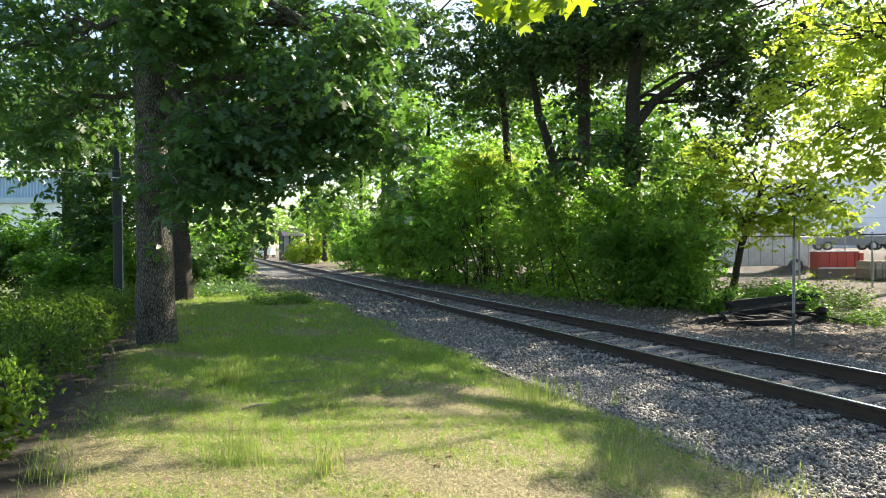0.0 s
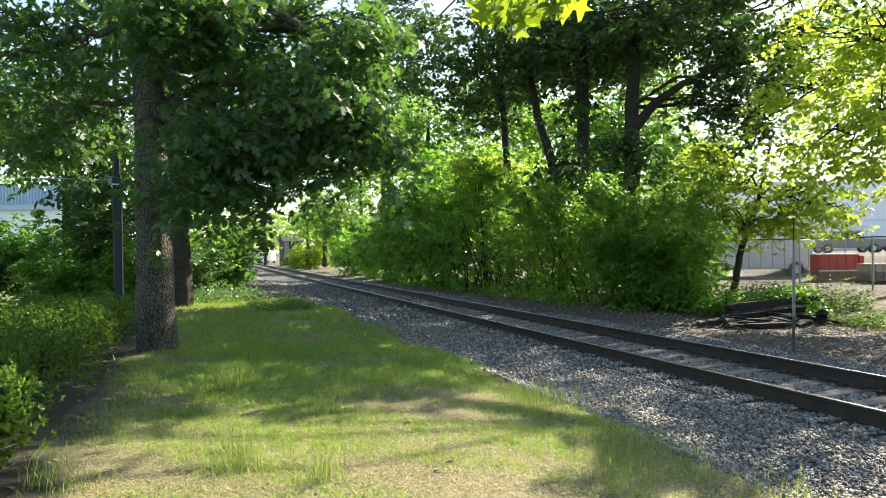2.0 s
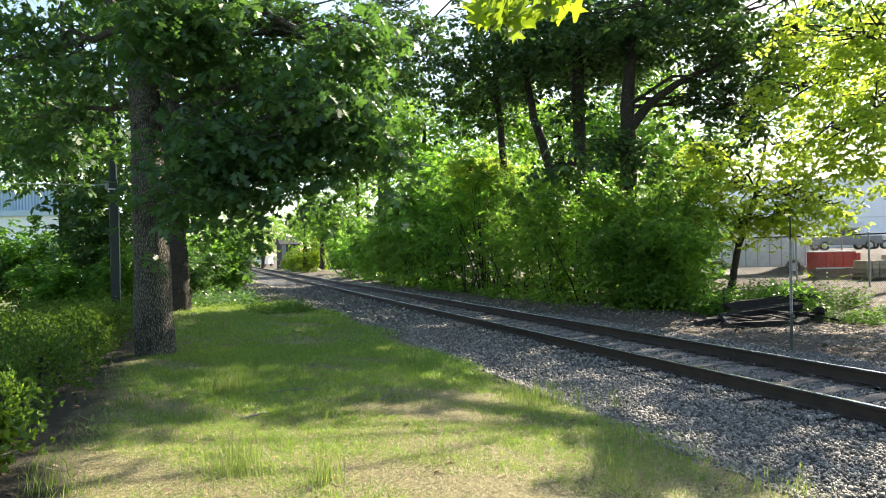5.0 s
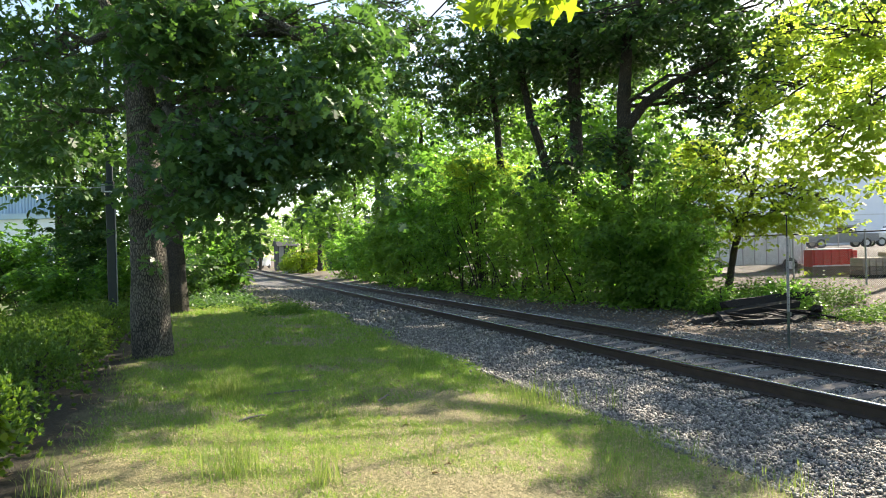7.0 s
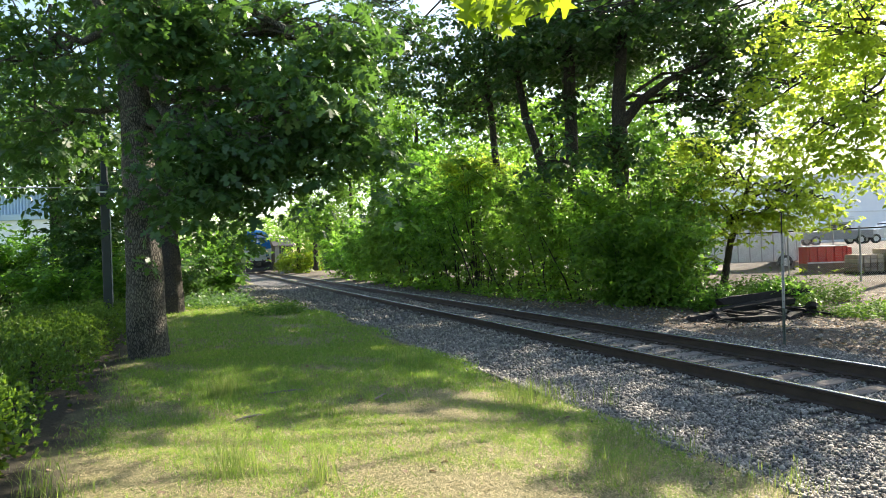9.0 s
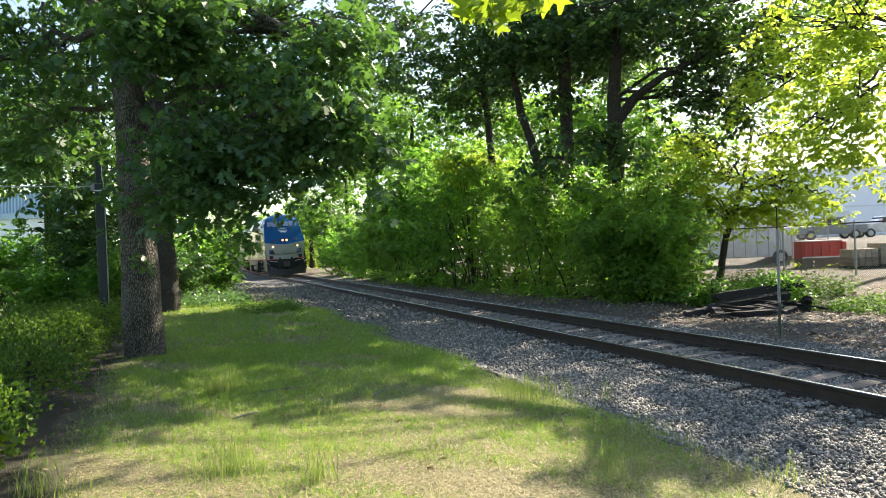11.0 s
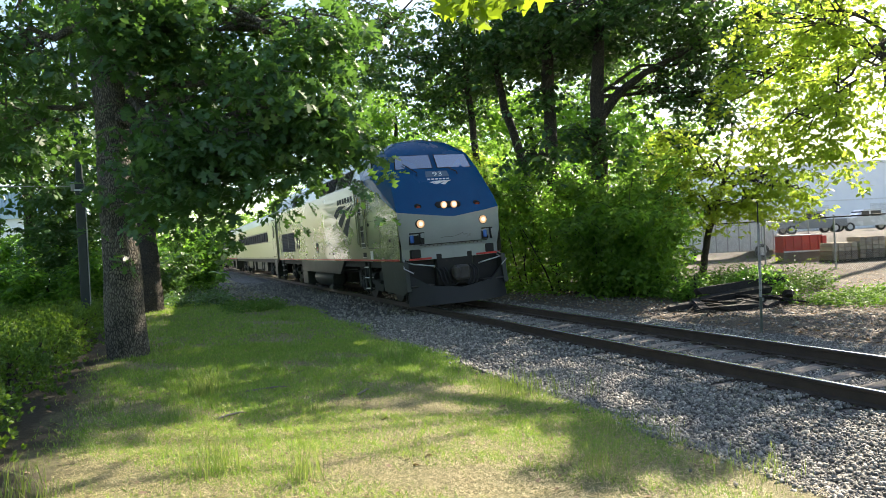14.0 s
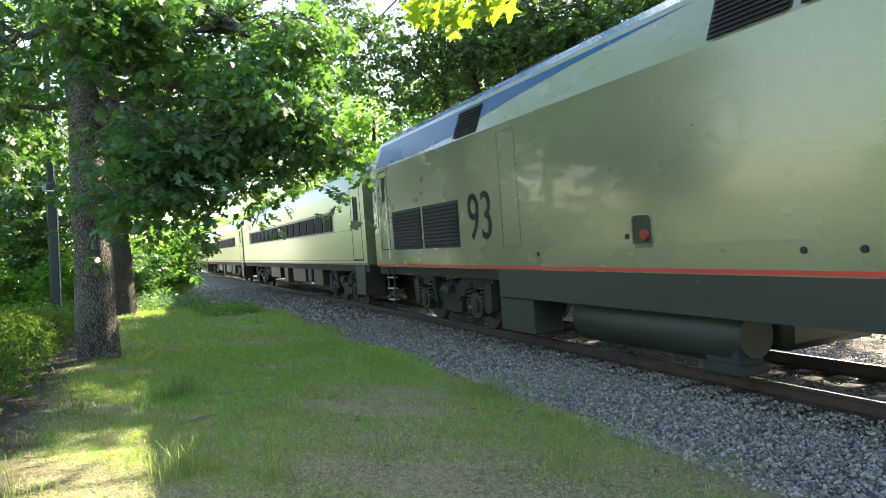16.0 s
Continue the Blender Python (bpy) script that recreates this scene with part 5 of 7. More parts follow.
def build_locomotive(wheels):
    loco = thing("locomotive", pose(TRACK, 0, 0), "silver diesel passenger locomotive with deep blue sloping nose", "locomotive")
    L, W = 22.2, 1.52
    P1, P2, P3, P4, P5, P6 = (W, 0.66, 2.63), (1.50, 0.86, 2.95), (1.38, 1.62, 3.88), (1.24, 1.93, 4.30), (1.22, 2.25, 4.46), (1.25, 2.9, 4.5)
    P7, Q, R1, R2 = (W, 2.9, 3.8), (W, 3.95, 3.8), (1.36, 4.66, 4.2), (1.25, 4.66, 4.5)
    mir = lambda p: (-p[0], p[1], p[2])
    for sx in (-1, 1):
        g = (lambda p: p) if sx > 0 else mir
        s = Shape()
        s.add([g(p) for p in ((W, 0.66, 1.3), (W, L - 0.1, 1.3), (W, L - 0.1, 3.8), Q, P1)], [(0, 1, 2, 3, 4)])
        s.add([g(p) for p in (Q, (W, L - 0.1, 3.8), (1.25, L - 0.25, 4.5), R2, R1)], [(0, 1, 2, 3, 4)])
        s.add([g(p) for p in ((W, L - 0.1, 1.3), (1.3, L, 1.3), (1.3, L, 3.8), (W, L - 0.1, 3.8), (1.1, L - 0.1, 4.45), (1.25, L - 0.25, 4.5))], [(0, 1, 2, 3), (3, 2, 4, 5)])
        part("side_panel", s, SILVER, loco, smooth=12)
        s = Shape().add([g(p) for p in (P1, P2, P3, P4, P5, P6, P7, Q, R1, R2)], [(0, 7, 6), (0, 6, 2, 1), (2, 6, 5), (2, 5, 4), (2, 4, 3), (6, 7, 8, 5), (5, 8, 9)])
        part("cab_side", s, LOCO_BLUE, loco, "deep blue cab side")
        wave = [(L - 0.5, 0.06), (L - 0.5, 0.62), (10.6, 0.62), (13.0, 0.52), (15.0, 0.36), (17.0, 0.14), (19.0, 0.05)]
        w = Shape().add([(sx * (W + 0.004 - 0.27 * b / 0.7), a, 3.8 + b) for a, b in wave], [tuple(range(7))])
        part("blue_wave", w, LOCO_BLUE, loco, "dark blue swoosh under the roof edge")
        side_rect(loco, "red_stripe", sx, 0.75, L - 0.2, 1.315, 1.365, W, RED, 0.006, "thin red stripe")
        # doors, ladders and hatches
        gap_lines(loco, sx, 3.90, 4.55, 2.64, 3.86, W, 0.010)
        side_rect(loco, "cab_door", sx, 3.93, 4.50, 2.66, 3.78, W, SILVER, 0.006)
        for z, hh in ((3.63, 0.17), (2.77, 0.19)):
            well = side_rect(loco, "grab_well", sx, 4.34, 4.52, z, z + hh, W, BLACK, 0.008, "dark grab recess")
            part("grab_bar", Shape().tube([(sx * (W + 0.02), 4.35, z + hh * 0.5), (sx * (W + 0.02), 4.51, z + hh * 0.5)], 0.011, 6), BRIGHT, well)
        side_rect(loco, "door_seal", sx, 4.525, 4.545, 2.66, 3.80, W, RUBBER, 0.008)
        side_rect(loco, "door_marker", sx, 4.455, 4.50, 2.98, 3.32, W, YELLOW, 0.010, "yellow safety strip")
        for yy, top in ((3.75, 3.80), (4.60, 3.95)):
            for dy in (-0.075, 0.075):
                side_rect(loco, "rail_trim", sx, yy + dy - 0.012, yy + dy + 0.012, 1.76, top, W, SILVER, 0.022)
            # flat dark strip: the shade of the handrail recess put into colour
            side_rect(loco, "rail_groove_shade", sx, yy - 0.035, yy + 0.06, 1.77, top - 0.02, W, SKIRT, 0.003, "dark strip for the shade behind the handrail")
            h = Shape().tube([(sx * (W - 0.01), yy - 0.06, 1.85), (sx * (W + 0.06), yy - 0.03, 1.85), (sx * (W + 0.085), yy, 1.90), (sx * (W + 0.085), yy, top - 0.1), (sx * (W + 0.04), yy, top), (sx * (W - 0.01), yy, top)], 0.024, 8)
            part("handrail", h, SILVER, loco, smooth=50)
        # flat panels, dark to imitate the shade inside the step wells
        for y0, y1, z0, z1, mat in ((3.98, 4.45, 2.10, 2.42, BLACK), (3.98, 4.43, 1.90, 2.10, SKIRT), (3.98, 4.42, 1.70, 1.87, SKIRT), (3.98, 4.34, 1.40, 1.58, BLACK)):
            side_rect(loco, "step_well_shade", sx, y0, y1, z0, z1, W, mat, 0.004, "flat dark panel for the shade in a step well")
        for y1, z in ((4.44, 2.25), (4.42, 1.86), (4.42, 1.72), (4.34, 1.41)):
            part("step", Shape().box(*sorted((sx * (W - 0.02), sx * (W + 0.03))), 3.98, y1, z, z + 0.028, 0.006), BRIGHT, loco)
        lad = Shape()
        for yy in (3.88, 4.34):
            lad.box(*sorted((sx * 1.44, sx * 1.50)), yy, yy + 0.07, 0.36, 1.32, 0.01)
        ladder = part("ladder", lad, TRUCK, loco)
        for z in (0.43, 0.77, 1.10):
            part("rung", Shape().box(*sorted((sx * 1.36, sx * 1.53)), 3.93, 4.36, z, z + 0.028, 0.006), BRIGHT, ladder)
        gap_lines(loco, sx, 2.42, 3.68, 1.70, 2.53, W, 0.010)
        for yy, zz in ((3.53, 2.43), (2.5, 2.43)):
            part("latch", Shape().tube([(sx * W, yy, zz), (sx * (W + 0.03), yy, zz)], 0.05, 12), BLACK, loco)
        gap_lines(loco, sx, 1.14, 1.70, 1.70, 2.15, W, 0.008)
        part("filler_cap", Shape().tube([(sx * W, 1.46, 1.90), (sx * (W + 0.02), 1.46, 1.90)], 0.045, 12), BLACK, loco)
        gap_lines(loco, sx, 14.46, 15.06, 1.69, 3.68, W, 0.008)
        side_rect(loco, "notice", sx, 3.24, 3.52, 1.33, 1.63, W, WHITE, 0.004, "small white notice plate")
        fr = side_rect(loco, "fuel_recess", sx, 11.29, 11.64, 1.64, 2.02, W, SKIRT, 0.004, "dark rounded fuel recess")
        part("fuel_cap", Shape().tube([(sx * W, 11.42, 1.78), (sx * (W + 0.03), 11.42, 1.78)], [0.085, 0.07], 14), RED_LENS, fr, "dull red fuel cap", smooth=40)
        part("recess_rim", Shape().tube([(sx * (W + 0.004), y, z) for y, z in ((11.33, 1.63), (11.60, 1.63), (11.65, 1.68), (11.65, 1.98), (11.60, 2.03), (11.33, 2.03), (11.28, 1.98), (11.28, 1.68), (11.33, 1.63))], 0.012, 6), SILVER, fr)
        side_rect(loco, "fuel_gauge", sx, 11.72, 11.80, 1.74, 1.80, W, BLACK, 0.008)
        side_rect(loco, "side_crease", sx, 4.8, 14.4, 1.655, 1.667, W, SILVER, 0.012)
        for yy in (13.95, 8.6, 9.2):
            part("rivet", Shape().tube([(sx * W, yy, 1.56), (sx * (W + 0.02), yy, 1.56)], 0.035, 10), BLACK, loco)
        gap_lines(loco, sx, 20.9, 21.55, 1.72, 3.74, W, 0.03)
        side_rect(loco, "rear_door_window", sx, 21.05, 21.3, 2.95, 3.6, W, RUBBER, 0.006)
        for yy in (20.86, 21.58):
            part("handrail", Shape().tube([(sx * (W + 0.06), yy, 1.5), (sx * (W + 0.06), yy, 3.3)], 0.018, 8), BRIGHT, loco)
        lad = Shape().box(*sorted((sx * 1.44, sx * 1.48)), 20.98, 21.02, 0.4, 1.3).box(*sorted((sx * 1.44, sx * 1.48)), 21.42, 21.46, 0.4, 1.3)
        ladder = part("ladder", lad, GRIME, loco)
        for z in (0.44, 0.72, 1.0):
            part("rung", Shape().box(*sorted((sx * 1.36, sx * 1.5)), 21.0, 21.44, z, z + 0.03), BRIGHT, ladder)
        # ventilation panels
        louvre(loco, sx, 18.76, 20.63, 1.72, 2.66, W, 12, LOUVRE)
        louvre(loco, sx, 16.80, 18.66, 1.72, 2.66, W, 12, LOUVRE)
        louvre(loco, sx, 5.33, 7.35, 3.86, 4.34, W - 0.015, 10, SILVER, 0.18)
        louvre(loco, sx, 7.58, 9.08, 3.85, 4.36, W - 0.015, 9, LOUVRE, 0.19)
        louvre(loco, sx, 9.18, 10.24, 3.85, 4.36, W - 0.015, 9, LOUVRE, 0.19)
        louvre(loco, sx, 15.85, 16.85, 3.86, 4.38, W - 0.015, 8, LOUVRE, 0.2)
        # cab side window and mirror
        cw = Shape().add([(sx * (W - 0.05), 2.98, 3.93), (sx * (W - 0.045), 3.84, 3.93), (sx * 1.34, 3.84, 4.36), (sx * 1.34, 3.0, 4.36)], [(0, 1, 2, 3)])
        part("side_window", cw, SIDE_GLASS, loco, "dark cab side window")
        part("mirror", Shape().box(*sorted((sx * 1.5, sx * 1.56)), 2.74, 2.92, 3.88, 4.36, 0.015), BRIGHT, loco)
        # plain swoosh emblem of three curved bars, and a row of bars for the name above it
        for k, (a0, a1, b0, b1) in enumerate((((8.0, 2.96), (6.55, 3.21), (7.62, 2.80), (5.85, 3.20)), ((7.42, 2.66), (5.75, 3.13), (6.98, 2.46), (5.15, 3.20)), ((6.78, 2.34), (5.35, 3.08), (6.22, 2.12), (5.08, 3.21)))):
            n, up, lo = 8, [], []
            for i in range(n):
                t = i / (n - 1)
                bow = 0.13 * math.sin(math.pi * t) * (1 - 0.25 * k)
                up.append((a0[0] + (a1[0] - a0[0]) * t, a0[1] + (a1[1] - a0[1]) * t + bow))
                lo.append((b0[0] + (b1[0] - b0[0]) * t, b0[1] + (b1[1] - b0[1]) * t + bow * 0.8))
            s = Shape().add([(sx * (W + 0.004), p[0], p[1]) for p in up + lo[::-1]], [tuple(range(2 * n))])
            part("emblem_bar", s, NAVY, loco, "navy curved emblem bar")
        for k in range(6):
            y0 = 7.36 - k * 0.37
            side_rect(loco, "name_bar", sx, y0 - 0.27, y0, 3.29, 3.47, W, NAVY, 0.004)
        # running gear between the trucks
        sk = Shape().prism([(7.05, 1.31), (7.80, 0.82), (15.35, 0.82), (15.35, 1.31)], "x", *sorted((sx * 1.40, sx * 1.505)))
        part("skirt", sk, SKIRT, loco)
        part("equipment_box", Shape().box(*sorted((sx * 0.9, sx * 1.49)), 14.3, 15.4, 0.22, 0.82, 0.03), SKIRT, loco)
        fs = Shape().prism([(0.45, 1.29), (0.35, 0.50), (0.75, 0.38), (2.40, 0.45), (2.55, 1.29)], "x", *sorted((sx * 1.38, sx * 1.5)))
        part("front_skirt", fs, SKIRT, loco)
    # number on both sides
    for sx in (-1, 1):
        cu = bpy.data.curves.new("number", "FONT")
        cu.body, cu.size, cu.extrude = "93", 1.25, 0.004
        tmp = new("number", cu)
        me = bpy.data.meshes.new_from_object(tmp.evaluated_get(bpy.context.evaluated_depsgraph_get()))
        bpy.data.objects.remove(tmp)
        me.materials.append(NAVY)
        ob = part("number", me, None, loco, "large dark number 93")
        wide = max(v.co.x for v in me.vertices)
        ob.matrix_basis = (Matrix(((0, 0, -1, 0), (-1, 0, 0, 0), (0, 1, 0, 0), (0, 0, 0, 1))) if sx < 0 else Matrix(((0, 0, 1, 0), (1, 0, 0, 0), (0, 1, 0, 0), (0, 0, 0, 1)))) @ Matrix.Diagonal((0.95 / wide, 1, 1, 1))
        ob.location = (sx * (W + 0.004), 16.4 if sx < 0 else 15.45, 1.86)
    # roof, ends, underframe
    roof = Shape()
    prof = [(-1.25, 4.5), (-0.75, 4.81), (0, 4.92), (0.75, 4.81), (1.25, 4.5)]
    roof.add([(a, 2.9, b) for a, b in prof] + [(a, L - 0.25, b) for a, b in prof], [(i, i + 1, i + 6, i + 5) for i in range(4)])
    part("roof", roof, LOCO_BLUE, loco, "blue roof", smooth=60)
    for yy, ln, hh in ((8.2, 1.6, 0.12), (11.0, 2.2, 0.10), (14.5, 1.2, 0.16), (17.5, 2.4, 0.12)):
        part("roof_hatch", Shape().box(-0.6, 0.6, yy, yy + ln, 4.72, 4.76 + hh, 0.03), BLACK, loco)
    back = Shape().add([(-1.3, L, 1.3), (1.3, L, 1.3), (1.3, L, 3.8), (1.1, L - 0.1, 4.45), (0.7, L - 0.1, 4.7), (-0.7, L - 0.1, 4.7), (-1.1, L - 0.1, 4.45), (-1.3, L, 3.8)], [(0, 1, 2, 3, 4, 5, 6, 7)])
    part("rear_wall", back, SILVER, loco)
    part("underframe", Shape().box(-1.42, 1.42, 0.7, L - 0.05, 1.1, 1.31), BLACK, loco)
    # solid black box stands in for the unlit cab
    part("unlit_cab_block", Shape().box(-1.15, 1.15, 2.3, 5.0, 2.4, 4.25), BLACK, loco)
    # nose
    low = [[(0, 0.50, 1.62), (0.95, 0.54, 1.62), (1.44, 0.74, 1.62)], [(0, 0.42, 2.0), (0.95, 0.48, 2.0), (1.5, 0.67, 2.0)], [(0, 0.40, 2.42), (0.95, 0.50, 2.54), (W, 0.66, 2.63)]]
    high = [low[-1], [(0, 0.74, 2.78), (0.92, 0.78, 2.84), (1.50, 0.86, 2.95)], [(0, 1.46, 3.86), (0.86, 1.49, 3.87), (1.38, 1.62, 3.88)], [(0, 1.75, 4.34), (0.84, 1.79, 4.33), (1.24, 1.93, 4.30)], [(0, 2.2, 4.74), (0.72, 2.22, 4.68), (1.22, 2.25, 4.46)], [(0, 2.55, 4.86), (0.74, 2.55, 4.77), (1.24, 2.57, 4.49)], [(0, 2.9, 4.92), (0.75, 2.9, 4.81), (1.25, 2.9, 4.5)]]

    def loft(rows):
        s = Shape()
        for row in rows:
            s.v += [(-x, y, z) for x, y, z in row[:0:-1]] + row
        n = 5
        for j in range(len(rows) - 1):
            for i in range(n - 1):
                s.f.append([j * n + i, j * n + i + 1, (j + 1) * n + i + 1, (j + 1) * n + i])
                s.m.append(0)
        return s
    part("nose_lower", loft(low), NOSE_SILVER, loco, "silver lower nose with chipped paint", smooth=35)
    part("nose_upper", loft(high), LOCO_BLUE, loco, "deep blue sloping nose", smooth=48)
    pil = Shape().prism([(-1.44, 0.76), (-0.95, 0.55), (0, 0.50), (0.95, 0.55), (1.44, 0.76), (1.44, 1.1), (-1.44, 1.1)], "z", 1.30, 1.63)
    part("buffer_beam", pil, NOSE_SILVER, loco, "dirty silver buffer beam")
    part("beam_stripe", Shape().box(-1.30, -0.62, 0.535, 0.60, 1.31, 1.36), RED, loco, "red stripe")
    part("beam_stripe", Shape().box(0.62, 1.30, 0.535, 0.60, 1.31, 1.36), RED, loco, "red stripe")
    part("seam", Shape().box(-1.0, 1.0, 0.455, 0.49, 1.70, 1.72), BLACK, loco)

    crack = Shape().tube([(-0.42, 0.455, 1.86), (-0.25, 0.44, 1.885), (-0.05, 0.425, 1.87), (0.12, 0.43, 1.91), (0.26, 0.435, 1.955), (0.30, 0.44, 1.90), (0.42, 0.445, 1.93)], 0.0035, 5)
    part("paint_crack", crack, BLACK, loco, "dark crack in the nose paint")
    for k in range(15):
        u = -0.84 + k * 0.12
        part("rivet", Shape().tube([(u, 0.53, 1.675), (u, 0.478 + 0.03 * abs(u), 1.675)], 0.014, 6), GRIME, loco)
    for sx in (-1, 1):
        for k in range(6):
            part("rivet", Shape().tube([(sx * 1.50, 0.72, 1.70 + k * 0.15), (sx * 1.535, 0.74, 1.70 + k * 0.15)], 0.016, 6), BLACK, loco)

    def nose_y(x, z):
        """How far back the lower nose lies at x across and z up."""
        rows = [(r[0][2], np.interp(abs(x), [p[0] for p in r], [p[1] for p in r])) for r in low]
        return float(np.interp(z, [q[0] for q in rows], [q[1] for q in rows]))

    def on_nose(u, v, rows=high, off=0.012):
        """A place on the sloping nose: u across, v up from the windscreen's foot to its head."""
        a, b = Vector((0, 1.46, 3.86)), Vector((0, 1.75, 4.34))
        p = a.lerp(b, v)
        p.y += abs(u) * 0.036 + max(0, abs(u) - 0.84) * 0.17
        return (u, p.y - off - 0.02, p.z)
    for sx in (-1, 1):
        pane = [(0.085, 0.035), (1.16, 0.035), (1.075, 0.86), (0.085, 0.86)]
        rim = [(0.06, 0.0), (1.19, 0.0), (1.10, 0.89), (0.06, 0.89)]
        # rubber rim as a full black sheet, which imitates the dark cab behind
        fr = Shape().add([on_nose(sx * u, v, off=0.008) for u, v in rim], [(0, 1, 2, 3)])
        frame_ob = part("windscreen_frame", fr, RUBBER, loco)
        part("windscreen", Shape().add([on_nose(sx * u, v, off=0.02) for u, v in pane], [(0, 1, 2, 3)]), GLASS, frame_ob, "sky-reflecting windscreen pane")
        part("wiper", Shape().tube([on_nose(sx * 0.62, -0.45, off=0.05), on_nose(sx * 0.60, -0.25, off=0.07), on_nose(sx * 0.95 if sx < 0 else 0.35, 0.35 if sx < 0 else 0.05, off=0.05)], 0.014, 6), BLACK, loco)
        # ditch lights, marker lights, recessed hoses
        d = Shape().tube([(sx * 0.93, 0.52, 2.28), (sx * 0.93, 0.470, 2.28)], [0.135, 0.122], 20)
        rim_ob = part("ditch_light", d, TRUCK, loco, "round ditch light in a thin steel rim", smooth=40)
        part("lens", Shape().tube([(sx * 0.93, 0.475, 2.28), (sx * 0.93, 0.455, 2.28)], [0.115, 0.105], 18), LAMP_DITCH, rim_ob, "lit amber lens")
        part("bulb", Shape().tube([(sx * 0.93, 0.46, 2.28), (sx * 0.93, 0.448, 2.28)], [0.07, 0.05], 16), LAMP_ON, rim_ob, "glowing bulb")
        m = Shape().tube([(sx * 0.88, 0.78, 2.74), (sx * 0.88, 0.68, 2.72)], [0.11, 0.10], 14)
        mk = part("marker_light", m, BLACK, loco, smooth=40)
        part("lens", Shape().tube([(sx * 0.88, 0.69, 2.72), (sx * 0.88, 0.665, 2.72)], [0.075, 0.06], 12), RED_LENS, mk, "unlit dark red lens")
        xs = [0.85, 0.95, 1.05, 1.15, 1.25]
        rec = Shape().add([(sx * x, nose_y(x, z) - 0.006, z) for z in (1.73, 2.05) for x in xs], [(i, i + 1, i + 6, i + 5) for i in range(4)])
        rc = part("cable_recess", rec, BLACK, loco, "black cable recess")
        u = 1.18 if sx < 0 else 0.96
        part("socket", Shape().box(sx * u - 0.055, sx * u + 0.055, nose_y(u, 1.9) - 0.05, nose_y(u, 1.9) + 0.03, 1.78, 1.99, 0.025), BLUE_LENS, rc, "blue cable plug", smooth=40)
        u = 0.98 if sx < 0 else 1.15
        part("cable", Shape().tube([(sx * u, nose_y(u, 2.0), 2.0), (sx * u - 0.03, nose_y(u, 1.9) - 0.09, 1.94), (sx * u - 0.02, nose_y(u, 1.85) - 0.10, 1.83), (sx * u + 0.04, nose_y(u, 1.75) - 0.02, 1.75)], 0.03, 7), RUBBER, rc, smooth=60)
        part("recess_frame", Shape().tube([(sx * x, nose_y(x, z) - 0.004, z) for x, z in ((0.84, 1.72), (1.05, 1.72), (1.26, 1.72), (1.26, 2.06), (1.05, 2.06), (0.84, 2.06), (0.84, 1.72))], 0.012, 6), NOSE_SILVER, rc)
        part("lamp_pocket", Shape().box(sx * 1.08 - 0.16, sx * 1.08 + 0.16, 0.555, 0.75, 1.36, 1.60, 0.02), BLACK, loco)
        # grab irons, steps and hoses at the pilot
        part("grab_iron", Shape().tube([(sx * 1.35, 0.62, 1.26), (sx * 1.28, 0.30, 1.22), (sx * 0.70, 0.26, 1.12), (sx * 0.66, 0.42, 1.08)], 0.018, 7), BRIGHT, loco, smooth=60)
        part("corner_step", Shape().box(sx * 1.05 - 0.32, sx * 1.05 + 0.32, 0.32, 0.62, 0.60, 0.64, 0.008), GRIME, loco)
        for dx in (0.32, 0.44, 0.56):
            part("air_hose", Shape().tube([(sx * dx, 0.55, 1.05), (sx * dx, 0.30, 0.95), (sx * (dx - 0.03), 0.22, 0.72), (sx * (dx - 0.12), 0.18, 0.55), (sx * (dx - 0.22), 0.2, 0.62)], 0.026, 7), RUBBER, loco, smooth=60)
        part("grab_post", Shape().tube([(sx * 1.42, 0.66, 1.34), (sx * 1.52, 0.42, 1.12), (sx * 1.30, 0.30, 0.98)], 0.016, 6), BRIGHT, loco)
    hl = Shape().box(-0.38, 0.38, 0.625, 0.92, 2.63, 2.86, 0.07)
    head = part("headlight_box", hl, BLACK, loco, "black twin headlight housing", smooth=40)
    for dx in (-0.15, 0.15):
        part("headlight", Shape().tube([(dx, 0.62, 2.76), (dx, 0.60, 2.76)], [0.10, 0.09], 18), LAMP_DITCH, head, "lit round headlight")
        part("bulb", Shape().tube([(dx, 0.605, 2.76), (dx, 0.592, 2.76)], [0.07, 0.055], 16), LAMP_ON, head, "glowing bulb")
    board = Shape().add([on_nose(-0.36, -0.55, off=0.015), on_nose(0.36, -0.55, off=0.015), on_nose(0.33, -0.18, off=0.015), on_nose(-0.33, -0.18, off=0.015)], [(0, 1, 2, 3)])
    nb = part("number_board", board, BOARD, loco, "small glazed number board")
    cu = bpy.data.curves.new("number", "FONT")
    cu.body, cu.size = "93", 1.0
    tmp = new("number", cu)
    me = bpy.data.meshes.new_from_object(tmp.evaluated_get(bpy.context.evaluated_depsgraph_get()))
    bpy.data.objects.remove(tmp)
    wide, tall = max(v.co.x for v in me.vertices), max(v.co.y for v in me.vertices)
    for v in me.vertices:
        v.co = on_nose(v.co.x / wide * 0.30 - 0.15, -0.48 + v.co.y / tall * 0.24, off=0.022)
    me.materials.append(WHITE)
    part("number", me, None, nb, "white number 93")
    for k in range(6):
        u = -0.33 + k * 0.115
        part("name_bar", Shape().add([on_nose(u, -0.72, off=0.014), on_nose(u + 0.085, -0.72, off=0.014), on_nose(u + 0.085, -0.64, off=0.014), on_nose(u, -0.64, off=0.014)], [(0, 1, 2, 3)]), WHITE, loco)
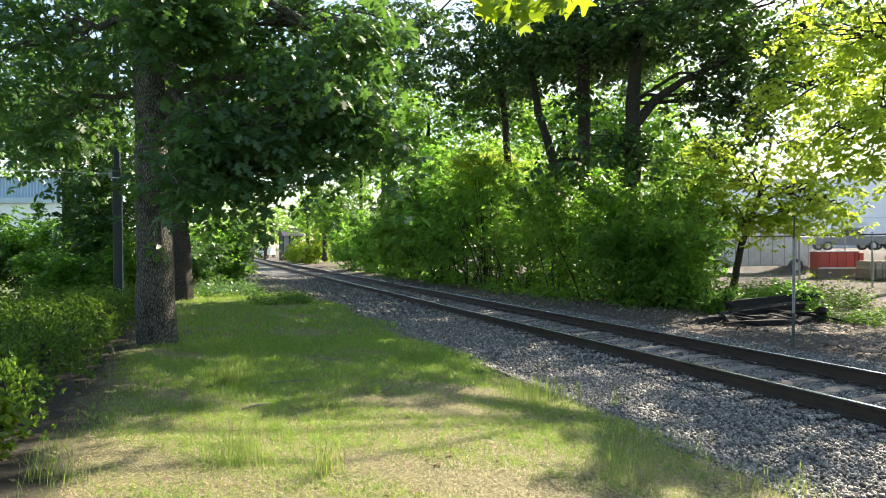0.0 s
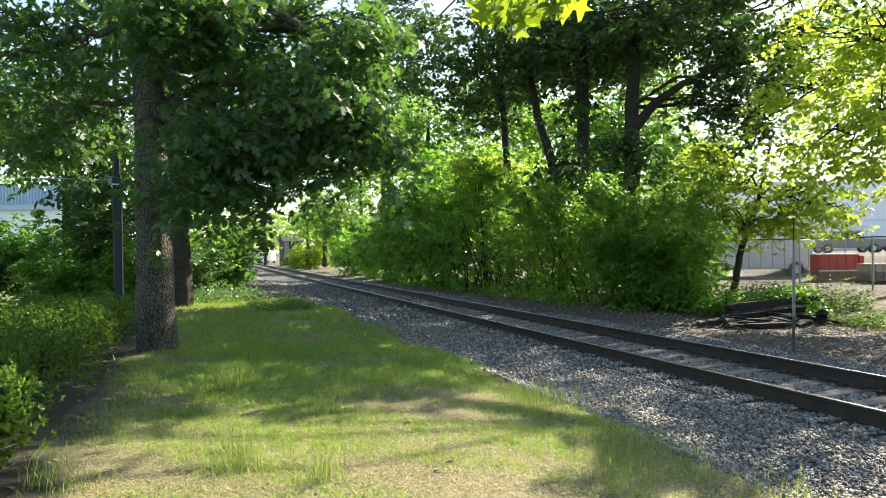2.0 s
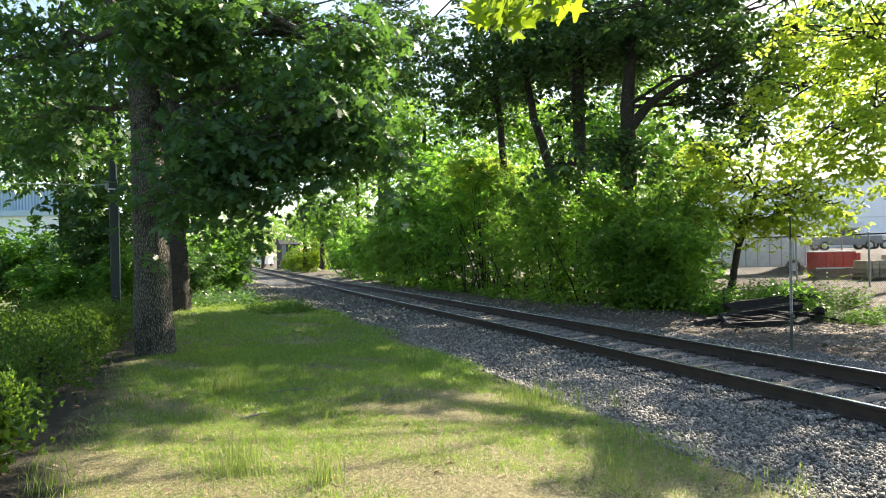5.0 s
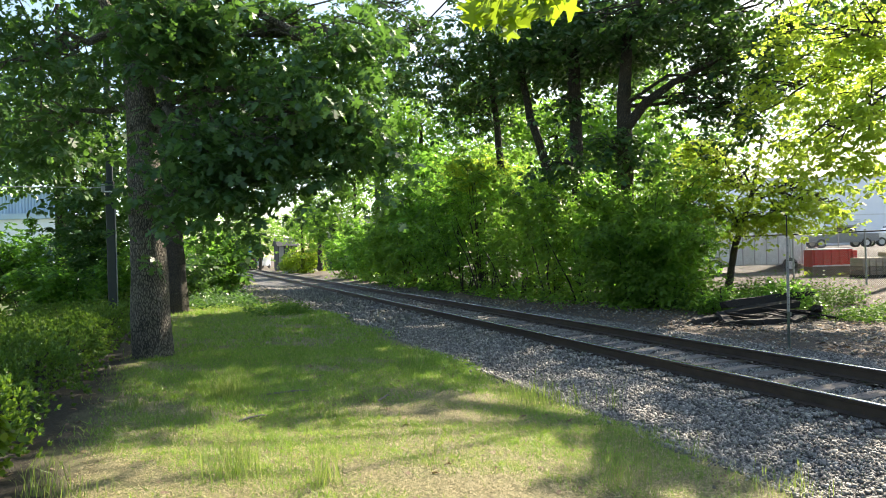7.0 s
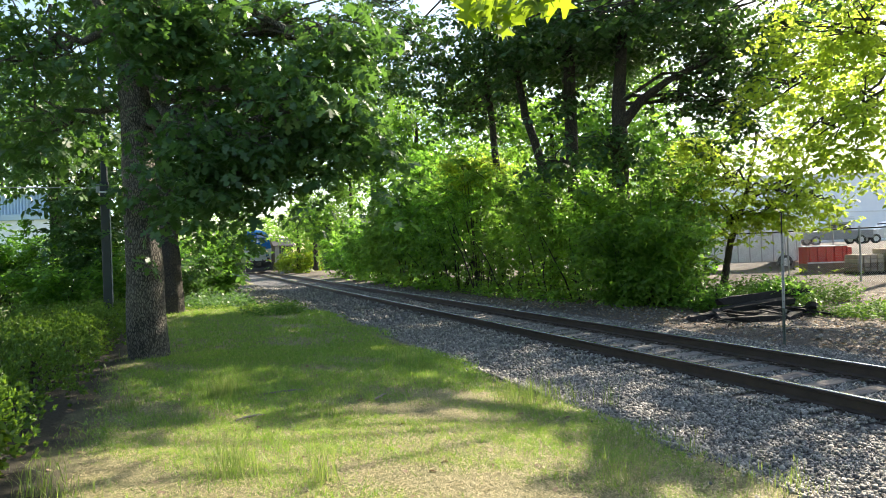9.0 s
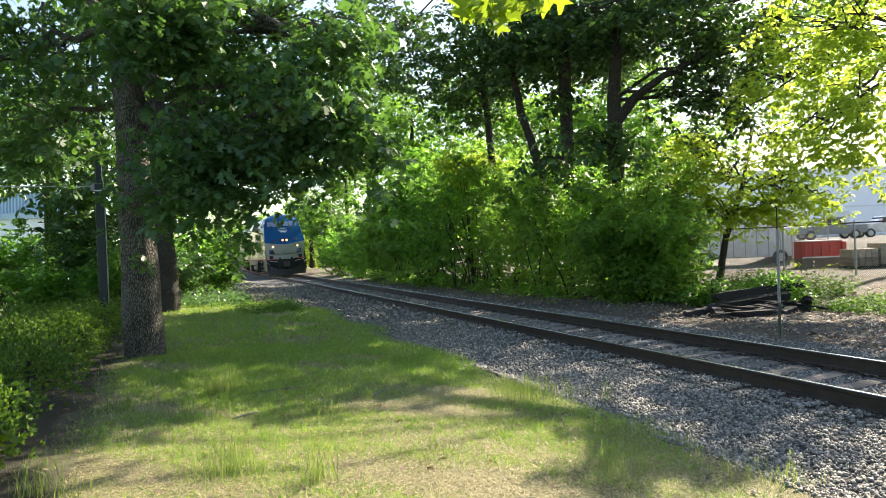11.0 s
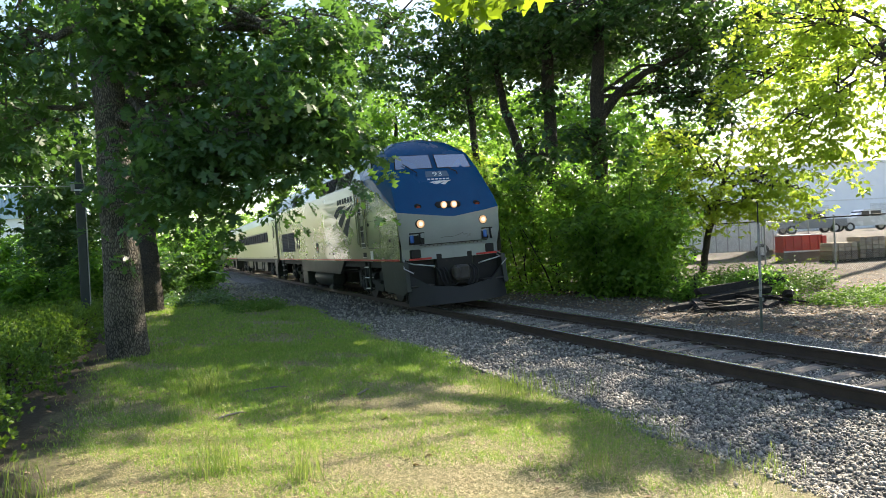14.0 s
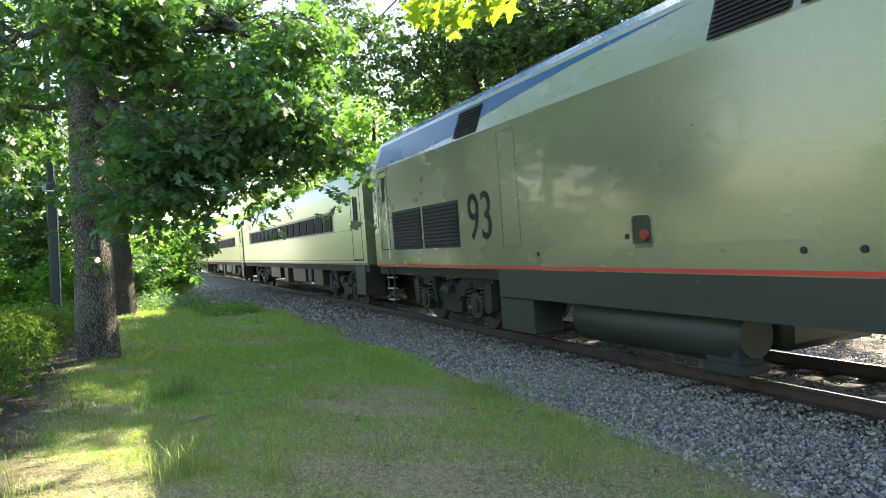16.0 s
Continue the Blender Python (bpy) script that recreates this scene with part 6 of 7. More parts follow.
    for k in range(3):
        u0, u1 = -0.46 + k * 0.24, -0.22 + k * 0.24
        v0 = -0.90 - k * 0.05
        part("emblem_bar", Shape().add([on_nose(p, q, off=0.016) for p, q in ((u0, v0), (u0 + 0.13, v0 - 0.05), (0.02 + k * 0.13, -0.85), (0.40, -0.78), (-0.08 + k * 0.14, -0.79))], [(0, 1, 2, 3, 4)]), WHITE, loco, "white curved emblem bar")
    # coupler and plough
    # black plate added to darken the gap behind plough and coupler
    part("pilot_shade_plate", Shape().box(-1.4, 1.4, 0.72, 0.80, 0.16, 1.34), BLACK, loco)
    part("coupler_pocket", Shape().box(-0.55, 0.55, 0.52, 1.2, 0.55, 1.46, 0.03), BLACK, loco)
    cp = Shape().box(-0.13, 0.13, 0.15, 0.9, 0.78, 1.02, 0.03).box(-0.22, 0.20, -0.02, 0.22, 0.70, 1.10, 0.05).box(-0.28, -0.12, -0.14, 0.1, 0.74, 1.06, 0.04)
    part("coupler", cp, GRIME, loco)
    plough = Shape()
    top, bot = [(-1.42, 0.50), (-0.9, 0.22), (0, 0.08), (0.9, 0.22), (1.42, 0.50)], [(-1.45, 0.42), (-0.95, 0.12), (0, -0.02), (0.95, 0.12), (1.45, 0.42)]
    tz = [0.98, 0.62, 0.50, 0.62, 0.98]
    v = [(a, b, z) for (a, b), z in zip(top, tz)] + [(a, b, 0.10) for a, b in bot] + [(a, b + 0.05, z) for (a, b), z in zip(top, tz)] + [(a, b + 0.05, 0.10) for a, b in bot]
    fcs = []
    for i in range(4):
        fcs += [(i, i + 1, i + 6, i + 5), (i + 10, i + 15, i + 16, i + 11), (i, i + 10, i + 11, i + 1), (i + 5, i + 6, i + 16, i + 15)]
    part("snow_plough", plough.add(v, fcs + [(0, 5, 15, 10), (4, 14, 19, 9)]), PLOUGH, loco, "dark grey pilot plough", smooth=40)
    # fuel tank and pipes
    tank = Shape().tube([(-0.98, 10.3, 0.56), (-0.98, 10.45, 0.56), (-0.98, 13.4, 0.56), (-0.98, 13.55, 0.56)], [0.26, 0.36, 0.36, 0.26], 20)
    part("air_reservoir", tank, SKIRT, loco, smooth=40)
    part("fuel_tank", Shape().box(-0.6, 1.05, 10.2, 14.2, 0.32, 0.85, 0.10), SKIRT, loco, smooth=40)
    part("tank_foot", Shape().box(-1.3, -0.85, 10.25, 10.85, 0.13, 0.26, 0.02).prism([(10.3, 0.25), (10.8, 0.25), (10.95, 0.82), (10.45, 0.82)], "x", -1.25, -0.9), TRUCK, loco)
    for z, x in ((1.0, -1.25), (0.92, -1.1), (0.98, 1.2)):
        part("pipe", Shape().tube([(x, 6.2, z), (x, 8.2, z - 0.06), (x, 10.2, z - 0.16)], 0.03, 7), BLACK, loco)
    part("traction_gear", Shape().box(-0.6, 0.6, 6.9, 7.8, 0.42, 0.75, 0.05), BLACK, loco)
    bogie(loco, 4.50, 2.74, wheels)
    bogie(loco, 18.42, 2.70, wheels)
    return loco


def build_coach(y0, length, wheels, label, fluted):
    car = thing("passenger_coach", pose(TRACK, y0, 0), label, "railway coach", "train coaches")
    W, L = 1.5, length
    for sx in (-1, 1):
        side_rect(car, "side_panel", sx, 0, L, 1.38, 2.36, W, STAINLESS, 0.0)
        side_rect(car, "upper_panel", sx, 0, L, 3.06, 3.55, W, STAINLESS, 0.0)
        up = Shape().add([(sx * W, 0, 3.55), (sx * W, L, 3.55), (sx * 1.34, L, 3.98), (sx * 1.34, 0, 3.98)], [(0, 1, 2, 3)])
        part("roof_shoulder", up, STAINLESS, car)
        side_rect(car, "end_panel", sx, 0, 3.4, 2.36, 3.06, W, STAINLESS, 0.0)
        side_rect(car, "end_panel", sx, L - 2.6, L, 2.36, 3.06, W, STAINLESS, 0.0)
        side_rect(car, "window_band", sx, 2.0, L - 2.2, 2.34, 3.08, W - 0.03, COACH_GREY, 0.0, "dark grey band between the windows")
        side_rect(car, "skirt_stripe", sx, 0, L, 1.33, 1.38, W, RED if fluted else COACH_GREY, 0.006)
        side_rect(car, "belt_line", sx, 0.9, L, 1.44, 1.455, W, BLACK, 0.004)
        side_rect(car, "belt_line", sx, 0.9, L, 2.355, 2.37, W, COACH_GREY, 0.006)
        n = 15 if not fluted else 18
        pitch = (L - 6.6) / n
        for k in range(n):
            a = 3.7 + k * pitch
            fr = part("window", Shape().box(*sorted((sx * (W - 0.045), sx * (W - 0.004))), a, a + pitch * 0.82, 2.42, 2.98, 0.05), RUBBER, car)
            part("pane", Shape().box(*sorted((sx * (W - 0.02), sx * (W + 0.004))), a + 0.07, a + pitch * 0.82 - 0.07, 2.49, 2.91), CAR_GLASS, fr, "tinted window pane")
        if fluted:
            for k in range(9):
                z = 1.5 + k * 0.092
                side_rect(car, "flute", sx, 1.2, L - 1.2, z, z + 0.045, W, STAINLESS, 0.022)
        gap_lines(car, sx, 0.35, 1.35, 1.45, 3.62, W, 0.04)
        side_rect(car, "door", sx, 0.42, 1.28, 1.5, 3.56, W, STAINLESS, -0.006)
        side_rect(car, "door_window", sx, 0.62, 1.08, 2.55, 3.3, W, RUBBER, 0.004)
        part("end_light", Shape().tube([(sx * W, 2.6, 3.45), (sx * (W + 0.03), 2.6, 3.45)], 0.06, 12), BRIGHT, car)
    prof = [(-1.34, 3.98), (-0.95, 4.2), (0, 4.3), (0.95, 4.2), (1.34, 3.98)]
    part("roof", Shape().add([(a, 0, b) for a, b in prof] + [(a, L, b) for a, b in prof], [(i, i + 1, i + 6, i + 5) for i in range(4)]), COACH_ROOF, car, smooth=60)
    end = [(-W, 1.3), (W, 1.3), (W, 3.55), (1.34, 3.98), (0.95, 4.2), (0, 4.3), (-0.95, 4.2), (-1.34, 3.98), (-W, 3.55)]
    for y in (0.0, L):
        part("end_wall", Shape().add([(a, y, b) for a, b in end], [tuple(range(9))]), STAINLESS, car)
    part("diaphragm", Shape().box(-0.62, 0.62, -0.55, 0, 1.2, 3.7, 0.05), RUBBER, car, "black gangway bellows")
    part("floor_pan", Shape().box(-1.45, 1.45, 0, L, 1.12, 1.34), BLACK, car)
    # solid black box in place of the unlit coach inside
    part("unlit_interior_block", Shape().box(-1.2, 1.2, 0.5, L - 0.5, 1.4, 3.5), BLACK, car)
    for a, b, x0, x1, z in ((6.2, 7.6, -1.3, -0.5, 0.5), (9.0, 11.5, -1.3, 1.3, 0.55), (12.4, 13.2, -1.35, -0.6, 0.45), (14.5, 17.0, -1.3, 1.3, 0.6), (8.0, 8.6, -1.3, -0.7, 0.6)):
        part("underfloor_box", Shape().box(x0, x1, a, b, z, 1.14, 0.03), SKIRT, car)
    part("air_tank", Shape().tube([(-1.0, 17.6, 0.85), (-1.0, 19.2, 0.85)], 0.22, 14), GRIME, car, smooth=40)
    part("vestibule_steps", Shape().prism([(0.35, 1.3), (0.45, 0.45), (1.25, 0.45), (1.35, 1.3)], "x", -1.48, -0.9), SKIRT, car)
    bogie(car, 3.9, 2.5, wheels, 0.46)
    bogie(car, L - 3.9, 2.5, wheels, 0.46)
    return car


WHEELS = []
loco = build_locomotive(WHEELS)
COACHES = [(build_coach(0, 25.0, WHEELS, "smooth stainless passenger coach with dark window band", False), 23.0), (build_coach(0, 25.4, WHEELS, "fluted stainless passenger coach with small windows", True), 48.6)]
second, _ = COACHES[1]
COACHES.append((copy_thing(second, pose(TRACK, 0, 0)), 74.6))


# ---------- beyond the track and beside the lawn ----------
WHITE_WALL = surface("pale_painted_blockwork", (0.80, 0.84, 0.89), (0.88, 0.91, 0.94), 1.2, 12, 0.8, 0, 0.1, 0.004, spots=((0.50, 0.52, 0.54), 0.04))
BLUE_METAL = surface("pale_blue_corrugated_metal", (0.33, 0.47, 0.58), (0.42, 0.56, 0.66), 0.8, 20, 0.5, 0.1, 0.05, 0.003)
TAN_STONE = surface("tan_paving_stone", (0.30, 0.23, 0.17), (0.52, 0.44, 0.36), 4, 30, 0.9, 0, 0.3, 0.006, vary=0.3)
BROWN_BLOCK = surface("brown_concrete_block", (0.16, 0.12, 0.095), (0.30, 0.235, 0.19), 3, 30, 0.9, 0, 0.3, 0.006, vary=0.25)
CONTAINER_RED = surface("faded_red_paint", (0.42, 0.03, 0.025), (0.58, 0.05, 0.04), 1.5, 25, 0.55, 0.0, 0.1, 0.004, spots=((0.20, 0.09, 0.06), 0.06))
ASPHALT = surface("grey_asphalt", (0.06, 0.06, 0.062), (0.12, 0.12, 0.122), 2, 80, 0.9, 0, 0.4, 0.006)
CAR_SILVER = surface("silver_car_paint", (0.55, 0.57, 0.60), (0.64, 0.66, 0.68), 1, 20, 0.25, 0.2, 0.01, coat=0.5)
CAR_GREY = surface("slate_blue_car_paint", (0.15, 0.17, 0.20), (0.20, 0.22, 0.26), 1, 20, 0.3, 0.1, 0.01, coat=0.5)
DARK_GLASS = plain("dark_car_glass", (0.03, 0.035, 0.04), 0.08)
ROOFING = surface("grey_roofing", (0.045, 0.046, 0.05), (0.09, 0.09, 0.095), 2, 30, 0.85, 0, 0.2)
DRY_LEAF = leaf_material("dry_leaf", [(0.1, (0.10, 0.06, 0.035)), (0.5, (0.20, 0.13, 0.08)), (0.9, (0.36, 0.27, 0.18))], 0.15, 0.7, (0.35, 0.2, 0.08))
WEED_LEAF = leaf_material("weed_leaf", [(0.1, (0.035, 0.10, 0.016)), (0.5, (0.06, 0.14, 0.024)), (0.9, (0.10, 0.19, 0.035))], 0.4, 0.65, (0.24, 0.42, 0.035))
MOUND = surface("heaped_grey_gravel", (0.14, 0.125, 0.11), (0.30, 0.27, 0.24), 3, 40, 0.95, 0, 0.8, 0.03)


def gz(x, y):
    return float(ground_z(np.float64(x), np.float64(y)))


def light_pole():
    p = spot(-9.05, 19.0)
    ob = thing("light_pole", Matrix.Translation((p.x, p.y, gz(p.x, p.y))), "dark green square steel pole with a pale band", "pole")
    part("shaft", Shape().box(-0.11, 0.11, -0.11, 0.11, -0.1, 4.05, 0.015), POLE_PAINT, ob)
    part("upper_shaft", Shape().box(-0.08, 0.08, -0.08, 0.08, 4.05, 8.2, 0.012), POLE_PAINT, ob)
    part("band", Shape().box(-0.125, 0.125, -0.125, 0.125, 3.74, 3.78, 0.006), WHITE, ob, "pale metal band")
    part("junction_box", Shape().box(-0.21, -0.11, -0.06, 0.06, 3.75, 3.98, 0.01), GALV, ob)
    part("conduit", Shape().tube([(0.13, -0.09, 0), (0.13, -0.09, 3.75)], 0.016, 6), GALV, ob)
    cable = Shape().tube([(-0.15 - k * 2.2, -k * 0.25, 3.88 + 0.02 * k - 0.05 * math.sin(math.pi * k / 6)) for k in range(7)], 0.012, 5)
    part("cable", cable, GALV, ob, "thin pale cable")


light_pole()


def track_post():
    ob = thing("track_post", pose(9.76, 9.19, -0.10, 0, 1.5, 15), "weathered steel post standing beside the railway track", "post")
    s = Shape().box(-0.028, 0.028, -0.006, 0.006, -0.3, 0.58).box(-0.005, 0.005, -0.03, 0.006, -0.3, 0.58)
    part("foot", s, POST_GREEN, ob, "dark green lower post")
    s = Shape().box(-0.028, 0.028, -0.006, 0.006, 0.58, 1.88).box(-0.005, 0.005, -0.03, 0.006, 0.58, 1.88)
    part("shaft", s, GALV, ob, "pale galvanised shaft")
    part("rod", Shape().tube([(0, 0, 1.8), (0, 0, 2.27)], 0.011, 6), BLACK, ob)
    part("plate", Shape().box(0.0, 0.10, -0.015, 0.0, 0.50, 0.56), POST_GREEN, ob)
    for k in range(9):
        part("bolt", Shape().tube([(0, -0.006, 0.7 + k * 0.13), (0, -0.016, 0.7 + k * 0.13)], 0.009, 6), BLACK, ob)


track_post()


def timber_pile():
    rng = random.Random(12)
    rows = [(11.2, 12.75, 0.0, 8, 0, 1.0), (11.5, 12.3, 0.0, -12, 0, 0.8), (12.3, 12.9, 0.0, 5, 0, 1.1), (12.9, 12.3, 0.0, -18, 0, 0.8), (11.9, 12.0, 0.0, 26, 3, 0.7), (12.2, 12.6, 0.16, -6, 3, 1.0), (12.9, 12.95, 0.17, 14, -4, 0.9), (12.1, 12.95, 0.19, 2, 5, 1.1), (12.6, 12.75, 0.33, -3, 2, 1.35), (11.2, 11.8, -0.02, -28, 2, 0.7), (12.4, 11.75, -0.02, 32, 0, 0.6), (13.4, 12.2, 0.05, 48, -9, 0.7), (10.9, 12.4, 0.0, 60, 6, 0.5)]
    for x, y, z, turn, tip, ln in rows:
        b, t = rng.uniform(0.07, 0.11), rng.uniform(0.05, 0.085) if z < 0.3 else 0.095
        s = Shape()
        n = 7
        for i in range(n):
            q = -ln + 2 * ln * i / (n - 1)
            e = 1.0 if 0 < i < n - 1 else rng.uniform(0.45, 0.9)
            s.v += [(q + rng.uniform(-0.09, 0.09) * (e < 1), sb * b * e + rng.uniform(-0.014, 0.014), t + sc * t * e + rng.uniform(-0.012, 0.012)) for sb, sc in ((-1, -1), (1, -1), (1, 1), (-1, 1))]
        for i in range(n - 1):
            for k in range(4):
                s.f.append([i * 4 + k, i * 4 + (k + 1) % 4, i * 4 + 4 + (k + 1) % 4, i * 4 + 4 + k])
        s.f += [[3, 2, 1, 0], [4 * n - 4, 4 * n - 3, 4 * n - 2, 4 * n - 1]]
        s.m = [0] * len(s.f)
        ob = new("old_sleeper", s.mesh("old_sleeper", OLD_TIMBER))
        ob.matrix_basis = pose(x + 0.45, y + 0.05, gz(x, y) + z, rng.uniform(-18, 18), -tip * 1.5, turn)
        tagged(ob, "blackened splintered timber sleeper in a rough pile", "timber", "pile of old sleepers")
    for k in range(18):
        ln = rng.uniform(0.2, 0.55)
        s = Shape().box(-ln, ln, -0.035, 0.035, 0, 0.03)
        s.v = [(a + rng.uniform(-0.12, 0.12), b * rng.uniform(0.3, 1.2), c + rng.uniform(-0.008, 0.02)) for a, b, c in s.v]
        ob = new("timber_splinter", s.mesh("timber_splinter", OLD_TIMBER))
        x, y = rng.uniform(11.4, 13.7), rng.uniform(11.75, 12.3)
        ob.matrix_basis = pose(x, y, gz(x, y) + 0.05 + 0.25 * (y - 11.75), rng.uniform(-30, 30), rng.uniform(-4, 14), rng.uniform(-50, 20))
        tagged(ob, "splintered piece of dark rotten timber", "timber", "pile of old sleepers")
    for k in range(16):
        ln = rng.uniform(0.25, 0.6)
        s = Shape().tube([(0, 0, 0.02), (ln * 0.3, rng.uniform(-0.1, 0.1), rng.uniform(0.03, 0.1)), (ln * rng.uniform(0.8, 1.6), rng.uniform(-0.2, 0.2), 0.03)], [0.02, 0.016, 0.006], 6)
        ob = new("dead_branch", s.mesh("dead_branch", DARK_BARK))
        x, y = rng.uniform(10.6, 13.6), rng.uniform(11.2, 12.6)
        ob.matrix_basis = pose(x, y, gz(x, y), 0, 0, rng.uniform(0, 360))
        tagged(ob, "dead grey branch lying on the dirt", "branch", "dead branches")


timber_pile()


def fence():
    ob = thing("chain_link_fence", pose(0, 0, 0), "galvanised chain-link fence with dark top rail", "fence")
    x, y0, y1, z0, z1 = 24.4, 4.0, 26.3, -0.1, 2.05
    posts = [(x, y) for y in (26.3, 22.6, 19.2, 15.8, 12.4, 9.0, 5.6)] + [(28.0, 26.3), (31.5, 26.3)]
    for px, py in posts:
        part("post", Shape().tube([(px, py, z0 - 0.2), (px, py, z1 + 0.03)], 0.035, 8).ball((px, py, z1 + 0.04), (0.045, 0.045, 0.03)), GALV, ob, smooth=50)
    part("top_rail", Shape().tube([(x, y0, z1 - 0.03), (x, y1, z1 - 0.03)], 0.028, 8), BLACK, ob, smooth=50)
    part("top_rail", Shape().tube([(x, y1, z1 - 0.03), (31.5, y1, z1 - 0.03)], 0.024, 8), GALV, ob, smooth=50)
    h = z1 - z0 - 0.05
    quads = []
    for (ax, ay), (bx, by) in (((x, y0), (x, y1)), ((x, y1), (31.5, y1))):
        ln = math.hypot(bx - ax, by - ay)
        ux, uy = (bx - ax) / ln, (by - ay) / ln
        n = int((ln + h) / 0.085)
        for k in range(n):
            for sign in (1, -1):
                s0, s1 = k * 0.085 - h, k * 0.085
                lo, hi = max(0, -s0) / h, min(1, (ln - s0) / h)
                if hi <= lo:
                    continue
                pa, pb = s0 + lo * h, s0 + hi * h
                za, zb = (lo * h, hi * h) if sign > 0 else (h - lo * h, h - hi * h)
                a, b = Vector((ax + ux * pa, ay + uy * pa, z0 + za)), Vector((ax + ux * pb, ay + uy * pb, z0 + zb))
                w = Vector((ux, uy, 0)) * 0.0045
                quads.append([a - w, a + w, b + w, b - w])
    part("wire_mesh", array_mesh("wire_mesh", np.array([[tuple(p) for p in q] for q in quads]), 4, GALV), None, ob, "woven diamond wire mesh")


fence()


def building_right():
    ob = thing("warehouse", Matrix.Translation(spot(46, 86, 0.9)) @ pose(0, 0, 0, 0, 0, -19.6), "long pale blue-white warehouse with panelled loading doors", "building", kind="structure")
    part("wall", Shape().box(-22, 30, 0, 14, -1.5, 8.6), WHITE_WALL, ob)
    part("parapet", Shape().box(-22.2, 30.2, -0.15, 14.2, 8.6, 8.95), WHITE, ob)
    part("band", Shape().box(-22, 30, -0.06, 0.0, 3.9, 4.05), WHITE, ob)
    for k in range(5):
        d = part("loading_door", Shape().box(-14 + k * 9, -10.5 + k * 9, -0.06, 0.02, 0.2, 3.4), WHITE, ob, "pale panelled loading door")
        for j in range(5):
            part("door_rib", Shape().box(-14 + k * 9, -10.5 + k * 9, -0.09, -0.06, 0.7 + j * 0.6, 0.74 + j * 0.6), CAR_SILVER, d)


def building_left():
    ob = thing("metal_shed", Matrix.Translation(spot(-37, 56, 0.0)) @ pose(0, 0, 0, 0, 0, -19.6), "pale blue corrugated metal industrial building", "building", kind="structure")
    s = Shape()
    for k in range(90):
        s.prism([(-14 + k * 0.26, -0.02), (-13.93 + k * 0.26, -0.09), (-13.83 + k * 0.26, -0.09), (-13.76 + k * 0.26, -0.02)], "z", 5.9, 7.5)
    part("ribbing", s, BLUE_METAL, ob)
    part("wall", Shape().box(-14, 9.4, 0, 12, 5.7, 7.55), BLUE_METAL, ob)
    part("lower_wall", Shape().box(-14, 8.0, -1.6, 12, -0.5, 5.3), WHITE_WALL, ob)
    part("canopy", Shape().box(-14.2, 8.3, -1.9, 0.2, 5.3, 5.75), BLUE_METAL, ob)
    part("roof", Shape().prism([(-0.3, 7.55), (12.3, 7.55), (6, 8.1)], "x", -14.3, 9.7), ROOFING, ob)


building_right()
building_left()


def pickup(m, paint, label):
    ob = thing("pickup_truck", m, label, "vehicle", "parked pickup trucks")
    s = Shape().prism([(-2.75, 0.55), (-2.75, 1.05), (-2.3, 1.12), (-1.1, 1.15), (-0.95, 1.13), (2.7, 1.13), (2.75, 0.55), (2.2, 0.5), (1.9, 0.42), (-1.2, 0.42), (-2.3, 0.5)], "y", -0.95, 0.95)
    part("body", s, paint, ob, smooth=30)
    c = Shape().prism([(-1.15, 1.12), (-0.45, 1.80), (0.95, 1.82), (1.15, 1.12)], "y", -0.80, 0.80)
    part("cab", c, paint, ob, smooth=30)
    for a, b in ((-0.85, -0.05), (0.05, 0.9)):
        part("side_window", Shape().box(a + (0.15 if a < -0.5 else 0), b, -0.82, 0.82, 1.2, 1.68, 0.03), DARK_GLASS, ob)
    for x in (-1.75, 1.75):
        for y in (-0.85, 0.85):
            t = part("tyre", Shape().tube([(x, y - 0.12, 0.38), (x, y + 0.12, 0.38)], 0.38, 20), RUBBER, ob, smooth=40)
            part("rim", Shape().tube([(x, y - 0.13, 0.38), (x, y + 0.13, 0.38)], 0.22, 14), CAR_SILVER, t, smooth=40)
    for y in (-0.7, 0.7):
        part("headlight", Shape().box(-2.78, -2.7, y - 0.18, y + 0.18, 0.85, 1.02, 0.02), WHITE, ob)
    part("bumper", Shape().box(-2.85, -2.7, -0.95, 0.95, 0.48, 0.68, 0.04), CAR_SILVER, ob)


def yard_spot(r, a, turn):
    p = spot(r, a)
    return pose(p.x, p.y, gz(p.x, p.y), 0, 0, turn)


pickup(yard_spot(33.0, 56, -25), CAR_GREY, "slate grey pickup truck parked in the yard")
pickup(yard_spot(38.6, 57, -25), CAR_SILVER, "silver pickup truck parked in the yard")
pickup(yard_spot(44.6, 57, -25), CAR_SILVER, "silver pickup truck parked beside another one")


def container():
    ob = thing("red_skip", yard_spot(19.5, 34.5, -19.6), "faded red steel waste container with pale rim", "container")
    s = Shape().prism([(-1.0, 0.48), (0.9, 0.48), (1.0, 1.30), (-1.0, 1.30)], "y", -0.9, -0.1)
    part("tub", s, CONTAINER_RED, ob)
    part("rim", Shape().box(-1.03, 1.03, -0.94, -0.06, 1.30, 1.35, 0.01), WHITE, ob, "pale rim")
    part("sill", Shape().box(-1.0, 0.95, -0.93, -0.90, 0.48, 0.55), WHITE, ob)
    for k in range(5):
        part("rib", Shape().box(-0.9 + k * 0.42, -0.83 + k * 0.42, -0.95, -0.9, 0.55, 1.29), CONTAINER_RED, ob)
    part("end_post", Shape().box(0.95, 1.18, -1.0, -0.8, 0.0, 1.25, 0.02), CONTAINER_RED, ob)
    part("base", Shape().box(-1.0, 0.95, -0.88, -0.1, 0.0, 0.48), BROWN_BLOCK, ob, "brown timber base")


container()


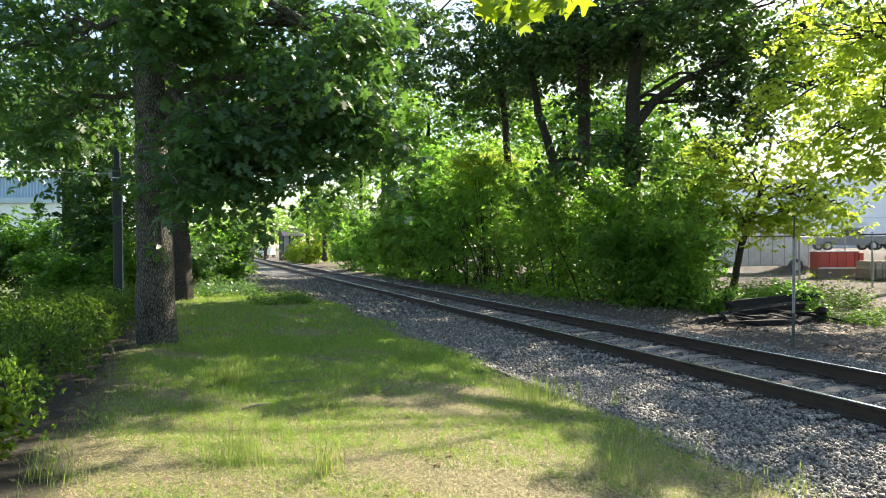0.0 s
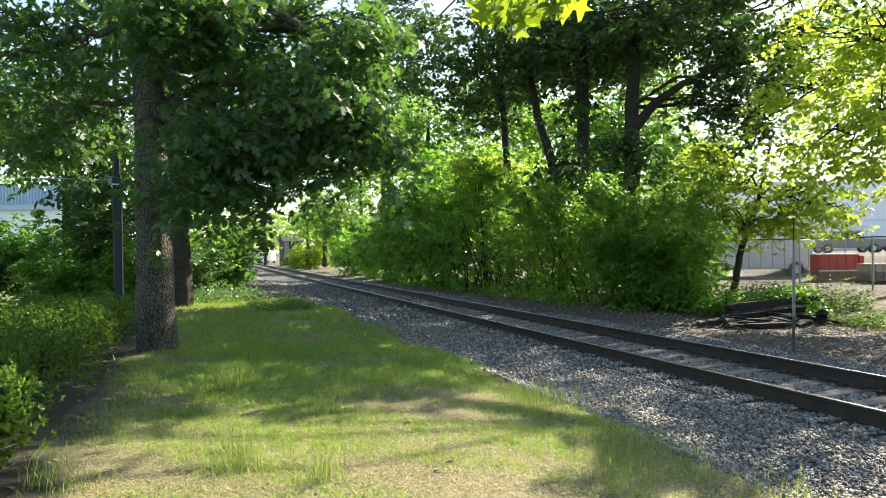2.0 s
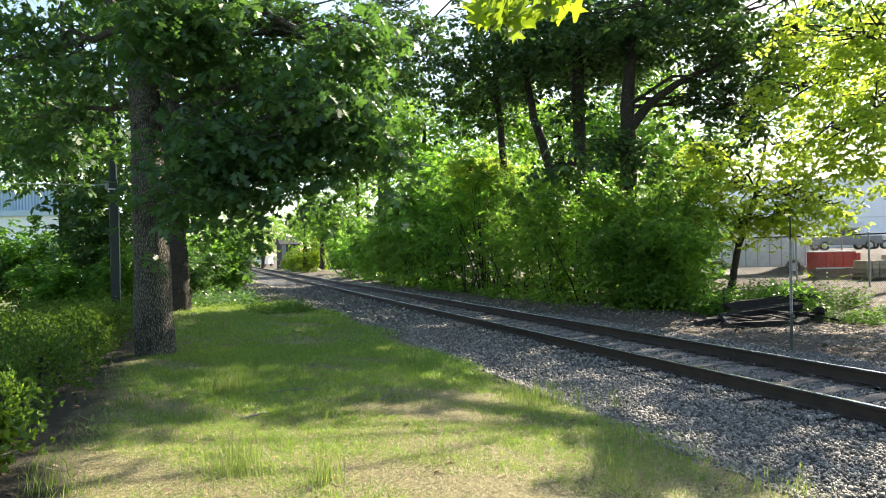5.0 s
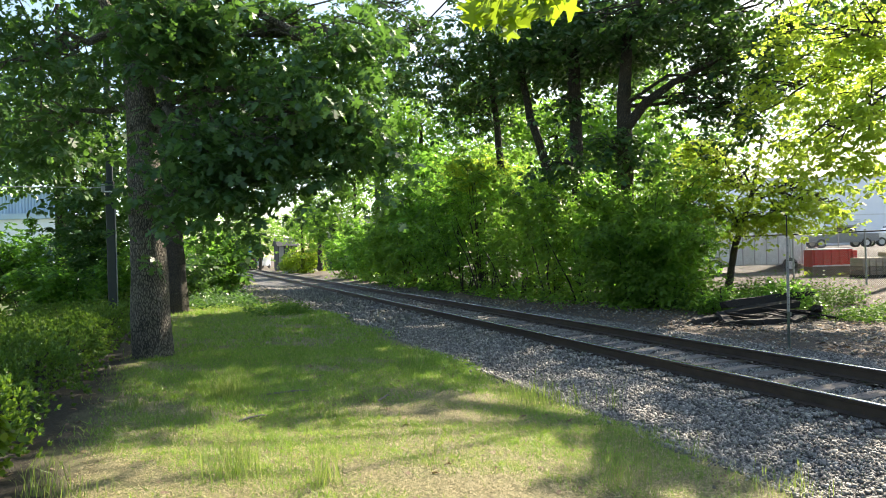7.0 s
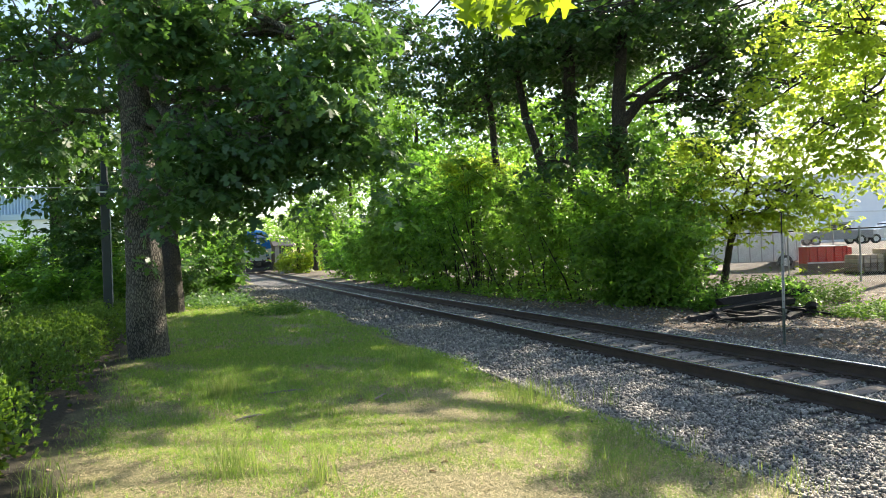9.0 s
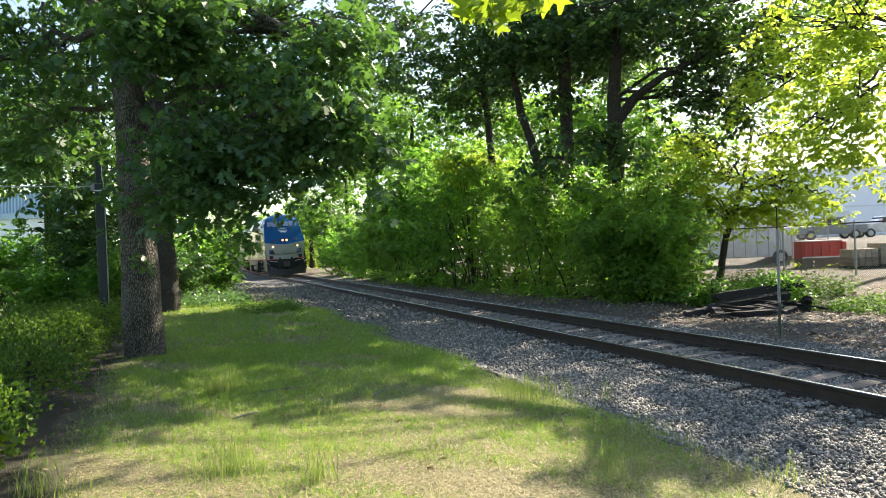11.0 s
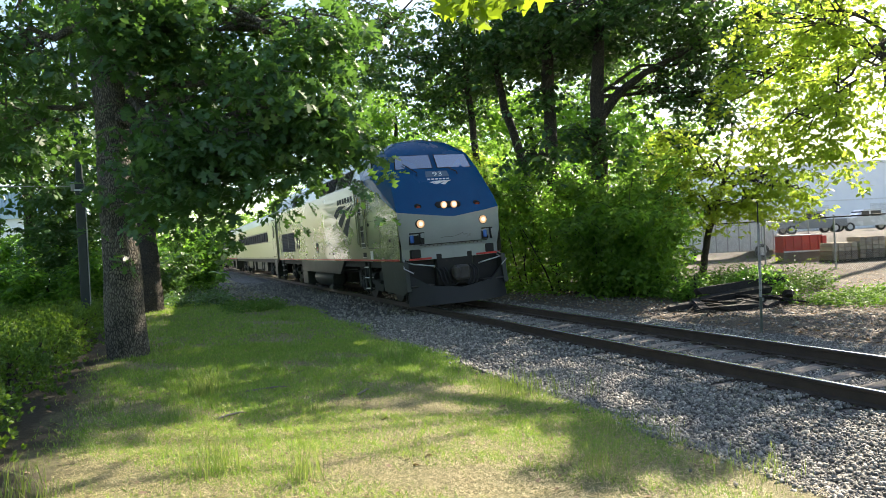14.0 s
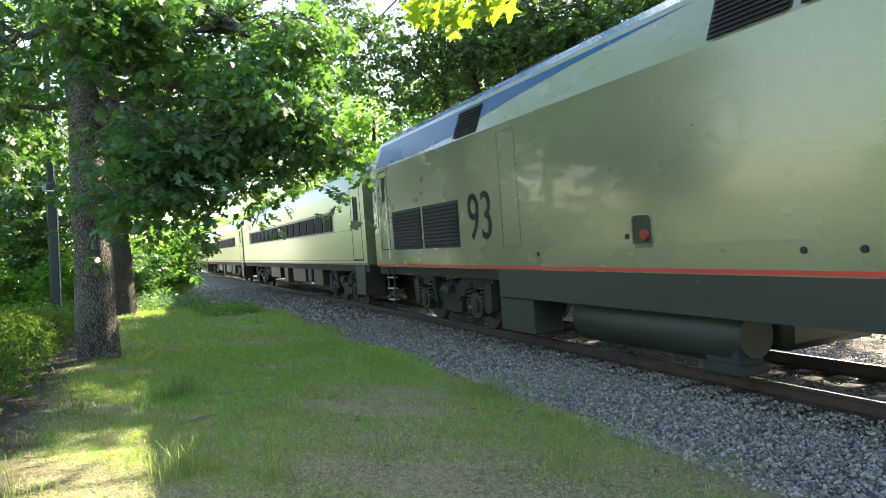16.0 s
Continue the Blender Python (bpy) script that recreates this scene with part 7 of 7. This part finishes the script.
def pallets():
    rng = random.Random(6)
    for k, (r, a, h) in enumerate(((20.0, 31.5, 4), (21.4, 31.6, 5), (22.8, 31.5, 4), (24.2, 31.7, 5))):
        ob = thing("stone_pallet", yard_spot(r, a, -19.6), "pallet stacked with tan paving stones", "building material", "pallets of stone")
        part("deck", Shape().box(-0.65, 0.65, -0.55, 0.55, 0.0, 0.14), OLD_TIMBER, ob)
        for j in range(h):
            for i in range(4):
                w = rng.uniform(-0.02, 0.02)
                z = 0.14 + j * 0.2
                part("stone", Shape().box(-0.62 + i * 0.31 + w, -0.34 + i * 0.31 + w, -0.5 + w, 0.5 + w, z, z + 0.185, 0.015), TAN_STONE if j > 1 else BROWN_BLOCK, ob)


pallets()


def trailer():
    ob = thing("box_trailer", yard_spot(16.2, 40, -19.6), "white box trailer with grey wheel parked behind the fence", "trailer")
    part("box", Shape().box(-2.4, 4.9, -1.1, 1.1, 0.45, 2.95, 0.05), WHITE, ob)
    part("roof", Shape().box(-2.45, 4.95, -1.15, 1.15, 2.95, 3.05, 0.02), GALV, ob)
    for k in range(11):
        part("rib", Shape().box(-2.2 + k * 0.68, -2.15 + k * 0.68, -1.13, -1.1, 0.5, 2.8), GALV, ob)
    for x in (-0.4, 3.9):
        t = part("tyre", Shape().tube([(x, -1.2, 0.42), (x, -0.95, 0.42)], 0.42, 20), RUBBER, ob, smooth=40)
        part("rim", Shape().tube([(x, -1.22, 0.42), (x, -1.0, 0.42)], 0.24, 14), WHITE, t, smooth=40)
    part("mudguard", Shape().tube([(-0.4 + 0.55 * math.cos(k * 0.45), -1.12, 0.42 + 0.55 * math.sin(k * 0.45)) for k in range(8)], 0.05, 6), GALV, ob)


trailer()


def far_things():
    s = Shape()
    rng = random.Random(2)
    n, m = 18, 7
    s.v = [(0, 0, 1.15)]
    for j in range(1, m + 1):
        for i in range(n):
            a = 2 * math.pi * i / n
            q = j / m
            s.v.append((2.3 * q * math.cos(a) * rng.uniform(0.95, 1.05), 2.2 * q * math.sin(a), 1.15 * (1 - q) ** 1.1 + rng.uniform(-0.05, 0.05) - 0.1 * (j == m)))
    s.f = [[0, 1 + i, 1 + (i + 1) % n] for i in range(n)] + [[1 + j * n + i, 1 + (j + 1) * n + i, 1 + (j + 1) * n + (i + 1) % n, 1 + j * n + (i + 1) % n] for j in range(m - 1) for i in range(n)]
    s.m = [0] * len(s.f)
    ob = new("gravel_mound", s.mesh("gravel_mound", MOUND, 60))
    ob.matrix_basis = pose(11.6, 80, gz(11.6, 80) - 0.02)
    tagged(ob, "low heap of grey gravel beside the track", "gravel heap")
    h = thing("dark_shed", Matrix.Translation(spot(-20.5, 92, -0.1)) @ pose(0, 0, 0, 0, 0, 10), "small dark shed with pale door and grey roof", "shed", kind="structure")
    part("wall", Shape().box(-1.3, 1.3, -1.0, 1.0, 0, 3.3), ROOFING, h)
    part("door", Shape().box(-1.2, -0.6, -1.04, -1.0, 0.9, 3.2), GALV, h)
    part("roof", Shape().prism([(-1.3, 3.25), (1.3, 3.25), (0, 4.3)], "x", -1.5, 1.5), ROOFING, h)
    v = thing("white_van", Matrix.Translation(spot(-30.0, 116, -0.1)) @ pose(0, 0, 0, 0, 0, 60), "small white van parked by the line", "vehicle")
    part("body", Shape().prism([(-1.9, 0.4), (-1.9, 1.0), (-1.3, 1.15), (-0.9, 1.75), (1.9, 1.8), (1.9, 0.4)], "y", -0.85, 0.85), WHITE, v, smooth=30)
    part("windscreen", Shape().prism([(-1.32, 1.17), (-0.94, 1.7), (-0.9, 1.66), (-1.25, 1.17)], "y", -0.75, 0.75), DARK_GLASS, v)
    for x in (-1.2, 1.2):
        for y in (-0.75, 0.75):
            part("tyre", Shape().tube([(x, y - 0.1, 0.32), (x, y + 0.1, 0.32)], 0.32, 14), RUBBER, v, smooth=40)
    h = thing("house", Matrix.Translation(spot(-11.0, 88, -0.1)) @ pose(0, 0, 0, 0, 0, 25), "grey house with dark gable roof among trees", "house", kind="structure")
    part("wall", Shape().box(-4, 4, -3, 3, 0, 4.6), ROOFING, h)
    part("roof", Shape().prism([(-3.4, 4.5), (3.4, 4.5), (0, 6.6)], "x", -4.4, 4.4), ROOFING, h)
    for x in (-2, 1.6):
        w = part("window", Shape().box(x - 0.5, x + 0.5, -3.05, -3.0, 1.6, 2.9), WHITE, h)
        part("pane", Shape().box(x - 0.42, x + 0.42, -3.07, -3.05, 1.68, 2.82), DARK_GLASS, w)


far_things()
# these bushes take the leaf colour that imitates sunlight
for i, (c, r) in enumerate(((spot(-15.6, 76, 1.2), (1.7, 1.6, 1.5)), (spot(-13.4, 72, 1.7), (1.4, 1.6, 2.0)), (spot(-18.3, 84, 0.9), (1.0, 1.0, 1.1)))):
    shrub("sunlit_bush", "bright yellow-green bush beside the gravel heap", c, r, SPRAY_LEAF, 160 + i, 0.22, 110, 30, 0.3, "diamond", group="bushes by the gravel heap")
shrub("low_bush", "dark green low bush growing behind the timber pile", spot(8.55, 17.0, 0.42), (0.85, 0.55, 0.5), BUSH_LEAF, 170, 0.10, 70, 30, 0.16, "plain")
shrub("low_bush", "dark green low bush growing behind the timber pile", spot(7.2, 17.6, 0.28), (0.8, 0.5, 0.36), BUSH_LEAF, 171, 0.09, 50, 30, 0.16, "plain")


def side_lot():
    s = Shape().prism([(-40, 17.5), (-7.0, 17.5), (-6.2, 18.5), (-6.2, 24.5), (-40, 26)], "z", -0.40, -0.17)
    tagged(part("pavement", s, ASPHALT), "grey asphalt lot beside the hedge", "pavement", kind="structure")
    k = Shape().prism([(-40, 17.3), (-6.9, 17.3), (-6.0, 18.4), (-6.0, 24.6), (-6.2, 24.6), (-6.2, 18.5), (-7.0, 17.5), (-40, 17.5)], "z", -0.45, -0.08)
    tagged(part("kerb", k, WHITE_WALL), "pale concrete kerb round the lot", "kerb", kind="structure")


side_lot()


# low growth, litter, sticks
def weed_patch(name, label, x0, x1, y0, y1, n, size, seed, mat, high=0.25):
    rng = np.random.default_rng(seed)
    c = np.stack([rng.uniform(x0, x1, n), rng.uniform(y0, y1, n)], -1)
    pts = np.repeat(c, 14, 0) + rng.normal(0, 0.10, (n * 14, 2))
    z = ground_z(pts[:, 0], pts[:, 1]) + abs(rng.normal(0, high * 0.5, len(pts))) + 0.02
    v = leaves(rng, np.column_stack([pts, z]), size, "plain", 0.3, 0.6)
    tagged(new(name, array_mesh(name, v, v.shape[1], mat)), label, "weeds", kind="stuff")


weed_patch("weeds", "green weeds growing behind the timber pile", 12.3, 17.5, 13.6, 17.5, 1200, 0.075, 61, WEED_LEAF, 0.55)
weed_patch("weeds", "bright ground weeds beside the fence", 13.5, 18.0, 9.8, 12.2, 520, 0.07, 62, WEED_LEAF, 0.22)
weed_patch("weeds", "green weeds under the hedge trees", -0.2, 2.2, 25.5, 33.0, 260, 0.11, 63, OAK_LEAF, 0.35)
weed_patch("weeds", "trackside weeds at the lawn's end", 1.6, 3.4, 21.5, 25.0, 140, 0.09, 64, WEED_LEAF, 0.25)
weed_patch("weeds", "weeds along the foot of the thicket", 10.6, 13.8, 19.0, 42.0, 500, 0.12, 65, BUSH_LEAF, 0.35)


def litter():
    rng = np.random.default_rng(71)
    x = np.r_[rng.uniform(9.6, 15, 5200), rng.uniform(14, 24, 2600), rng.uniform(-1.6, 4, 260), rng.normal(2.4, 0.5, 700)]
    y = np.r_[rng.uniform(4, 24, 5200), rng.uniform(8, 22, 2600), rng.uniform(3.5, 14, 260), rng.normal(24.5, 1.3, 700)]
    pts = np.stack([x, y, ground_z(x, y) + 0.012], -1)
    v = leaves(rng, pts, 0.085, "plain", 0.15, 0.25)
    tagged(new("leaf_litter", array_mesh("leaf_litter", v, v.shape[1], DRY_LEAF)), "dry brown fallen leaves scattered on the ground", "leaves", kind="stuff")


litter()
rngs = random.Random(21)
for x, y, ln, turn in ((1.15, 9.35, 0.6, -5), (0.6, 8.1, 0.35, 20), (2.2, 8.3, 0.3, 40), (3.9, 24.4, 1.2, -8), (11.0, 10.2, 0.9, 20), (14.8, 9.5, 1.4, -30), (13.5, 8.2, 0.8, 12)):
    s = Shape().tube([(-ln / 2, 0, 0.01), (-ln / 6, rngs.uniform(-0.03, 0.03), 0.025), (ln / 4, rngs.uniform(-0.03, 0.03), 0.03), (ln / 2, 0, 0.012)], [0.012, 0.014, 0.012, 0.006], 6)
    ob = new("stick", s.mesh("stick", SLEEPER))
    ob.matrix_basis = pose(x, y, gz(x, y) + 0.005, 0, 0, turn)
    tagged(ob, "fallen grey stick lying on the ground", "stick", "fallen sticks")


def leafy_spray():
    """The low twig of an oak, its leaves coloured as if sunlit, that hangs near the lawn's corner."""
    hang = spot(0.38, 3.25, 2.93)
    ob = thing("oak_branch", Matrix.Translation(hang), "hanging oak twig with leaves coloured yellow-green as if sunlit", "branch")
    rng = np.random.default_rng(81)
    tw = Shape()
    ends = []
    for k in range(9):
        a = spot(0.04 * k - 0.2, rng.uniform(-0.1, 0.1), 0.35)
        b = spot(-0.15 + 0.041 * k, rng.uniform(-0.1, 0.1), rng.uniform(-0.06, 0.03))
        tw.tube([a, a.lerp(b, 0.5) + Vector((0, 0, 0.03)), b], [0.006, 0.004, 0.002], 5)
        ends.append(b)
    tw.tube([spot(0.35, -0.1, 0.33), spot(0.0, 0, 0.36), spot(-0.3, 0.3, 0.6), spot(-1.0, 2.0, 2.6), spot(-2.6, 5.5, 4.0), spot(-4.6, 8.6, 4.3), spot(-6.17, 9.72, 4.5)], [0.004, 0.008, 0.014, 0.03, 0.05, 0.07, 0.1], 7)
    part("twig", tw, OAK_BARK, ob)
    pts = np.concatenate([np.array([tuple(e)]) + rng.normal(0, 0.03, (4, 3)) for e in ends])
    v = leaves(rng, pts, 0.18, "pin", 2.6, 0.9)
    for k in range(len(v)):
        part("leaf", array_mesh("leaf", v[k:k + 1], v.shape[1], SPRAY_LEAF), None, ob)


leafy_spray()


def corner_plant():
    p = Vector((-1.66, 6.75, 0))
    shrub("young_shrub", "young shrub beside the yew with leaves coloured as if sunlit", (p.x, p.y, 0.22), (0.17, 0.17, 0.26), SPRAY_LEAF, 91, 0.09, 26, 16, 0.06, "plain", stems=5)


corner_plant()


# sleepers of the track, nearest stretch first
def build_sleepers():
    rng = random.Random(31)
    meshes = []
    for k in range(6):
        s = Shape().box(-1.30, 1.30, -0.115, 0.115, -0.16, 0.0, 0.012)
        s.v = [(a + rng.uniform(-0.02, 0.02), b + rng.uniform(-0.008, 0.008), c + rng.uniform(-0.008, 0.006)) for a, b, c in s.v]
        meshes.append(s.mesh("sleeper", SLEEPER))
    plate = Shape().box(-0.17, 0.17, -0.09, 0.09, 0, 0.014, 0.004)
    for dx in (-0.12, 0.12):
        for dy in (-0.055, 0.055):
            plate.box(dx - 0.012, dx + 0.012, dy - 0.012, dy + 0.012, 0.01, 0.04)
    plate_mesh = plate.mesh("tie_plate", STEEL)
    tilt = math.degrees(math.atan2(CANT, FAR_RAIL - NEAR_RAIL))
    for k in range(170):
        y = (k - 7) * 0.54
        ob = part("sleeper", meshes[k % 6], None, track)
        ob.matrix_basis = pose(TRACK + rng.uniform(-0.05, 0.05), y, -0.182 + CANT / 2 - 0.004, 0, -tilt, rng.uniform(-0.8, 0.8))
        if y < 26:
            for x, lift in ((NEAR_RAIL, 0), (FAR_RAIL, CANT)):
                pl = part("tie_plate", plate_mesh, None, ob)
                pl.matrix_basis = pose(x - ob.location.x, 0, 0.0)


build_sleepers()


# ---------- movement ----------
RUN = [(0, 199.0), (3, 159.0), (6, 119.0), (9, 79.3), (11.5, 46.8), (12.5, 34.1), (13, 28.2), (13.5, 22.4), (14, 16.75), (14.5, 11.25), (15, 5.84), (15.5, 0.54), (16, -4.76)]


def motions():
    cant = math.degrees(math.atan2(CANT, FAR_RAIL - NEAR_RAIL))
    for thing_ob, back in [(loco, 0.0)] + COACHES:
        walk(thing_ob, [(t, pose(TRACK, y + back, CANT / 2, 0, -cant, 0)) for t, y in RUN])
    times = [i / 30 for i in range(481)]
    way = np.interp(times, [t for t, _ in RUN], [y for _, y in RUN])
    for owner, axle, r in WHEELS:
        yy = axle.location.y
        walk(axle, [(t, Matrix.Translation((0, yy, r)) @ Matrix.Rotation(float(-(199.0 - y) / r), 4, "X")) for t, y in zip(times, way)])


motions()
